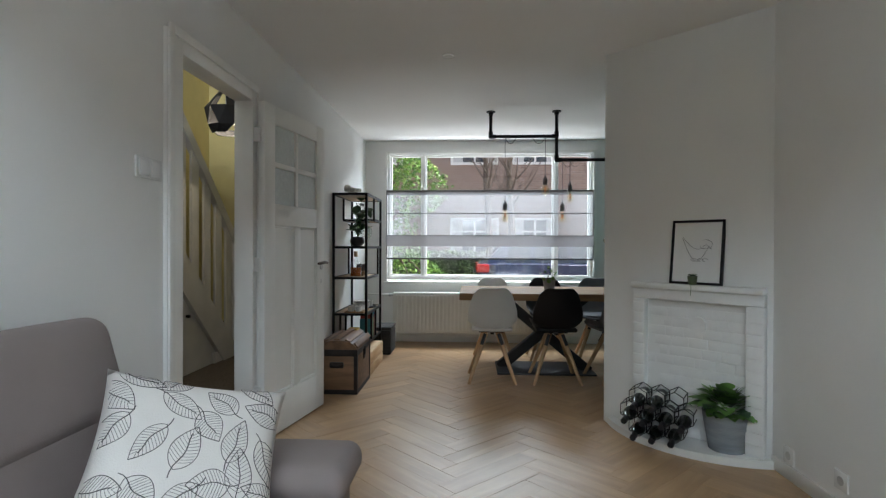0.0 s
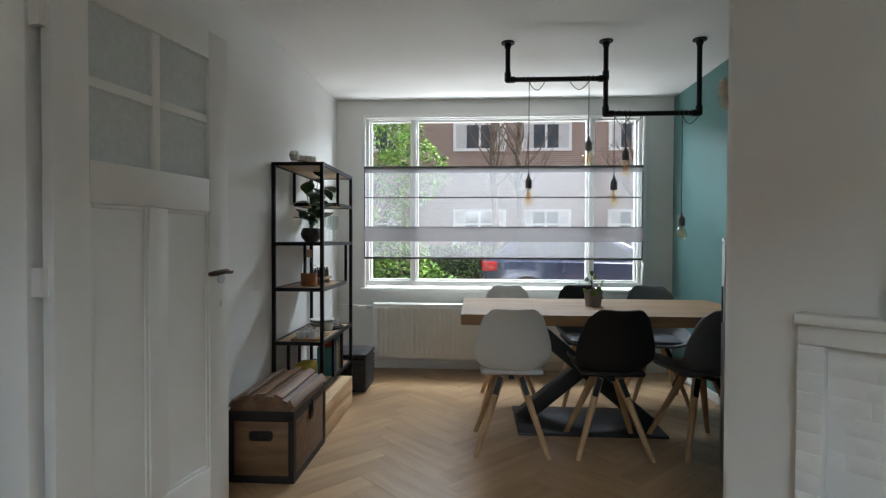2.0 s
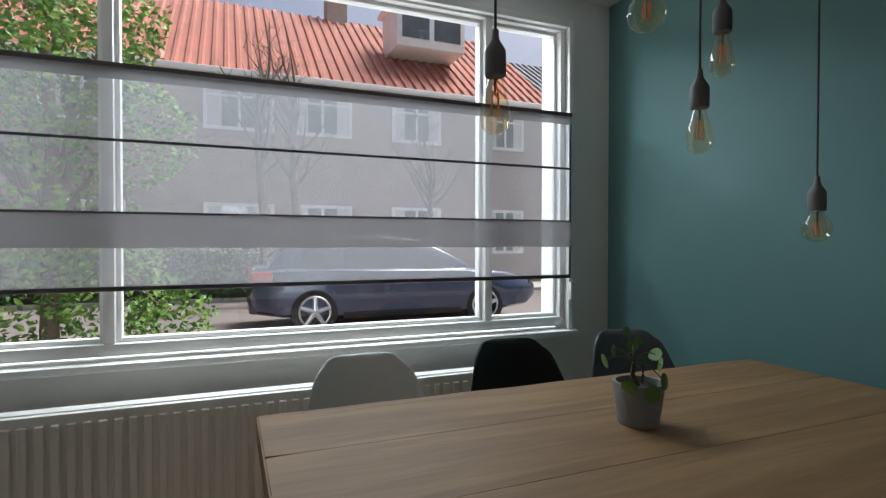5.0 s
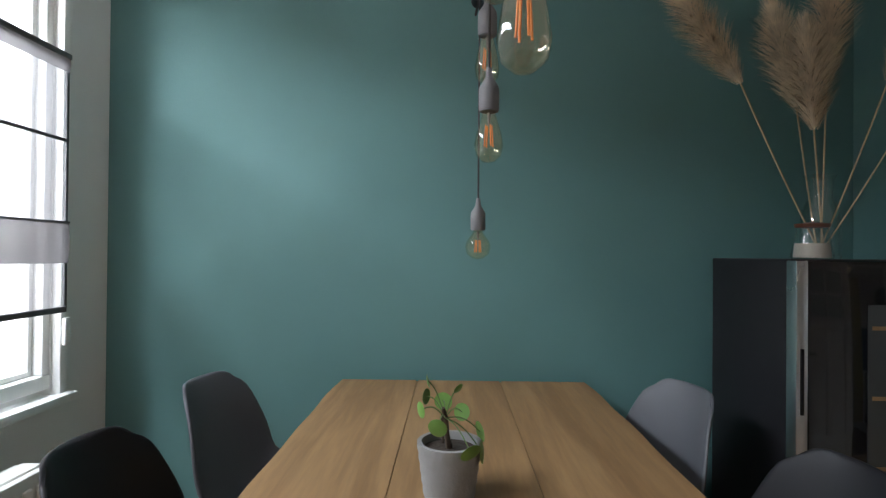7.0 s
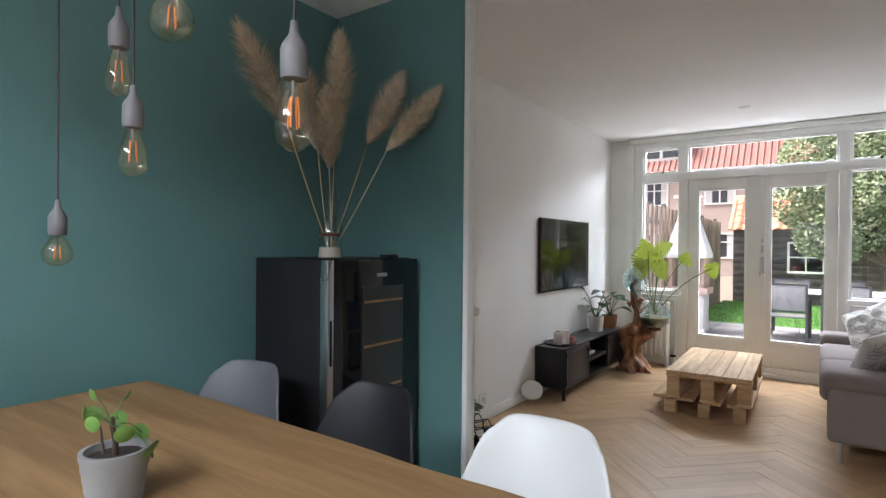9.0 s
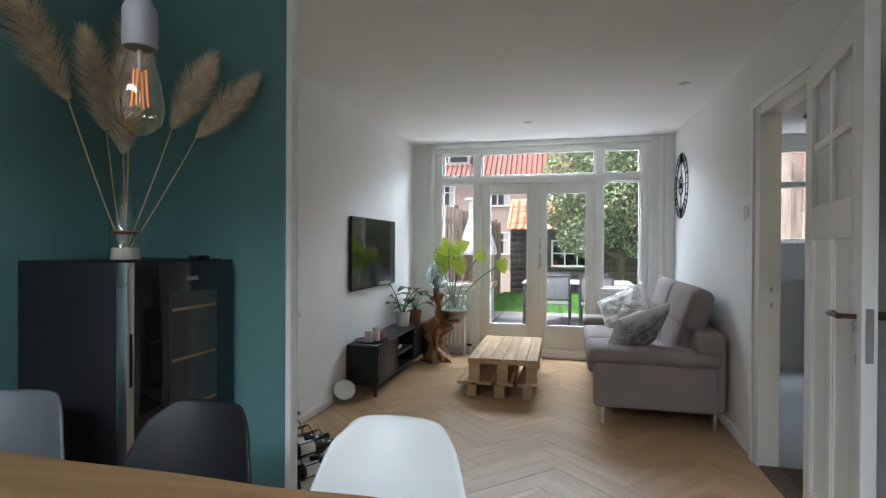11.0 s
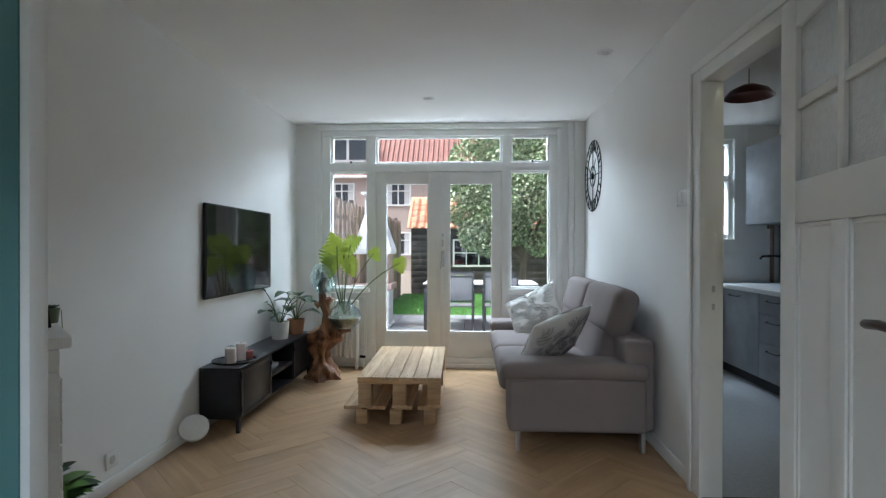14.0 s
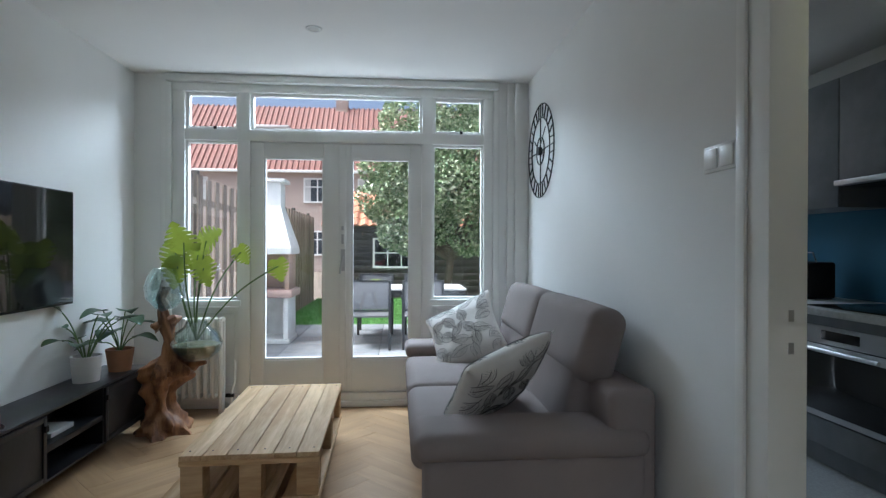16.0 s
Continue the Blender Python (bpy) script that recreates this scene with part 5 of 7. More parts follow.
for y, z0, z1 in ((0.0, 1.40, SH), (0.22, 0.855, 1.135), (-0.12, 0.25, 0.525), (0.10, 0.25, 0.525)):
    for x in (-SX, SX):
        part("divider", B((x - ST * 0.8, x + ST * 0.8, y - ST * 0.8, y + ST * 0.8, z0, z1)), DARK, rk)


def on_rack(dx, dy, z):
    return pose(-1.03 + dx, 5.735 + dy, z + 0.0075)


CLEAR = glass_mat("clear_glass", (0.96, 0.98, 0.97))


def wine_glass(m, h, r, label="clear stemmed wine glass on the rack"):
    g = thing("wine_glass", m, label, "glass", "glasses on the rack")
    o = part("bowl", one(lathe, [(r * 0.85, h), (r, h * 0.78), (r * 0.8, h * 0.55), (0.006, h * 0.42), (0.004, h * 0.38), (0.004, 0.012), (r * 0.9, 0.004), (r * 0.9, 0.0), (0, 0.0)], 18), CLEAR, g, smooth=80)
    o.visible_shadow = False
    return g


g1 = wine_glass(on_rack(0.05, 0.05, 1.135), 0.19, 0.036)
for dx, dy in ((-0.04, 0.06), (0.05, 0.14), (-0.04, 0.15), (0.05, 0.23), (-0.04, 0.24), (0.04, 0.31), (0.0, -0.02)):
    copy_thing(g1, on_rack(dx, dy, 1.135))
g2 = wine_glass(on_rack(0.05, 0.07, 1.40), 0.13, 0.034, "low clear glass on the rack")
for dx, dy in ((-0.05, 0.08), (0.05, 0.16), (-0.05, 0.17), (0.05, 0.25), (-0.05, 0.26), (0.05, 0.33)):
    copy_thing(g2, on_rack(dx, dy, 1.40))
pp = thing("rack_plant", on_rack(0.03, -0.20, 1.135), "round-leaved plant in a small dark bowl pot", "plant")
part("pot", one(lathe, [(0, 0), (0.035, 0), (0.062, 0.03), (0.068, 0.055), (0.055, 0.09), (0.05, 0.092), (0.05, 0.08), (0, 0.08)], 28), mat("dark_glazed_pot", (0.018, 0.015, 0.018), 0.3, var=0.2), pp)
rng = random.Random(31)
for i in range(9):
    a = rng.uniform(0, 6.28)
    end = Vector((0.05 * math.cos(a) + 0.03, 0.17 * math.sin(a), 0.16 + 0.035 * i))
    part("stalk", one(tube, curve_pts((0, 0, 0.08), end, (0, 0, 0.02)), 0.0025, 5), STEM, pp)
    for k in range(3):
        r = Vector((0, 0, 0.08)).lerp(end, 0.5 + 0.25 * k)
        d = Vector((rng.uniform(-0.6, 0.9), rng.uniform(-1, 1), rng.uniform(-0.3, 0.7))).normalized()
        part("leaf", one(leaf_blade, r, r + d * 0.105, 0.088, droop=0.2), LEAFG, pp)
dec = thing("decanter", on_rack(0.02, -0.22, 0.855), "square glass decanter of amber drink with cork stopper", "bottle")
o = part("glass", one(lathe, [(0, 0), (0.05, 0), (0.054, 0.01), (0.054, 0.11), (0.04, 0.135), (0.016, 0.15), (0.015, 0.19), (0.018, 0.195)], 24), CLEAR, dec, smooth=60)
o.visible_shadow = False
part("drink", one(lathe, [(0, 0.006), (0.049, 0.006), (0.0505, 0.085), (0, 0.085)], 24), mat("amber_drink", (0.35, 0.10, 0.02), 0.15), dec)
part("stopper", one(rod, (0, 0, 0.185), (0, 0, 0.235), 0.018, seg=14), SHELFW, dec)
spc = thing("spice_stand", on_rack(0.03, -0.02, 0.855), "small wooden stand of dark bottles", "stand")
part("board", B((-0.05, 0.05, -0.12, 0.13, 0.03, 0.045), (-0.04, 0.04, -0.10, -0.08, 0, 0.03), (-0.04, 0.04, 0.09, 0.11, 0, 0.03), bevel=0.004), TABLEW, spc)
for i in range(8):
    part("bottle", one(lathe, [(0, 0.045), (0.012, 0.045), (0.012, 0.085), (0.006, 0.095), (0.006, 0.11), (0, 0.11)], 10, Matrix.Translation((-0.02 + 0.04 * (i % 2), -0.09 + 0.028 * i, 0))), BRONZE, spc)
tr = thing("plate_stack", on_rack(0.02, 0.16, 0.525), "round dark tray with patterned grey plates and cups", "plates")
part("tray", one(lathe, [(0, 0), (0.12, 0), (0.13, 0.012), (0.126, 0.012), (0.118, 0.004), (0, 0.004)], 32), DARK, tr)
for i in range(5):
    part("plate", one(lathe, [(0, 0), (0.05, 0), (0.085, 0.012), (0.085, 0.014), (0, 0.006)], 28, Matrix.Translation((-0.02, -0.02, 0.006 + i * 0.012))), GREYC if i % 2 else POTW, tr)
for y in (0.07, -0.10):
    part("cup", one(lathe, [(0, 0), (0.03, 0), (0.036, 0.05), (0.033, 0.05), (0.027, 0.005), (0, 0.005)], 20, Matrix.Translation((0.045, y, 0.006))), POTW, tr)
tl = thing("tealight_board", on_rack(0.03, -0.22, 0.525), "wooden board with white tealight holders", "candles")
part("board", B((-0.09, 0.09, -0.12, 0.12, 0, 0.014), bevel=0.004), TABLEW, tl)
for i in range(6):
    part("holder", one(lathe, [(0, 0), (0.026, 0), (0.03, 0.04), (0.026, 0.04), (0.022, 0.01), (0, 0.01)], 18, Matrix.Translation((-0.035 + 0.07 * (i % 2), -0.08 + 0.075 * (i // 2), 0.014))), POTW, tl)
cols = ((0.05, 0.22, 0.23), (0.30, 0.05, 0.04), (0.55, 0.52, 0.45), (0.07, 0.16, 0.33), (0.02, 0.02, 0.025), (0.15, 0.30, 0.24), (0.5, 0.35, 0.1))
for i in range(11):
    c = cols[i % 7]
    h, w = 0.19 + 0.02 * ((i * 5) % 3), 0.016 + 0.004 * (i % 3)
    bk = thing("book", on_rack(0.035, -0.09 + i * 0.0245, 0.25), "upright book with coloured spine on the lowest shelf", "book", "books on the rack")
    part("cover", B((0.0, 0.1, -w / 2, w / 2, 0, h), bevel=0.0015), mat("book_cover", c, 0.55), bk)
    part("pages", B((-0.0015, 0.002, -w / 2 + 0.002, w / 2 - 0.002, 0.004, h - 0.002)), LABEL, bk)
yb = thing("yellow_bag", on_rack(0.0, -0.22, 0.25), "yellow paper bag on the lowest shelf", "bag")
part("body", one(soft, -0.06, 0.06, -0.08, 0.08, 0, 0.12, 0.03), mat("yellow_paper", (0.5, 0.35, 0.05), 0.7, var=0.15), yb)
cot = thing("cotton_branch", pose(-1.03, 5.50, SH), "dried cotton boll branch on top of the rack", "dried flowers")
part("twig", one(tube, [(0, -0.12, 0.012), (0.02, 0.0, 0.02), (0.0, 0.14, 0.025)], 0.004, 6), bpy.data.materials["brown_stem"], cot)
rng = random.Random(8)
for i in range(11):
    bm = bmesh.new()
    for k in range(4):
        bmesh.ops.create_icosphere(bm, subdivisions=2, radius=0.018, matrix=Matrix.Translation((0.012 * math.cos(k * 1.57), 0.012 * math.sin(k * 1.57), 0)))
    bmesh.ops.translate(bm, verts=bm.verts, vec=(rng.uniform(-0.05, 0.06), -0.13 + 0.027 * i, 0.024 + rng.uniform(0, 0.03)))
    part("boll", bm, mat("cotton", (0.75, 0.73, 0.69), 0.95, bump=0.6) if i == 0 else bpy.data.materials["cotton"], cot)

# trunk with a domed lid
OLDW = wood("old_trunk_wood", (0.22, 0.12, 0.06), (0.12, 0.06, 0.03), 0.6, "y", 0.9, 0.15)
OLDX = wood("old_trunk_wood_end", (0.24, 0.13, 0.065), (0.14, 0.075, 0.036), 0.6, "x", 0.9, 0.1)
IRON = mat("rusty_black_iron", (0.022, 0.017, 0.015), 0.6, metal=0.4, var=0.4, bump=0.2)
tk = thing("storage_trunk", pose(-0.965, 4.905, 0), "old brown wooden steamer trunk with iron bands and slatted domed lid", "trunk")
TX, TY = 0.155, 0.26
part("body", B((-TX, TX, -TY, TY, 0.015, 0.315), bevel=0.004), OLDX, tk)
bm = bmesh.new()
seg = 10
arc = [(TX * 1.0 * math.cos(math.pi * i / seg), 0.33 + 0.085 * math.sin(math.pi * i / seg) ** 0.7) for i in range(seg + 1)]
lo = [bm.verts.new((x, -TY, z)) for x, z in arc] + [bm.verts.new((-TX, -TY, 0.317)), bm.verts.new((TX, -TY, 0.317))]
hi = [bm.verts.new((v.co.x, TY, v.co.z)) for v in lo]
bm.faces.new(lo)
bm.faces.new(hi[::-1])
for i in range(len(lo)):
    j = (i + 1) % len(lo)
    bm.faces.new((lo[i], lo[j], hi[j], hi[i]))
part("lid", bm, OLDW, tk)
for a in (22, 58, 90, 122, 158):
    x, z = (TX + 0.004) * math.cos(radians(a)), 0.334 + 0.087 * math.sin(radians(a)) ** 0.7
    part("slat", one(box, -0.022, 0.022, -TY - 0.003, TY + 0.003, -0.004, 0.008, bevel=0.003, m=Matrix.Translation((x, 0, z)) @ Matrix.Rotation(radians(90 - a) * 0.75, 4, "Y")), OLDW, tk)
for y in (-TY - 0.002, TY + 0.002):
    part("edge_band", B((-TX - 0.004, TX + 0.004, y - 0.004, y + 0.004, 0.295, 0.345), (-TX - 0.004, TX + 0.004, y - 0.004, y + 0.004, 0.0, 0.035), (TX - 0.022, TX + 0.004, y - 0.0045, y + 0.0045, 0.035, 0.295), (-TX - 0.004, -TX + 0.022, y - 0.0045, y + 0.0045, 0.035, 0.295), bevel=0.001), IRON, tk)
part("edge_band", B((TX + 0.001, TX + 0.005, -TY, TY, 0.295, 0.335), (TX + 0.001, TX + 0.005, -TY, TY, 0.0, 0.03), (TX + 0.001, TX + 0.0055, -TY - 0.005, -TY + 0.025, 0.03, 0.295), (TX + 0.001, TX + 0.0055, TY - 0.025, TY + 0.005, 0.03, 0.295)), IRON, tk)
bm = B((TX + 0.005, TX + 0.012, -0.03, 0.03, 0.23, 0.31), bevel=0.003)
box(bm, TX + 0.011, TX + 0.018, -0.015, 0.015, 0.26, 0.33, bevel=0.003)
part("lock", bm, IRON, tk)
bm = B((-0.055, 0.055, -TY - 0.007, -TY, 0.205, 0.25), bevel=0.012)
part("handle_plate", bm, IRON, tk)
part("handle", one(tube, [(-0.04, -TY - 0.008, 0.238), (-0.02, -TY - 0.018, 0.226), (0.02, -TY - 0.018, 0.226), (0.04, -TY - 0.008, 0.238)], 0.006, 8), IRON, tk)

cr = thing("wooden_crate", pose(-0.93, 5.53, 0), "long pale pine crate on the floor by the rack", "crate")
for a in (0.0, 0.095):
    part("side_board", B((0.10, 0.118, -0.34, 0.34, a + 0.003, a + 0.092), bevel=0.003), PINE, cr)
part("side_board", B((-0.075, -0.057, -0.34, 0.34, 0.003, 0.185), bevel=0.003), PINE, cr)
for y in (-0.34, 0.322):
    part("end_board", B((-0.057, 0.10, y, y + 0.018, 0.003, 0.185), bevel=0.003), PINEX, cr)
part("top_board", B((-0.073, 0.116, -0.34, 0.34, 0.188, 0.20), bevel=0.003), PINE, cr)
bk = thing("woven_basket", pose(-0.90, 6.30, 0), "black woven lidded basket on the floor", "basket")
BASK = mat("black_woven_cane", (0.014, 0.013, 0.013), 0.55, var=0.4, scale=60, bump=1.0, bump_scale=130)
part("body", B((-0.16, 0.13, -0.17, 0.17, 0.0, 0.26), bevel=0.02), BASK, bk)
part("lid", B((-0.165, 0.135, -0.175, 0.175, 0.262, 0.295), bevel=0.012), BASK, bk)
for i in range(8):
    part("weave_band", B((-0.163, 0.133, -0.173, 0.173, 0.02 + i * 0.029, 0.032 + i * 0.029), bevel=0.004), BASK, bk)

# wine fridge with pampas grass
fr = thing("wine_fridge", pose(1.468, 4.49, 0, 0, 0, -0.5), "tall black wine fridge with glass door and steel handle strip", "wine fridge")
FX0, FX1, FY0, FY1, FH = -0.215, 0.19, -0.265, 0.265, 1.18
part("cabinet", B((FX0, FX1, FY0, FY1, 0.03, FH), bevel=0.005), BLACKP, fr)
dr = part("door", B((FX0 - 0.045, FX0 - 0.004, FY0, FY1 - 0.03, 0.05, FH - 0.003), bevel=0.004), BLACKG, fr, "glossy black framed glass door")
part("handle_strip", B((FX0 - 0.048, FX0 - 0.004, FY1 - 0.028, FY1 + 0.002, 0.05, FH - 0.003), bevel=0.003), STEEL, dr, "brushed steel edge strip")
part("grip", B((FX0 - 0.052, FX0 - 0.047, FY1 - 0.016, FY1 - 0.008, 0.78, 0.95)), DARK, dr)
part("window", B((FX0 - 0.0475, FX0 - 0.0455, FY0 + 0.10, FY1 - 0.18, 0.14, FH - 0.115)), mat("tinted_glass", (0.05, 0.055, 0.055), 0.05), dr)
for i in range(4):
    part("rack_front", B((FX0 - 0.0495, FX0 - 0.0478, FY0 + 0.11, FY1 - 0.19, 0.46 + i * 0.18, 0.47 + i * 0.18)), TABLEW, dr, "wooden rack front")
part("display", B((FX0 - 0.047, FX0 - 0.0452, -0.06, 0.0, FH - 0.075, FH - 0.06)), GREYC, dr)
for x in (FX0 + 0.04, FX1 - 0.04):
    for y in (FY0 + 0.04, FY1 - 0.04):
        part("foot", one(rod, (x, y, 0), (x, y, 0.03), 0.018), BLACKP, fr)
bxx = thing("remote_control", fr.matrix_world @ pose(-0.2, -0.14, FH, 0, 0, 20), "small black remote control on the fridge", "remote")
part("body", B((-0.02, 0.02, -0.06, 0.06, 0, 0.015), bevel=0.004), BLACKP, bxx)
part("keys", B((-0.012, 0.012, -0.045, 0.03, 0.015, 0.0165)), SOCK, bxx)
jar = thing("glass_jar", fr.matrix_world @ pose(-0.13, 0.14, FH), "clear lidded jar of pale sand on the fridge", "jar")
o = part("glass", one(lathe, [(0, 0), (0.048, 0), (0.052, 0.008), (0.045, 0.05), (0.038, 0.075), (0.038, 0.09)], 24), CLEAR, jar, smooth=60)
o.visible_shadow = False
part("sand", one(lathe, [(0, 0.004), (0.046, 0.005), (0.042, 0.045), (0, 0.045)], 24), mat("pale_sand", (0.45, 0.40, 0.34), 0.9), jar)
part("lid", one(lathe, [(0, 0.09), (0.042, 0.09), (0.044, 0.1), (0.0, 0.106)], 24), mat("brown_lid", (0.12, 0.04, 0.02), 0.4), jar)
pv = thing("pampas_vase", fr.matrix_world @ pose(-0.045, 0.06, FH), "tall clear vase of beige dried pampas grass", "dried flowers")
o = part("vase", one(lathe, [(0, 0), (0.05, 0), (0.052, 0.01), (0.05, 0.14), (0.032, 0.18), (0.034, 0.23), (0.042, 0.25), (0.040, 0.25), (0.032, 0.23), (0.029, 0.18), (0.046, 0.138), (0.048, 0.012), (0, 0.008)], 28), CLEAR, pv, smooth=60)
o.visible_shadow = False
STRAW = mat("pampas_straw", (0.47, 0.34, 0.20), 0.8, var=0.2)
PLUME = mat("pampas_plume", (0.74, 0.61, 0.45), 0.95, var=0.25, scale=25)
rng = random.Random(77)
for tx, ty, tz, L in ((-0.06, 0.36, 0.62, 0.34), (-0.05, 0.06, 0.44, 0.36), (-0.02, -0.01, 0.64, 0.48), (-0.14, -0.16, 0.60, 0.32), (-0.24, -0.22, 0.56, 0.32), (0.03, 0.08, 0.55, 0.36)):
    base = Vector((tx * 0.72, ty * 0.72, 0.20 + (tz - 0.20) * 0.74))
    tip = Vector((tx, ty, tz)) + Vector((tx, ty, tz - 0.1)).normalized() * L * 0.62
    part("stalk", one(tube, curve_pts((0.01 * rng.uniform(-1, 1), 0.01 * rng.uniform(-1, 1), 0.02), base, (0, 0, -0.01)), 0.0026, 6), STRAW, pv)
    vs_, fs_ = [], []
    ax = tip - base
    for i in range(1700):
        q = rng.random() ** 0.9
        a = rng.uniform(0, 6.28)
        r = 0.072 * math.sin(math.pi * min(1, (q * 0.9 + 0.07))) ** 0.7
        side = Vector((math.cos(a), math.sin(a), 0.0))
        side -= ax.normalized() * side.dot(ax.normalized())
        p0 = base + ax * q + side * r * rng.random() * 0.5
        p1 = p0 + side * r * 0.9 + ax.normalized() * rng.uniform(0.03, 0.07) + Vector((0, 0, -0.012 * rng.random()))
        wv = side.cross(ax).normalized() * 0.0022
        k = len(vs_)
        vs_ += [p0 - wv, p0 + wv, p1]
        fs_.append((k, k + 1, k + 2))
    me = bpy.data.meshes.new("plume")
    me.from_pydata([tuple(v) for v in vs_], [], fs_)
    me.materials.append(PLUME)
    ob = new("plume", me)
    ob.parent = pv

# ---- hall and kitchen beyond the doorway ----
YEL = mat("warm_yellow_wall", (0.62, 0.52, 0.24), 0.75, var=0.04, bump=0.1, bump_scale=160)
BLUE = mat("petrol_blue_wall", (0.035, 0.14, 0.23), 0.6, var=0.05, scale=3)
TERR = mat("grey_terrazzo", (0.30, 0.31, 0.32), 0.45, var=0.35, scale=70, fine=0.6, bump_scale=160)
CARP = mat("brown_hall_carpet", (0.10, 0.075, 0.055), 0.95, var=0.3, scale=50, bump=0.8, bump_scale=300)
HXF, HX2 = -3.15, -3.30
XH = XL - 0.091
setting("floor_kitchen", B((HXF, XH, -0.02, 2.80, -0.1, -0.004)), TERR, "speckled grey terrazzo kitchen floor", "floor")
setting("floor_hall", B((HXF, XH, 2.801, 7.0, -0.1, -0.004)), CARP, "brown hall carpet", "floor")
setting("ceiling_hall", B((HXF, XH, 2.801, 5.0, 3.6, 3.7), (HXF, XH, 5.001, 7.1, 3.6, 3.7)), CEIL, "white ceiling high above the stairs", "ceiling")
setting("ceiling_kitchen", B((HXF, XH, -0.15, 2.80, H, H + 0.15)), CEIL, "white kitchen ceiling", "ceiling")
setting("wall_hall_outer", B((HX2, HXF, 2.42, 7.2, 0, 3.7)), YEL, "warm yellow wall beside the stairs", "wall")
setting("wall_hall_front", B((HXF, XH, 6.95, 7.15, 0, 3.7)), YEL, "warm yellow wall at the front door", "wall")
setting("wall_hall_upper", B((XL - 0.09, XL - 0.02, 2.801, 7.0, H + 0.151, 3.6)), YEL, "yellow wall above the doorway", "wall")
setting("wall_kitchen_outer", B((HX2, HXF, -0.15, 2.42, 0, 0.85), (HX2, HXF, -0.15, 2.42, 1.56, H)), WALL, "white kitchen wall above the cabinets", "wall")
setting("splashback", B((HX2, HXF, -0.15, 2.42, 0.85, 1.56)), BLUE, "petrol blue painted wall behind the worktop", "wall")
setting("wall_kitchen_garden", B((HXF, -2.72, -0.15, 0.0, 0, H), (-1.95, XH, -0.15, 0.0, 0, H), (-2.72, -1.95, -0.15, 0.0, 0, 1.28), (-2.72, -1.95, -0.15, 0.0, 2.28, H)), WALL, "white kitchen wall with window over the garden", "wall")
kw = thing("window_3", pose(-2.335, -0.07, 0), "white painted kitchen window with top light", "window", kind="structure")
part("window_frame", B((-0.385, -0.34, -0.04, 0.04, 1.28, 2.28), (0.34, 0.385, -0.04, 0.04, 1.28, 2.28), (-0.34, 0.34, -0.04, 0.04, 1.28, 1.33), (-0.34, 0.34, -0.04, 0.04, 2.23, 2.28), (-0.34, 0.34, -0.04, 0.04, 1.86, 1.92), bevel=0.004), TRIM, kw)
pane(kw, -0.34, 0.34, 1.33, 1.86)
pane(kw, -0.34, 0.34, 1.92, 2.23)

KIT = mat("grey_slate_kitchen_front", (0.20, 0.21, 0.225), 0.45, var=0.15, scale=7, bump=0.1)
COUNT = mat("pale_worktop", (0.55, 0.55, 0.55), 0.3, var=0.08, scale=40)


def unit(y0, y1, fronts, label):
    u = thing("kitchen_unit", pose(HXF, (y0 + y1) / 2, 0), label, "kitchen unit", "kitchen base units")
    h = (y1 - y0) / 2
    part("carcass", B((0.002, 0.60, -h, h, 0.10, 0.81)), KIT, u)
    part("plinth", B((0.002, 0.56, -h, h, 0.0, 0.10)), BLACKP, u)
    for z0, z1 in fronts:
        d = part("drawer_front" if z1 - z0 < 0.5 else "door", B((0.602, 0.622, -h + 0.002, h - 0.002, z0 + 0.002, z1 - 0.002), bevel=0.002), KIT, u)
        bm = bmesh.new()
        tube(bm, [(0.622, -0.09, z1 - 0.05), (0.648, -0.08, z1 - 0.055), (0.648, 0.08, z1 - 0.055), (0.622, 0.09, z1 - 0.05)], 0.004, 6)
        part("handle", bm, DARK, d, "thin black bow handle")
    return u


unit(0.02, 0.82, ((0.10, 0.81),), "grey slate-look kitchen cabinet with one door")
unit(0.82, 1.27, ((0.10, 0.40), (0.40, 0.64), (0.64, 0.81)), "grey slate-look kitchen cabinet with three drawers")
unit(1.87, 2.38, ((0.10, 0.81),), "grey slate-look kitchen cabinet with one door")
ov = thing("oven", pose(HXF, 1.57, 0), "built-in steel and black glass oven under the worktop", "oven")
part("carcass", B((0.002, 0.60, -0.3, 0.3, 0.0, 0.81)), KIT, ov)
part("drawer", B((0.602, 0.622, -0.298, 0.298, 0.105, 0.25), bevel=0.002), KIT, ov)
part("control_panel", B((0.602, 0.624, -0.298, 0.298, 0.66, 0.755), bevel=0.002), STEEL, ov, "brushed steel control panel")
part("display", B((0.6242, 0.626, -0.12, 0.12, 0.685, 0.735)), BLACKG, ov)
part("oven_door", B((0.602, 0.624, -0.298, 0.298, 0.26, 0.655), bevel=0.003), BLACKG, ov, "black glass oven door")
part("trim_rail", B((0.625, 0.628, -0.298, 0.298, 0.26, 0.29)), STEEL, ov)
part("trim_rail", B((0.625, 0.628, -0.298, 0.298, 0.61, 0.655)), STEEL, ov)
part("handle", one(rod, (0.66, -0.26, 0.63), (0.66, 0.26, 0.63), 0.011), STEEL, ov)
part("filler", B((0.602, 0.622, -0.298, 0.298, 0.757, 0.808)), KIT, ov)
tagged(part("worktop", B((HXF + 0.001, HXF + 0.645, 0.001, 2.38, 0.812, 0.85), bevel=0.004), COUNT), "pale grey stone-look kitchen worktop", "worktop")
tagged(part("hob", B((HXF + 0.08, HXF + 0.58, 1.29, 1.85, 0.8505, 0.857), bevel=0.002), BLACKG), "flat black glass hob let into the worktop", "hob")
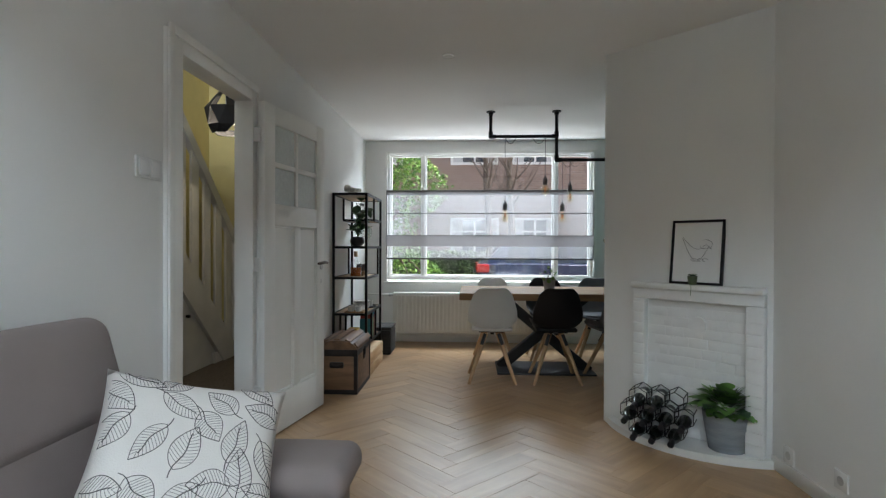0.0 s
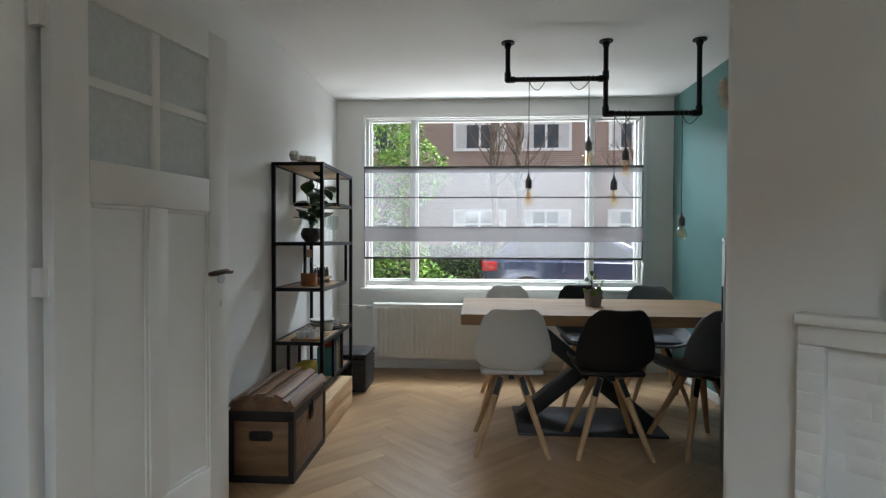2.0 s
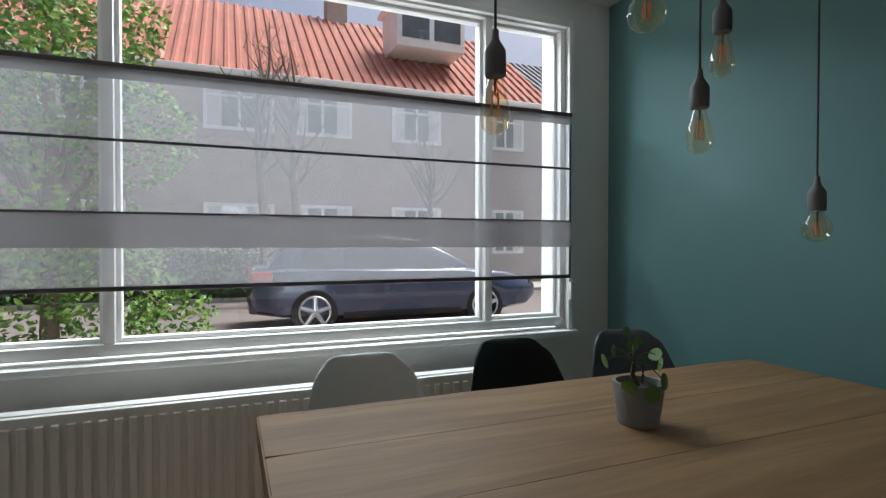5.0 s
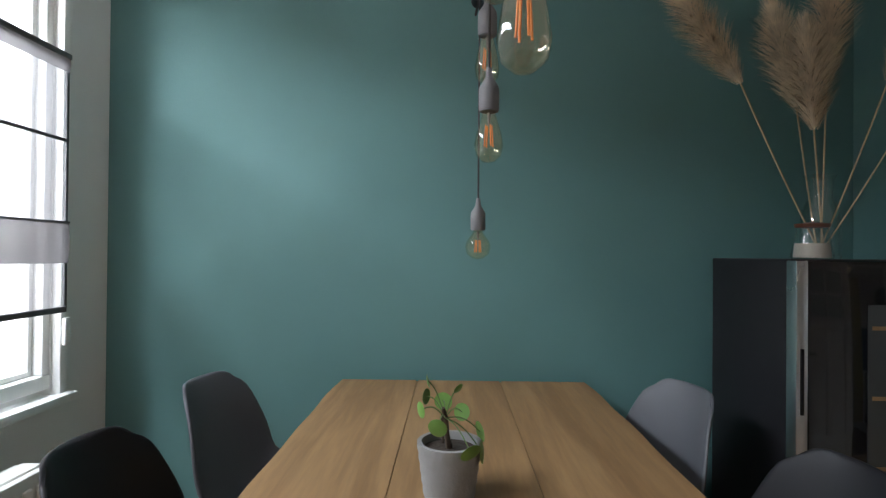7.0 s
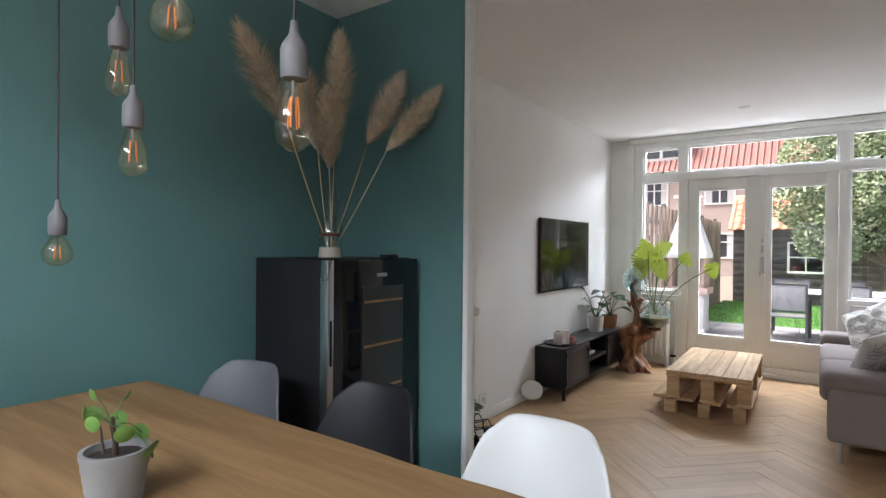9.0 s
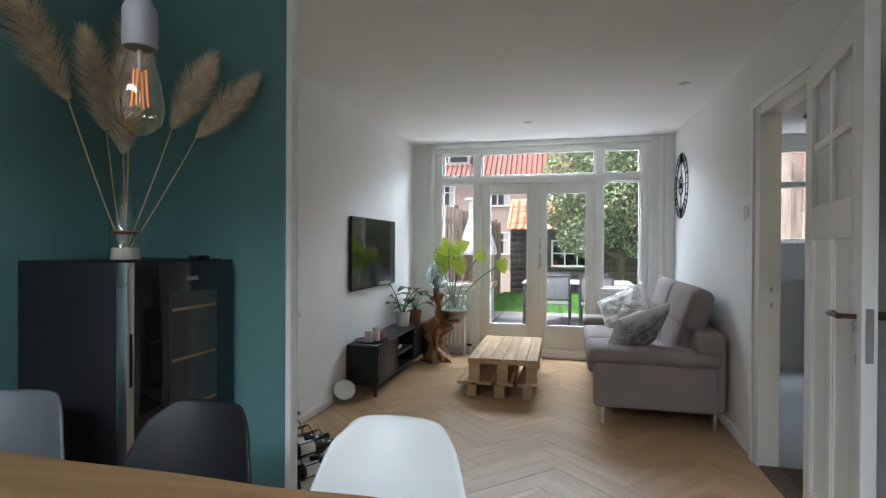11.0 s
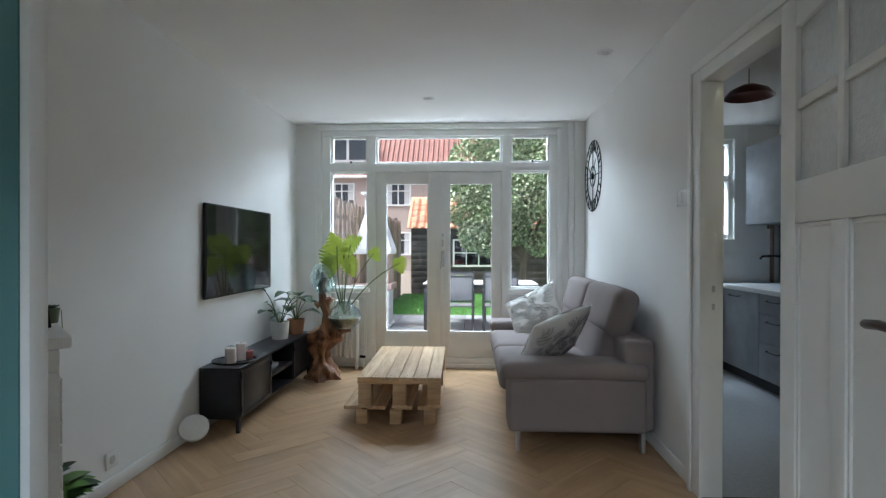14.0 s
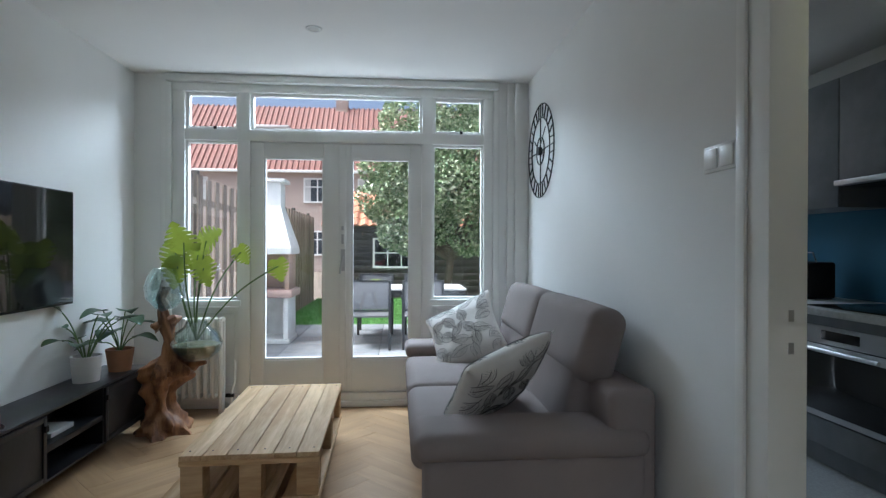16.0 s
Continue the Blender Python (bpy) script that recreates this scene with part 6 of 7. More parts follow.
for i, (y0, y1) in enumerate(((0.06, 0.685), (0.685, 1.25))):
    u = thing("wall_cabinet", pose(HXF, (y0 + y1) / 2, 1.42), "grey slate-look kitchen wall cabinet", "wall cabinet", "kitchen wall cabinets")
    part("carcass", B((0.002, 0.33, -(y1 - y0) / 2, (y1 - y0) / 2, 0, 0.76)), KIT, u)
    part("door", B((0.332, 0.35, -(y1 - y0) / 2 + 0.002, (y1 - y0) / 2 - 0.002, 0.0, 0.76), bevel=0.002), KIT, u)
u = thing("wall_cabinet", pose(HXF, 1.6, 1.54), "grey wall cabinet with built-in extractor hood", "wall cabinet", "kitchen wall cabinets")
part("carcass", B((0.002, 0.33, -0.348, 0.348, 0.10, 0.64)), KIT, u)
part("door", B((0.332, 0.35, -0.346, 0.346, 0.0, 0.64), bevel=0.002), KIT, u)
part("hood", B((0.002, 0.33, -0.348, 0.348, 0.0, 0.098)), BLACKP, u)
part("hood_visor", B((0.352, 0.40, -0.33, 0.33, 0.0, 0.03), bevel=0.003), STEEL, u)
tap = thing("kitchen_tap", pose(HXF + 0.15, 0.36, 0.85), "matt black kitchen tap with swan neck", "tap")
part("body", one(rod, (0, 0, 0), (0, 0, 0.30), 0.02), DARK, tap)
part("spout", one(tube, [(0, 0, 0.26), (0.08, 0, 0.27), (0.2, 0, 0.265), (0.22, 0, 0.24)], 0.011, 10), DARK, tap)
cb = thing("chopping_board", pose(HXF + 0.06, 0.555, 0.85, 0, -8, 0), "pale wooden chopping board leaning on the wall", "chopping board")
part("board", B((0, 0.018, -0.09, 0.09, 0.0, 0.24), (0, 0.018, -0.025, 0.025, 0.24, 0.33), bevel=0.008), PINE, cb)
cf = thing("coffee_machine", pose(HXF + 0.22, 0.90, 0.8505), "black capsule coffee machine on the worktop", "coffee machine")
part("body", B((-0.12, 0.06, -0.06, 0.06, 0.0, 0.24), bevel=0.02), BLACKP, cf)
part("head", B((0.06, 0.15, -0.055, 0.055, 0.13, 0.23), bevel=0.015), BLACKP, cf)
part("drip_tray", B((0.06, 0.17, -0.055, 0.055, 0.0, 0.03), bevel=0.006), BLACKP, cf)
part("lever", one(tube, [(0.0, -0.04, 0.23), (0.03, -0.04, 0.30), (0.03, 0.04, 0.30), (0.0, 0.04, 0.23)], 0.005, 8), STEEL, cf)
kl = thing("kitchen_pendant", pose(-1.98, 1.72, 0), "low domed copper-brown kitchen pendant lamp", "pendant lamp")
part("shade", one(lathe, [(0.0, 2.30), (0.05, 2.295), (0.12, 2.26), (0.155, 2.215), (0.152, 2.213), (0.118, 2.255), (0.0, 2.29)], 32), mat("copper_brown", (0.10, 0.03, 0.02), 0.3, metal=0.5), kl)
part("cord", one(rod, (0, 0, 2.30), (0, 0, H), 0.003), DARK, kl)

# stairs
STW = mat("grey_white_stair_paint", (0.56, 0.54, 0.52), 0.5, var=0.06)
SXS = -2.42
stair = thing("staircase", pose(SXS, 0, 0), "closed painted staircase with boarded balustrade", "staircase")


def slope_board(y0, y1, lo, hi, x0=-0.02, x1=0.02):
    """A board between two 45 degree lines z = c - y."""
    bm = bmesh.new()
    v = [bm.verts.new((x, y, c - y)) for x in (x0, x1) for y, c in ((y0, lo), (y1, lo), (y1, hi), (y0, hi))]
    for f in ((0, 1, 2, 3), (7, 6, 5, 4), (0, 4, 5, 1), (1, 5, 6, 2), (2, 6, 7, 3), (3, 7, 4, 0)):
        bm.faces.new([v[i] for i in f])
    return bm


part("string", slope_board(3.9, 6.0, 5.78, 6.15), STW, stair)
part("handrail", slope_board(4.0, 6.02, 7.17, 7.30, -0.03, 0.03), STW, stair)
for i in range(9):
    y = 5.90 - i * 0.22
    part("baluster_board", slope_board(y - 0.06, y + 0.06, 6.15, 7.17, -0.012, 0.012), STW, stair)
part("newel", B((-0.05, 0.05, 6.0, 6.11, 0, 1.33), bevel=0.006), STW, stair)
for i in range(12):
    part("tread", B((-0.70, -0.021, 6.05 - (i + 1) * 0.19 - 0.02, 6.05 - i * 0.19 + 0.02, 0.16 + i * 0.19, 0.19 + i * 0.19)), CARP, stair)
    part("riser", B((-0.70, -0.021, 6.05 - i * 0.19 - 0.015, 6.05 - i * 0.19, i * 0.19, 0.16 + i * 0.19)), STW, stair)
bm = bmesh.new()
v = [bm.verts.new((x, y, z)) for x in (-0.05, -0.022) for y, z in ((3.0, 0), (5.78, 0), (5.78, 0.03), (3.6, 2.2), (3.0, 2.2))]
for f in ((0, 1, 2, 3, 4), (9, 8, 7, 6, 5), (0, 5, 6, 1), (1, 6, 7, 2), (2, 7, 8, 3), (3, 8, 9, 4), (4, 9, 5, 0)):
    bm.faces.new([v[i] for i in f])
part("cupboard_panel", bm, STW, stair)
part("cupboard_knob", one(rod, (-0.022, 5.15, 0.52), (0.01, 5.15, 0.52), 0.014), DARK, stair)
part("skirting", B((-0.025, 0.006, 5.62, 6.0, 0.0, 0.10)), STW, stair)
part("half_wall", B((-0.45, -0.05, 6.30, 6.5, 0, 1.9)), YEL, stair)
hl = thing("hall_pendant", pose(-1.885, 4.75, 0), "faceted black openwork hall pendant lamp", "pendant lamp")
SHADE = mat("black_paper_shade", (0.012, 0.011, 0.014), 0.7)
n = 8
bm = bmesh.new()
rings = [[(0.03, 2.42)] * n, [(0.17, 2.24)] * n, [(0.15, 2.10)] * n, [(0.11, 2.04)] * n]
V = [[bm.verts.new((r * math.cos(2 * math.pi * (i + 0.5 * (k % 2)) / n), r * math.sin(2 * math.pi * (i + 0.5 * (k % 2)) / n), z)) for i, (r, z) in enumerate(ring)] for k, ring in enumerate(rings)]
for k in range(3):
    for i in range(n):
        j = (i + (1 if k % 2 else -1)) % n
        if (i + k) % 3:
            bm.faces.new((V[k][i], V[k + 1][i], V[k + 1][(i + (-1 if k % 2 == 0 else 1)) % n]))
        bm.faces.new((V[k][i], V[k][(i + 1) % n], V[k + 1][(i + (0 if k % 2 == 0 else 1)) % n]))
sh = part("shade", bm, SHADE, hl, smooth=None)
so = sh.modifiers.new("thick", "SOLIDIFY")
so.thickness = 0.004
part("cord", one(rod, (0, 0, 2.42), (0, 0, 3.6), 0.003), DARK, hl)
part("bulb", one(lathe, [(0, 2.16), (0.02, 2.17), (0.03, 2.2), (0.015, 2.25), (0.012, 2.42), (0, 2.42)], 16), WHITEP, hl)
# added warm fill that brightens the hall walls; the pendant itself is off
lamp("hall_fill_light", "POINT", pose(-1.885, 4.75, 2.10), 4.5, (1.0, 0.84, 0.58))

# ---- garden ----
rng = random.Random(3)


def leaf_cloud(pts, size, rnd, stretch=1.6):
    """Many small folded leaves as one mesh."""
    vs, fs = [], []
    for p in pts:
        d = Vector((rnd.gauss(0, 1), rnd.gauss(0, 1), rnd.gauss(0, 0.7))).normalized()
        u = Vector((rnd.gauss(0, 1), rnd.gauss(0, 1), rnd.gauss(0.6, 1))).normalized()
        s = d.cross(u).normalized()
        w = s.cross(d)
        L = size * rnd.uniform(0.6, 1.3)
        W = L / stretch / 2
        p = Vector(p)
        k = len(vs)
        vs += [p - d * L / 2, p + s * W + w * W * 0.4, p + d * L / 2, p - s * W + w * W * 0.4]
        fs += [(k, k + 1, k + 2), (k, k + 2, k + 3)]
    me = bpy.data.meshes.new("leaves")
    me.from_pydata([tuple(v) for v in vs], [], fs)
    return me


def island_leaf(name, a, b, c):
    """Leaf colours that change from leaf to leaf."""
    m, nt, bs, link = nodes_of(name)
    ge = nt.nodes.new("ShaderNodeNewGeometry")
    rp = nt.nodes.new("ShaderNodeValToRGB")
    rp.color_ramp.elements[0].color, rp.color_ramp.elements[1].color = (*a, 1), (*c, 1)
    e = rp.color_ramp.elements.new(0.5)
    e.color = (*b, 1)
    link(ge.outputs["Random Per Island"], rp.inputs[0])
    link(rp.outputs[0], bs.inputs["Base Color"])
    bs.inputs["Roughness"].default_value = 0.5
    bs.inputs["Transmission Weight"].default_value = 0.0
    return m


BARK = mat("bark", (0.14, 0.11, 0.085), 0.9, var=0.3, bump=0.8, bump_scale=40)


def tree(name, m, trunk, clumps, leaf, size, per, label, seed):
    t = thing(name, m, label, "tree")
    rnd = random.Random(seed)
    bm = bmesh.new()
    tube(bm, trunk, [0.09 - 0.05 * i / len(trunk) for i in range(len(trunk))], 10)
    for (cx, cy, cz, r) in clumps:
        b = Vector(trunk[min(len(trunk) - 1, 2)])
        tube(bm, curve_pts(b, (cx, cy, cz), (0.05, 0.02, 0.1)), [0.045 - 0.005 * i for i in range(8)], 7)
    part("trunk", bm, BARK, t)
    pts = []
    for (cx, cy, cz, r) in clumps:
        for _ in range(int(per * r * r)):
            v = Vector((rnd.gauss(0, 1), rnd.gauss(0, 1), rnd.gauss(0, 1))).normalized() * r * rnd.uniform(0.55, 1.0) ** 0.5
            k = 1 + 0.35 * noise.noise(Vector((cx, cy, cz)) + v * 2.2)
            pts.append(Vector((cx, cy, cz)) + v * k)
    me = leaf_cloud(pts, size, rnd)
    me.materials.append(leaf)
    c = new("crown", me)
    c.parent = t
    return t


GZ = -0.12
PAV = mat("grey_patio_slab", (0.22, 0.23, 0.24), 0.75, var=0.15, scale=5, bump=0.3, rnd=0.08)
ground = setting("ground", B((-150, 150, -150, 150, GZ - 0.35, GZ - 0.06)), mat("earth", (0.16, 0.13, 0.10), 0.95, var=0.25, scale=2, bump=0.6), "bare brown earth", "ground")
pat = thing("patio", pose(0, 0, 0), "grey square concrete patio slabs", "patio", kind="structure")
slab = mesh_of("slab", B((-0.297, 0.297, -0.297, 0.297, -0.05, 0.0), bevel=0.004), PAV, 35)
for i in range(9):
    for j in range(8):
        shared("slab", slab, pat, pose(-2.7 + i * 0.6, -0.33 - j * 0.6, GZ + rng.uniform(-0.002, 0.002)))
LAWN = mat("lawn_green", (0.07, 0.19, 0.035), 0.9, var=0.25, scale=6, bump=1.0, bump_scale=200)
setting("lawn", B((-3.0, 1.8, -9.4, -4.84, GZ - 0.05, GZ - 0.005)), LAWN, "bright green artificial lawn", "lawn")
vs, fs = [], []
for _ in range(26000):
    x, y = rng.uniform(-2.0, 1.78), rng.uniform(-9.4, -4.86)
    a, h = rng.uniform(0, 6.28), rng.uniform(0.02, 0.045)
    dx, dy = 0.004 * math.cos(a), 0.004 * math.sin(a)
    k = len(vs)
    vs += [(x - dx, y - dy, GZ - 0.006), (x + dx, y + dy, GZ - 0.006), (x + dy * 4, y - dx * 4, GZ + h)]
    fs.append((k, k + 1, k + 2))
me = bpy.data.meshes.new("grass")
me.from_pydata(vs, [], fs)
me.materials.append(island_leaf("grass_blade", (0.05, 0.15, 0.025), (0.09, 0.24, 0.04), (0.13, 0.30, 0.06)))
tagged(new("grass", me), "short bright green artificial grass", "grass", kind="stuff")

FENCE = wood("weathered_fence_board", (0.36, 0.29, 0.235), (0.22, 0.17, 0.135), 0.8, "z", 0.6, 0.15)


def fence(name, x0, y0, x1, y1, h, label, side):
    f = thing(name, pose(x0, y0, GZ - 0.06, 0, 0, math.degrees(math.atan2(y1 - y0, x1 - x0))), label, "fence")
    L = math.hypot(x1 - x0, y1 - y0)
    n = int(L / 0.135)
    bd = mesh_of("board", B((-0.062, 0.062, -0.009, 0.009, 0.0, h), bevel=0.003), FENCE, 35)
    for i in range(n):
        shared("board", bd, f, pose(0.07 + i * 0.135, 0.022 if i % 2 else -0.022, rng.uniform(-0.01, 0.01)))
    po = mesh_of("post", B((-0.035, 0.035, -0.035, 0.035, 0.0, h + 0.08), bevel=0.012), mat("dark_fence_post", (0.07, 0.06, 0.05), 0.8), 35)
    for i in range(int(L / 1.8) + 1):
        shared("post", po, f, pose(0.02 + i * 1.8, side * 0.07, 0))
    for z in (0.35, h - 0.3):
        part("rail", B((0, L, -0.012, 0.012, z, z + 0.07)), FENCE, f)
    return f


fence("fence", 1.88, 0.05, 1.88, -9.4, 2.1, "weathered brown vertical board garden fence", 1)
fence("fence", -3.05, -9.4, -3.05, 0.05, 1.86, "weathered brown vertical board garden fence", 1)
kf = fence("fence", -3.3, -1.5, -1.6, -1.5, 2.6, "brown slatted screen outside the kitchen window", 1)

# masonry barbecue
bq = thing("garden_barbecue", pose(1.50, -3.35, GZ), "white rendered masonry garden barbecue with tapering chimney", "barbecue")
WREND = mat("white_render", (0.76, 0.75, 0.73), 0.8, var=0.06, bump=0.4)
part("leg", B((-0.27, -0.20, -0.26, 0.26, 0, 0.62), bevel=0.01), WREND, bq)
part("leg", B((0.20, 0.27, -0.26, 0.26, 0, 0.62), bevel=0.01), WREND, bq)
part("back", B((-0.2, 0.2, -0.26, -0.20, 0, 0.62)), WREND, bq)
part("base_plinth", B((-0.29, 0.29, -0.28, 0.28, 0.0, 0.06), bevel=0.01), WREND, bq)
part("worktop", B((-0.33, 0.33, -0.30, 0.34, 0.62, 0.72), bevel=0.012), mat("pink_concrete", (0.50, 0.35, 0.30), 0.8, var=0.1), bq)
part("firebox", B((-0.27, -0.21, -0.26, 0.22, 0.72, 1.2), (0.21, 0.27, -0.26, 0.22, 0.72, 1.2), (-0.21, 0.21, -0.26, -0.2, 0.72, 1.2), bevel=0.006), mat("fire_brick", (0.42, 0.30, 0.24), 0.85, var=0.15), bq)
bm = bmesh.new()
lathe(bm, [(0.0, 1.2), (0.44, 1.2), (0.44, 1.28), (0.20, 1.85), (0.20, 2.15), (0.0, 2.15)], 4, Matrix.Rotation(radians(45), 4, "Z"))
part("hood", bm, WREND, bq, smooth=None)
part("cap", B((-0.2, 0.2, -0.2, 0.2, 2.18, 2.22), (-0.13, 0.13, -0.13, 0.13, 2.15, 2.18)), WREND, bq)

# garden table and chairs
ALU = mat("dark_grey_aluminium", (0.035, 0.037, 0.042), 0.5, metal=0.4, var=0.1)
SLATW = mat("white_slat", (0.62, 0.61, 0.60), 0.6, var=0.06)
gt = thing("garden_table", pose(-0.25, -3.35, GZ), "garden table with pale slatted top and dark frame", "table")
for i in range(7):
    part("slat", B((-0.90, 0.90, -0.45 + i * 0.129, -0.45 + i * 0.129 + 0.12, 0.72, 0.745), bevel=0.003), SLATW, gt)
part("apron", B((-0.88, 0.88, -0.43, -0.40, 0.65, 0.719), (-0.88, 0.88, 0.40, 0.43, 0.65, 0.719), (-0.88, -0.85, -0.4, 0.4, 0.65, 0.719), (0.85, 0.88, -0.4, 0.4, 0.65, 0.719)), ALU, gt)
for x in (-0.86, 0.86):
    for y in (-0.41, 0.41):
        part("leg", B((x - 0.03, x + 0.03, y - 0.03, y + 0.03, 0, 0.65), bevel=0.003), ALU, gt)


def garden_chair(m):
    c = thing("garden_chair", m, "dark grey aluminium garden chair with grey mesh seat", "chair", "chairs round the garden table")
    for x in (-0.25, 0.25):
        part("leg", B((x - 0.016, x + 0.016, -0.25, -0.21, 0, 0.88), bevel=0.004), ALU, c)
        part("leg", B((x - 0.016, x + 0.016, 0.21, 0.25, 0, 0.64), bevel=0.004), ALU, c)
        part("arm", B((x - 0.025, x + 0.025, -0.21, 0.27, 0.64, 0.665), bevel=0.004), ALU, c)
    part("seat", B((-0.234, 0.234, -0.20, 0.24, 0.41, 0.43), bevel=0.004), mat("grey_mesh", (0.16, 0.16, 0.17), 0.8, var=0.1), c)
    part("backrest", B((-0.234, 0.234, -0.24, -0.225, 0.52, 0.86), bevel=0.004), bpy.data.materials["grey_mesh"], c)
    part("back_rail", B((-0.234, 0.234, -0.245, -0.215, 0.86, 0.885)), ALU, c)
    part("back_rail", B((-0.234, 0.234, -0.245, -0.215, 0.49, 0.515)), ALU, c)
    return c


gc = garden_chair(pose(0.12, -2.75, GZ, 0, 0, 180))
for x, y, r in ((-0.55, -2.78, 180), (0.10, -3.98, 0), (-0.60, -3.98, 0)):
    copy_thing(gc, pose(x, y, GZ, 0, 0, r))
gp = thing("table_bowl", pose(0.08, -3.3, GZ + 0.746), "terracotta bowl of small plants on the garden table", "plant")
pot(gp, 0.06, 0.085, 0.07, TERRA)
for i in range(14):
    a = i * 2.4
    part("leaf", one(leaf_blade, (0.02 * math.cos(a), 0.02 * math.sin(a), 0.06), (0.07 * math.cos(a), 0.07 * math.sin(a), 0.11), 0.03), LEAFY, gp)

# shed with tiled roof
SHEDW = wood("dark_shed_board", (0.075, 0.066, 0.06), (0.035, 0.031, 0.029), 0.8, "x", 0.6, 0.2)
TILE = mat("orange_clay_tile", (0.42, 0.18, 0.10), 0.75, var=0.2, scale=6, rnd=0.25)
shed = thing("garden_shed", pose(-0.7, -9.6, GZ - 0.06), "dark weatherboarded garden shed with clay tiled roof", "shed")
bd = mesh_of("board", B((-2.3, 2.3, -0.014, 0.014, -0.004, 0.172), bevel=0.004), SHEDW, 35)
for i in range(12):
    shared("board", bd, shed, pose(0, -0.01 + 0.004 * (i % 2), i * 0.172, -4, 0, 0))
part("body", B((-2.3, 2.3, -2.2, -0.04, 0, 2.06)), SHEDW, shed)
wn = part("window", B((-0.56, 0.56, 0.012, 0.05, 0.82, 0.87), (-0.56, 0.56, 0.012, 0.05, 1.55, 1.60), (-0.56, -0.51, 0.012, 0.05, 0.87, 1.55), (0.51, 0.56, 0.012, 0.05, 0.87, 1.55), (-0.19, -0.16, 0.012, 0.045, 0.87, 1.55), (0.16, 0.19, 0.012, 0.045, 0.87, 1.55), (-0.51, 0.51, 0.012, 0.044, 1.20, 1.23)), TRIM, shed)
wn.location.x = 0.55
pn = part("pane", B((-0.51, 0.51, 0.02, 0.03, 0.87, 1.55)), BLACKG, wn)
rf = part("roof", B((-2.4, 2.4, -1.35, 0.25, 0, 0.03), bevel=0.003), TILE, shed)
rf.matrix_basis = pose(0, 0, 2.05, -38, 0, 0) @ Matrix.Translation((0, 0, 0))
tm = bmesh.new()
tile_pts = [(-0.11 + 0.22 * i / 8, 0.03 * math.sin(2 * math.pi * i / 8)) for i in range(9)]
v0 = [tm.verts.new((x, -0.17, z)) for x, z in tile_pts]
v1 = [tm.verts.new((x, 0.17, z + 0.02)) for x, z in tile_pts]
v2 = [tm.verts.new((x, 0.17, z + 0.005)) for x, z in tile_pts]
for i in range(8):
    tm.faces.new((v0[i], v0[i + 1], v1[i + 1], v1[i]))
    tm.faces.new((v1[i], v1[i + 1], v2[i + 1], v2[i]))
tme = mesh_of("roof_tile", tm, TILE, 60)
for i in range(22):
    for j in range(5):
        shared("roof_tile", tme, rf, pose(-2.3 + i * 0.215, 0.12 - j * 0.29, 0.05))

tree("garden_tree", pose(-1.25, -6.2, GZ - 0.06), [(0, 0, 0), (0.03, 0, 0.6), (0.0, 0.05, 1.1), (-0.05, 0, 1.7), (0, 0, 2.4)],
     [(0.45, 0.1, 1.95, 0.62), (-0.35, 0.2, 1.75, 0.6), (0.1, 0.3, 2.55, 0.75), (-0.7, 0.0, 2.4, 0.7), (0.75, 0.0, 2.75, 0.55), (0.2, 0.0, 3.35, 0.75), (-0.6, 0.1, 3.25, 0.75), (-1.0, 0.1, 1.5, 0.5), (0.75, 0.2, 1.5, 0.42), (0.95, 0.15, 1.95, 0.5), (0.55, 0.2, 2.3, 0.6), (0.9, 0.1, 2.6, 0.6), (0.45, 0.25, 3.0, 0.6), (-1.2, 0.0, 2.8, 0.6), (0.0, 0.0, 4.0, 0.6), (-0.8, -0.2, 4.0, 0.6), (1.25, 0.1, 2.2, 0.5), (1.2, 0.0, 3.1, 0.55), (0.8, 0.1, 3.8, 0.6), (1.1, 0.2, 1.6, 0.36), (-1.6, 0.1, 2.0, 0.55), (-1.7, 0, 3.4, 0.6)],
     island_leaf("variegated_leaf", (0.07, 0.13, 0.045), (0.24, 0.32, 0.15), (0.58, 0.61, 0.42)), 0.085, 6500, "round-crowned tree with pale variegated leaves", 12)

# houses behind the garden
BRK, nt, bsd, link = nodes_of("house_brick")
bt = nt.nodes.new("ShaderNodeTexBrick")
tc = nt.nodes.new("ShaderNodeTexCoord")
mpp = nt.nodes.new("ShaderNodeMapping")
mpp.inputs["Rotation"].default_value = (radians(90), 0, 0)
link(tc.outputs["Object"], mpp.inputs[0])
link(mpp.outputs[0], bt.inputs["Vector"])
bt.inputs["Color1"].default_value, bt.inputs["Color2"].default_value, bt.inputs["Mortar"].default_value = (0.36, 0.25, 0.20, 1), (0.28, 0.19, 0.155, 1), (0.42, 0.38, 0.34, 1)
bt.inputs["Scale"].default_value, bt.inputs["Brick Width"].default_value, bt.inputs["Row Height"].default_value, bt.inputs["Mortar Size"].default_value = 1.0, 0.22, 0.062, 0.006
link(bt.outputs[0], bsd.inputs["Base Color"])
bsd.inputs["Roughness"].default_value = 0.9
# lighter copy of the brick: strong sun on the facade put into its colours
BRK_SUNLIT = BRK.copy()
BRK_SUNLIT.name = "pale_house_brick"
for nd in BRK_SUNLIT.node_tree.nodes:
    if nd.bl_idname == "ShaderNodeTexBrick":
        nd.inputs["Color1"].default_value, nd.inputs["Color2"].default_value, nd.inputs["Mortar"].default_value = (0.52, 0.41, 0.35, 1), (0.45, 0.35, 0.30, 1), (0.52, 0.49, 0.45, 1)
ROOFR = mat("red_pantile_roof", (0.20, 0.085, 0.065), 0.75, var=0.25, scale=3)
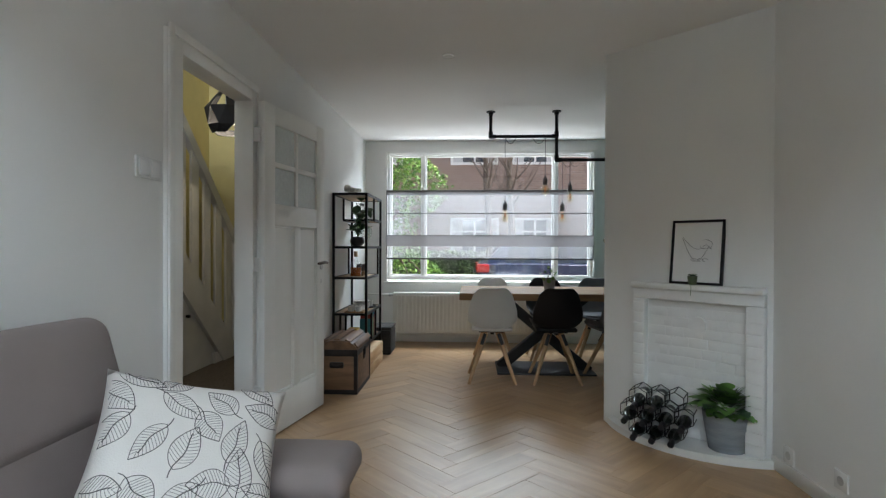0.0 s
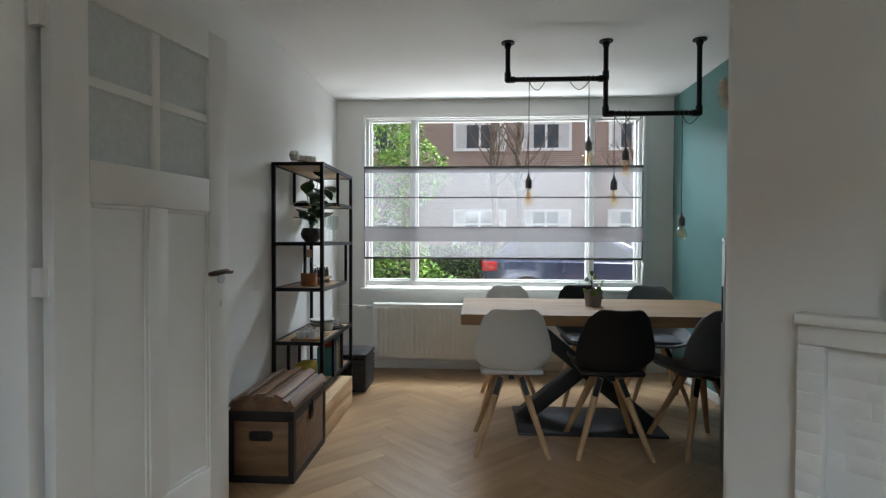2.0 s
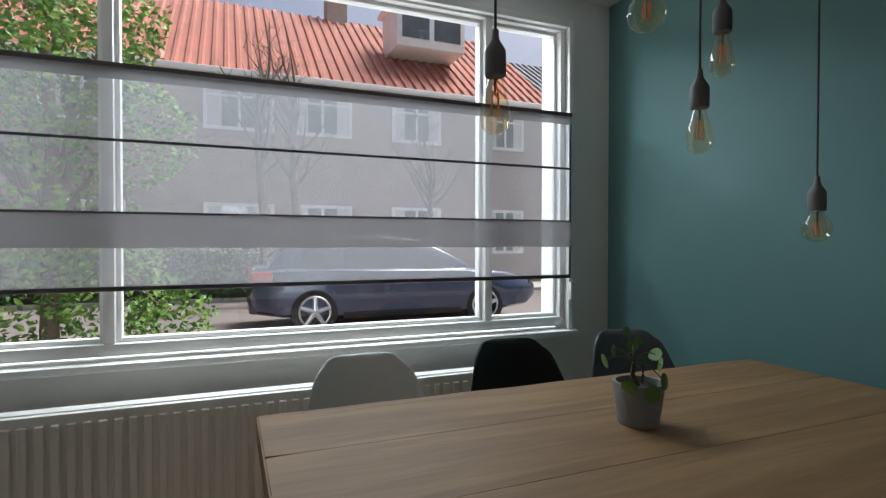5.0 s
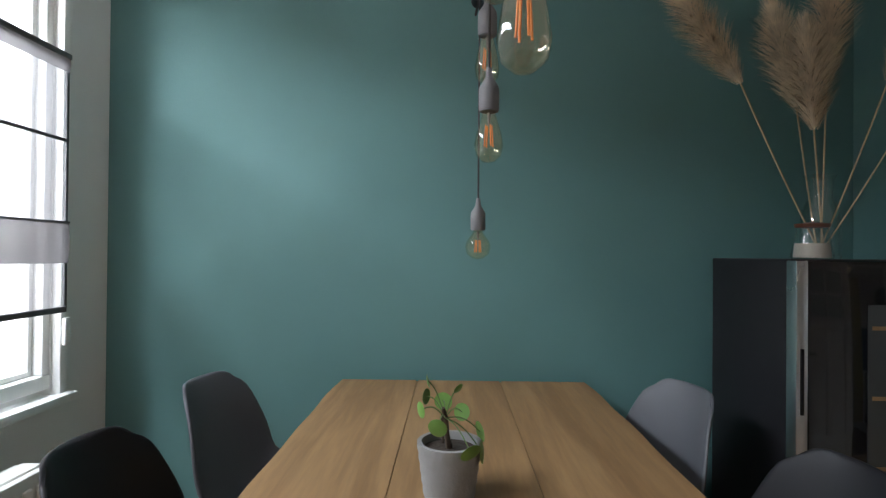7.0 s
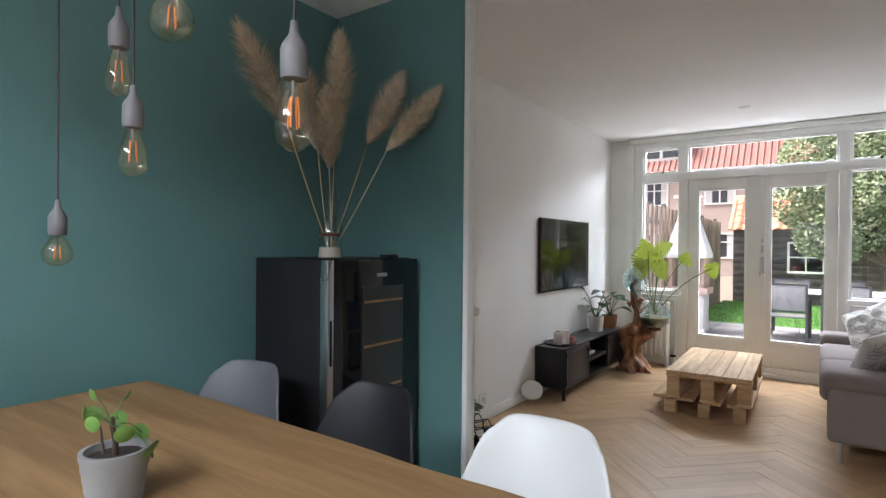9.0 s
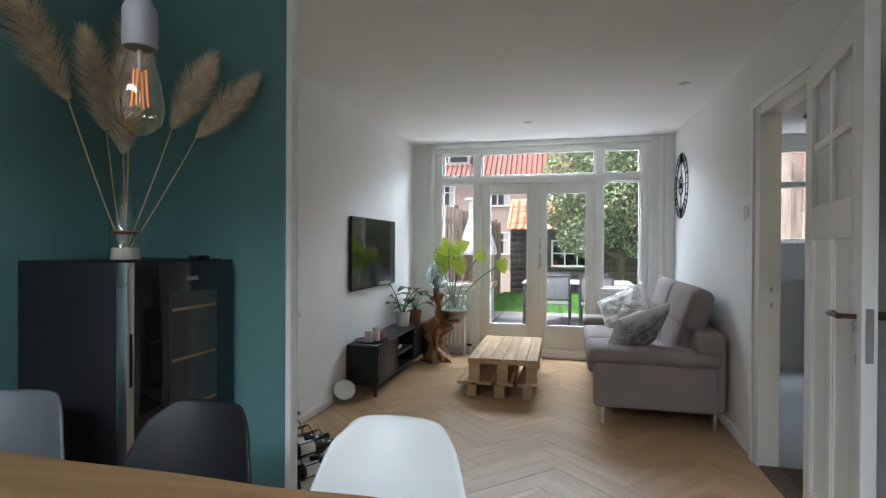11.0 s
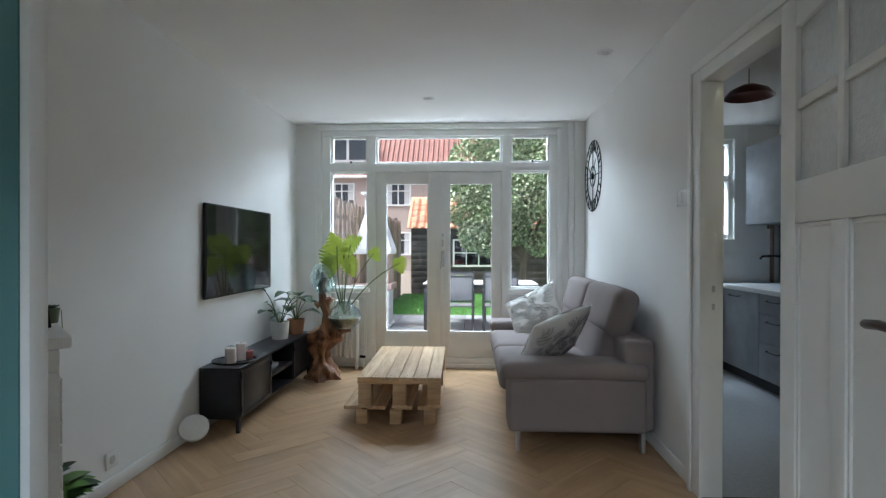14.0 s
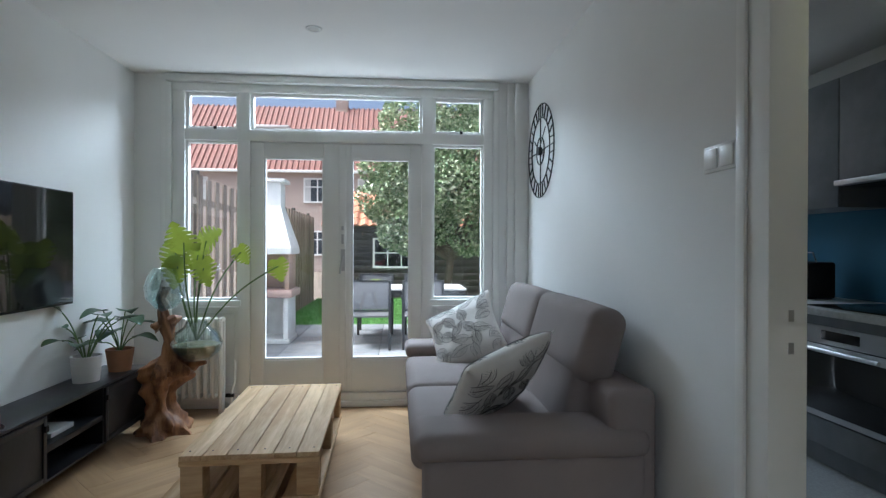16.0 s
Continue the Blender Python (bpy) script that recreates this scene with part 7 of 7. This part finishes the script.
ROOFO = mat("orange_pantile_roof", (0.36, 0.13, 0.09), 0.75, var=0.25, scale=3)
ROOFG = mat("grey_slate_roof", (0.14, 0.15, 0.17), 0.7, var=0.2, scale=3)
DARKG = mat("house_window_glass", (0.05, 0.06, 0.07), 0.06)
CURT = mat("net_curtain", (0.6, 0.6, 0.58), 0.9, var=0.1, scale=8, stretch=(6, 1, 1))


def house(name, m, w, eave, ridge, depth, windows, label, wall_mat, roof_mat, chimneys=(), dormers=()):
    """A terraced house front: local x along the front, +y towards the viewer."""
    h = thing(name, m, label, "house")
    part("wall", B((-w / 2, w / 2, -depth, 0, 0, eave)), wall_mat, h)
    bm = bmesh.new()
    L = math.hypot(depth / 2, ridge - eave)
    a = math.atan2(ridge - eave, depth / 2)
    nx, nr = int(w / 0.30), int(L / 0.34)
    for i in range(nx + 1):
        x = -w / 2 + i * w / nx
        tube(bm, [(x, 0.25 - k * (L + 0.3) / nr * math.cos(a), eave - 0.2 + k * (L + 0.3) / nr * math.sin(a) + (0.03 if k % 2 else 0)) for k in range(nr + 1)], 0.085, 6)
    part("roof_tiles", bm, roof_mat, h)
    part("roof", one(box, -w / 2, w / 2, -(L + 0.25), 0.0, -0.05, 0.02, m=Matrix.Translation((0, 0.25, eave - 0.2)) @ Matrix.Rotation(-a, 4, "X")), roof_mat, h)
    part("gutter", B((-w / 2, w / 2, 0.15, 0.30, eave - 0.25, eave - 0.1), bevel=0.02), TRIM, h)
    for x, z, ww, hh in windows:
        wd = part("window", B((x - ww / 2, x + ww / 2, -0.04, 0.06, z, z + 0.09), (x - ww / 2, x + ww / 2, -0.04, 0.05, z + hh - 0.09, z + hh), (x - ww / 2, x - ww / 2 + 0.09, -0.04, 0.05, z + 0.09, z + hh - 0.09), (x + ww / 2 - 0.09, x + ww / 2, -0.04, 0.05, z + 0.09, z + hh - 0.09), (x - 0.035, x + 0.035, -0.04, 0.045, z + 0.09, z + hh - 0.09), (x - ww / 2 + 0.09, x + ww / 2 - 0.09, -0.04, 0.04, z + hh * 0.62, z + hh * 0.62 + 0.06)), TRIM, h)
        part("pane", B((x - ww / 2 + 0.09, x + ww / 2 - 0.09, 0.004, 0.012, z + 0.09, z + hh - 0.09)), DARKG, wd)
        part("curtain", B((x - ww / 2 + 0.09, x - ww / 2 + 0.09 + ww * 0.2, 0.013, 0.018, z + 0.09, z + hh - 0.09), (x + ww / 2 - 0.09 - ww * 0.2, x + ww / 2 - 0.09, 0.013, 0.018, z + 0.09, z + hh - 0.09)), CURT, wd)
    for x, z in chimneys:
        ch = part("chimney", B((x - 0.35, x + 0.35, -depth / 2 - 0.35, -depth / 2 + 0.35, ridge - 0.8, z), (x - 0.4, x + 0.4, -depth / 2 - 0.4, -depth / 2 + 0.4, z, z + 0.12)), BRK, h)
        part("chimney_pot", one(rod, (x, -depth / 2, z + 0.12), (x, -depth / 2, z + 0.5), 0.12), TILE, ch)
    for x, z, ww, hh in dormers:
        dm = part("dormer", B((x - ww / 2, x + ww / 2, -2.2, -0.6, z, z + hh), (x - ww / 2 - 0.15, x + ww / 2 + 0.15, -2.3, -0.4, z + hh, z + hh + 0.14), bevel=0.01), WREND, h)
        part("pane", B((x - ww / 2 + 0.15, x - 0.08, -0.6, -0.58, z + 0.25, z + hh - 0.15), (x + 0.08, x + ww / 2 - 0.15, -0.6, -0.58, z + 0.25, z + hh - 0.15)), DARKG, dm)
    return h


house("terraced_house", pose(1.0, -25, GZ - 0.06), 30, 5.6, 9.9, 8, [(x, z, 1.5, 1.35) for x in (-9, -6, -2.6, 0.2, 3.1, 6.4, 9.6) for z in (0.9, 3.75)], "brick terraced houses in painted sunlit tone with red tiled roof beyond the garden", BRK_SUNLIT, ROOFR, ((2.2, 11.1), (-3.6, 10.9)), ((6.2, 6.3, 2.6, 1.6),))

# ---- street ----
RZ = -0.15
ASPH = mat("brick_paved_road", (0.17, 0.15, 0.14), 0.85, var=0.2, scale=20, bump=0.5, bump_scale=80)
setting("road", B((-60, 60, 9.6, 17.0, RZ - 0.05, RZ)), ASPH, "grey brick-paved residential street", "road")
setting("pavement", B((-60, 60, 7.2, 9.55, RZ - 0.05, RZ + 0.06), bevel=0.01), mat("pavement_tile", (0.38, 0.36, 0.33), 0.85, var=0.15, scale=4, bump=0.3), "pale concrete pavement with kerb", "pavement")
setting("pavement_far", B((-60, 60, 17.05, 18.8, RZ - 0.05, RZ + 0.08), bevel=0.01), bpy.data.materials["pavement_tile"], "pale concrete pavement with kerb", "pavement")
house("terraced_house", pose(-2.5, 19.2, RZ, 0, 0, 180), 24, 5.75, 9.2, 9, [(-2.5 - x, z, w, 1.35) for x, w in ((-6.5, 1.7), (-3.2, 1.7), (0.2, 1.7), (2.3, 1.6), (5.0, 1.5), (7.9, 1.3)) for z in (0.95, 4.15)], "brown brick terraced houses with red tiled roof across the street", BRK, ROOFO, ((-6.0, 10.3),), ((-8.2, 7.2, 2.2, 1.3),))
house("terraced_house", pose(17.2, 20.2, RZ, 0, 0, 180), 15, 5.9, 9.0, 9, [(x, z, 1.4, 1.35) for x in (-5, -2, 1, 4) for z in (0.9, 4.2)], "brick house with grey tiled roof further down the street", BRK, ROOFG, ((3, 10.2),))

CARP2 = mat("dark_blue_car_paint", (0.03, 0.045, 0.10), 0.25, metal=0.3, var=0.05, coat=0.8)
TYRE = mat("tyre_rubber", (0.018, 0.018, 0.018), 0.85, var=0.15)
ALLOY = mat("silver_alloy", (0.62, 0.63, 0.65), 0.3, metal=0.9)
LAMPR = mat("red_lamp_glass", (0.42, 0.015, 0.012), 0.15)
car = thing("parked_car", pose(0.20, 12.22, RZ), "dark blue estate car parked at the kerb", "car")
# lower body: stations along x of (x, half width scale, z bottom, z shoulder)
body = [(0.0, 0.72, 0.42, 0.82), (0.08, 0.84, 0.30, 0.90), (0.45, 0.90, 0.24, 0.94), (1.2, 0.91, 0.20, 0.94), (2.4, 0.91, 0.20, 0.92), (3.2, 0.91, 0.20, 0.90), (3.9, 0.89, 0.22, 0.84), (4.35, 0.82, 0.26, 0.74), (4.6, 0.62, 0.36, 0.62)]


def hull(st, tops):
    bm = bmesh.new()
    rings = []
    for (x, hw, z0, z1), zt in zip(st, tops):
        zm = (z0 + z1) / 2
        pts = [(hw * 0.80, z0), (hw * 0.97, z0 + 0.06), (hw, zm), (hw * 0.97, z1 - 0.04), (hw * 0.90, z1), (hw * 0.5, zt), (0, zt + 0.01)]
        ring = [bm.verts.new((x, 0.9 + y, z)) for y, z in pts] + [bm.verts.new((x, 0.9 - y, z)) for y, z in pts[-2::-1]]
        rings.append(ring)
    for a, b in zip(rings, rings[1:]):
        for i in range(len(a)):
            j = (i + 1) % len(a)
            bm.faces.new((a[i], a[j], b[j], b[i]))
    bm.faces.new(rings[0])
    bm.faces.new(rings[-1][::-1])
    return bm


bd = part("body", hull(body, [0.86, 0.94, 0.98, 0.96, 0.95, 0.94, 0.88, 0.79, 0.64]), CARP2, car, smooth=50)
cab = [(0.25, 0.80, 0.88, 1.02), (0.55, 0.80, 0.88, 1.36), (1.0, 0.80, 0.88, 1.44), (1.9, 0.80, 0.88, 1.46), (2.5, 0.80, 0.88, 1.40), (3.25, 0.78, 0.86, 0.98)]
bm = bmesh.new()
rings = []
for x, hw, z0, z1 in cab:
    q = (z1 - z0) / 0.58
    pts = [(hw, z0), (hw - 0.12 * q, z0 + (z1 - z0) * 0.85), (hw - 0.24 * q, z1 - 0.02 * q), (0, z1)]
    rings.append([bm.verts.new((x, 0.9 + y, z)) for y, z in pts] + [bm.verts.new((x, 0.9 - y, z)) for y, z in pts[-2::-1]])
for a, b in zip(rings, rings[1:]):
    for i in range(len(a) - 1):
        bm.faces.new((a[i], a[i + 1], b[i + 1], b[i]))
bm.faces.new(rings[0])
bm.faces.new(rings[-1][::-1])
part("cabin", bm, CARP2, car, smooth=50)
for s, e in (((0.62, 0.75), (1.2, 1.2)), ((1.27, 1.27), (2.05, 2.0)), ((2.12, 2.08), (2.95, 2.45))):
    for side in (0, 1):
        bm = bmesh.new()
        y0, y1 = (0.9 - 0.80 - 0.006, 0.9 - 0.70 - 0.004)
        if side:
            y0, y1 = 1.8 - y0, 1.8 - y1
        v = [bm.verts.new(p) for p in ((s[0], y0, 0.93), (e[0], y0, 0.93), (e[1], y1, 1.33 if e[1] < 2.3 else 1.28), (s[1], y1, 1.33))]
        bm.faces.new(v)
        r = bmesh.ops.extrude_face_region(bm, geom=bm.faces[:])
        bmesh.ops.translate(bm, verts=[q for q in r["geom"] if isinstance(q, bmesh.types.BMVert)], vec=(0, -0.006 if not side else 0.006, 0))
        part("side_window", bm, DARKG, car)
for wx in (0.84, 3.515):
    for wy, s in ((0.09, -1), (1.71, 1)):
        w = part("wheel", one(lathe, [(0.19, -0.10), (0.30, -0.105), (0.325, -0.08), (0.325, 0.08), (0.30, 0.105), (0.19, 0.10)], 40, Matrix.Translation((wx, wy, 0.325)) @ Matrix.Rotation(radians(90), 4, "X")), TYRE, car, "black rubber tyre")
        bm = bmesh.new()
        for k in range(5):
            a = 2 * math.pi * k / 5 + 0.3
            rod(bm, (wx, wy + s * 0.085, 0.325), (wx + 0.215 * math.cos(a), wy + s * 0.095, 0.325 + 0.215 * math.sin(a)), 0.045, 0.03, seg=8)
        tube(bm, [(wx + 0.215 * math.cos(2 * math.pi * i / 36), wy + s * 0.095, 0.325 + 0.215 * math.sin(2 * math.pi * i / 36)) for i in range(36)], 0.018, 6, True)
        rod(bm, (wx, wy + s * 0.05, 0.325), (wx, wy + s * 0.11, 0.325), 0.06)
        part("rim", bm, ALLOY, w, "silver five-spoke alloy rim")
        part("brake_disc", one(rod, (wx, wy + s * 0.02, 0.325), (wx, wy + s * 0.05, 0.325), 0.19, seg=28), BLACKP, w)
        part("wheel_arch", one(tube, [(wx + 0.37 * math.cos(math.pi * i / 16), wy - s * 0.10 + (s * 0.105), 0.325 + 0.37 * math.sin(math.pi * i / 16)) for i in range(17)], 0.028, 6), BLACKP, car)
part("tail_light", B((-0.01, 0.28, 0.03, 0.18, 0.72, 0.90), bevel=0.03), LAMPR, car, "red tail light")
part("tail_light", B((-0.01, 0.28, 1.62, 1.77, 0.72, 0.90), bevel=0.03), LAMPR, car, "red tail light")
part("headlight", B((4.18, 4.42, 0.12, 0.3, 0.6, 0.72), bevel=0.03), DARKG, car)
part("bumper", B((-0.03, 0.15, 0.2, 1.6, 0.30, 0.52), bevel=0.04), CARP2, car)
for x in (1.35, 2.35):
    part("door_handle", B((x, x + 0.17, -0.02, 0.0, 0.80, 0.825), bevel=0.006), CARP2, car)
part("sill_trim", B((1.25, 3.1, -0.012, 0.03, 0.22, 0.30), bevel=0.01), BLACKP, car)
part("mirror", B((2.75, 2.93, -0.16, -0.01, 0.93, 1.06), bevel=0.04), CARP2, car)

# green along the street
hr = random.Random(41)
hedge_leaf = island_leaf("hedge_leaf", (0.03, 0.075, 0.02), (0.07, 0.15, 0.035), (0.16, 0.26, 0.06))
pts = [(hr.uniform(-9, 3.4), 17.3 + hr.gauss(0, 0.16), RZ + 1.15 * hr.random() ** 0.8) for _ in range(16000)]
me = leaf_cloud(pts, 0.10, hr)
me.materials.append(hedge_leaf)
hd = thing("hedge", pose(0, 0, 0), "clipped ivy-green hedge across the street", "hedge")
c = new("foliage", me)
c.parent = hd
# added dark box: its colour gives the shade between the hedge leaves
part("core", B((-9, 3.4, 17.2, 17.45, RZ, RZ + 1.05)), mat("hedge_inner_shade", (0.03, 0.04, 0.02), 0.9), hd)
street_leaf = island_leaf("street_leaf", (0.045, 0.12, 0.02), (0.12, 0.26, 0.04), (0.26, 0.40, 0.07))
tree("street_tree", pose(-1.75, 11.0, RZ), [(0, 0, 0), (0.02, 0, 0.7), (0, 0.05, 1.4), (0.05, 0, 2.2), (0, 0, 3.2)],
     [(0.2, 0, 3.0, 0.75), (-0.7, 0, 2.6, 0.8), (0.7, 0.1, 2.5, 0.6), (0.5, 0, 3.6, 0.6), (-0.5, 0, 3.7, 0.8), (-1.3, 0, 3.2, 0.7), (0.1, 0, 1.6, 0.65), (0.6, 0.0, 0.7, 0.6), (-0.4, 0.0, 0.75, 0.7), (-1.1, 0, 1.4, 0.7), (1.05, 0.3, 0.45, 0.45)],
     street_leaf, 0.085, 2600, "bushy evergreen street tree with bright leaves", 44)


def bare_tree(m, h, label, seed, r0=0.11):
    t = thing("bare_tree", m, label, "tree", "bare street trees")
    rnd = random.Random(seed)
    bm = bmesh.new()
    tube(bm, [(0.06 * math.sin(i), 0.05 * math.cos(i * 1.3), h * 0.6 * i / 6) for i in range(7)], [r0 * (1 - 0.07 * i) for i in range(7)], 9)
    part("trunk", bm, BARK, t)
    bm = bmesh.new()
    for _ in range(16):
        a, z = rnd.uniform(0, 6.28), h * rnd.uniform(0.35, 0.6)
        L = rnd.uniform(0.6, 1.5)
        e = Vector((L * math.cos(a) * 0.7, L * math.sin(a) * 0.7, z + L))
        tube(bm, curve_pts((0, 0, z), e, (0.06, 0.0, -0.08)), [0.035 - 0.004 * i for i in range(8)], 5)
        for k in range(6):
            s = Vector((0, 0, z)).lerp(e, rnd.uniform(0.4, 1))
            tube(bm, [s, s + Vector((rnd.uniform(-0.4, 0.4), rnd.uniform(-0.4, 0.4), rnd.uniform(0.1, 0.6)))], [0.008, 0.003], 4)
    part("branches", bm, BARK, t)
    return t


bare_tree(pose(0.55, 15.9, RZ), 7.5, "bare street tree with pale grey trunk", 51)
bare_tree(pose(1.25, 16.3, RZ), 7.0, "bare street tree with forked trunk", 52, 0.13)
bare_tree(pose(4.3, 16.1, RZ), 5.0, "bare young street tree with thin twigs", 53, 0.05)
bare_tree(pose(8.8, 16.6, RZ), 5.0, "bare young street tree in the far pavement", 54, 0.12)

# ---- herringbone parquet, piece by piece ----
PW, PN = 0.12, 5
PL = PW * PN
GAP = 0.0005
whole = mesh_of("plank", B((GAP, PL - GAP, GAP, PW - GAP, -0.008, 0.0), bevel=0.0008), OAK, None)
floor = thing("floor", pose(0, 0, 0), "warm oak herringbone parquet floor", "floor", kind="structure")
C45 = Matrix.Rotation(radians(45), 4, "Z")
fx0, fx1, fy0, fy1 = XL - 0.02, XT + 0.02, YG - 0.06, YS + 0.02
count = 0
for a in range(-12, 13):
    for k in range(-40, 100):
        for kind in (0, 1):
            if kind == 0:
                m = C45 @ Matrix.Translation(((k + a * PN) * PW, (k - a * PN) * PW, 0))
            else:
                m = C45 @ Matrix.Translation(((PN + k + a * PN + 1) * PW, (1 - PN + k - a * PN) * PW, 0)) @ Matrix.Rotation(radians(90), 4, "Z")
            cs = [(m @ Vector(c)).to_2d() for c in ((0, 0, 0), (PL, 0, 0), (PL, PW, 0), (0, PW, 0))]
            xs, ys = [c.x for c in cs], [c.y for c in cs]
            if max(xs) < fx0 or min(xs) > fx1 or max(ys) < fy0 or min(ys) > fy1:
                continue
            if min(xs) >= fx0 and max(xs) <= fx1 and min(ys) >= fy0 and max(ys) <= fy1:
                shared("plank", whole, floor, m @ pose(0, 0, random.uniform(-0.0006, 0.0006)))
            else:
                bm = bmesh.new()
                bm.from_mesh(whole)
                inv = m.inverted()
                for co, no in (((fx0, 0, 0), (-1, 0, 0)), ((fx1, 0, 0), (1, 0, 0)), ((0, fy0, 0), (0, -1, 0)), ((0, fy1, 0), (0, 1, 0))):
                    g = bm.verts[:] + bm.edges[:] + bm.faces[:]
                    bmesh.ops.bisect_plane(bm, geom=g, plane_co=inv @ Vector(co), plane_no=inv.to_3x3() @ Vector(no), clear_outer=True)
                if len(bm.faces) > 2:
                    shared("plank", mesh_of("plank", bm, OAK, None), floor, m)
                else:
                    bm.free()
            count += 1
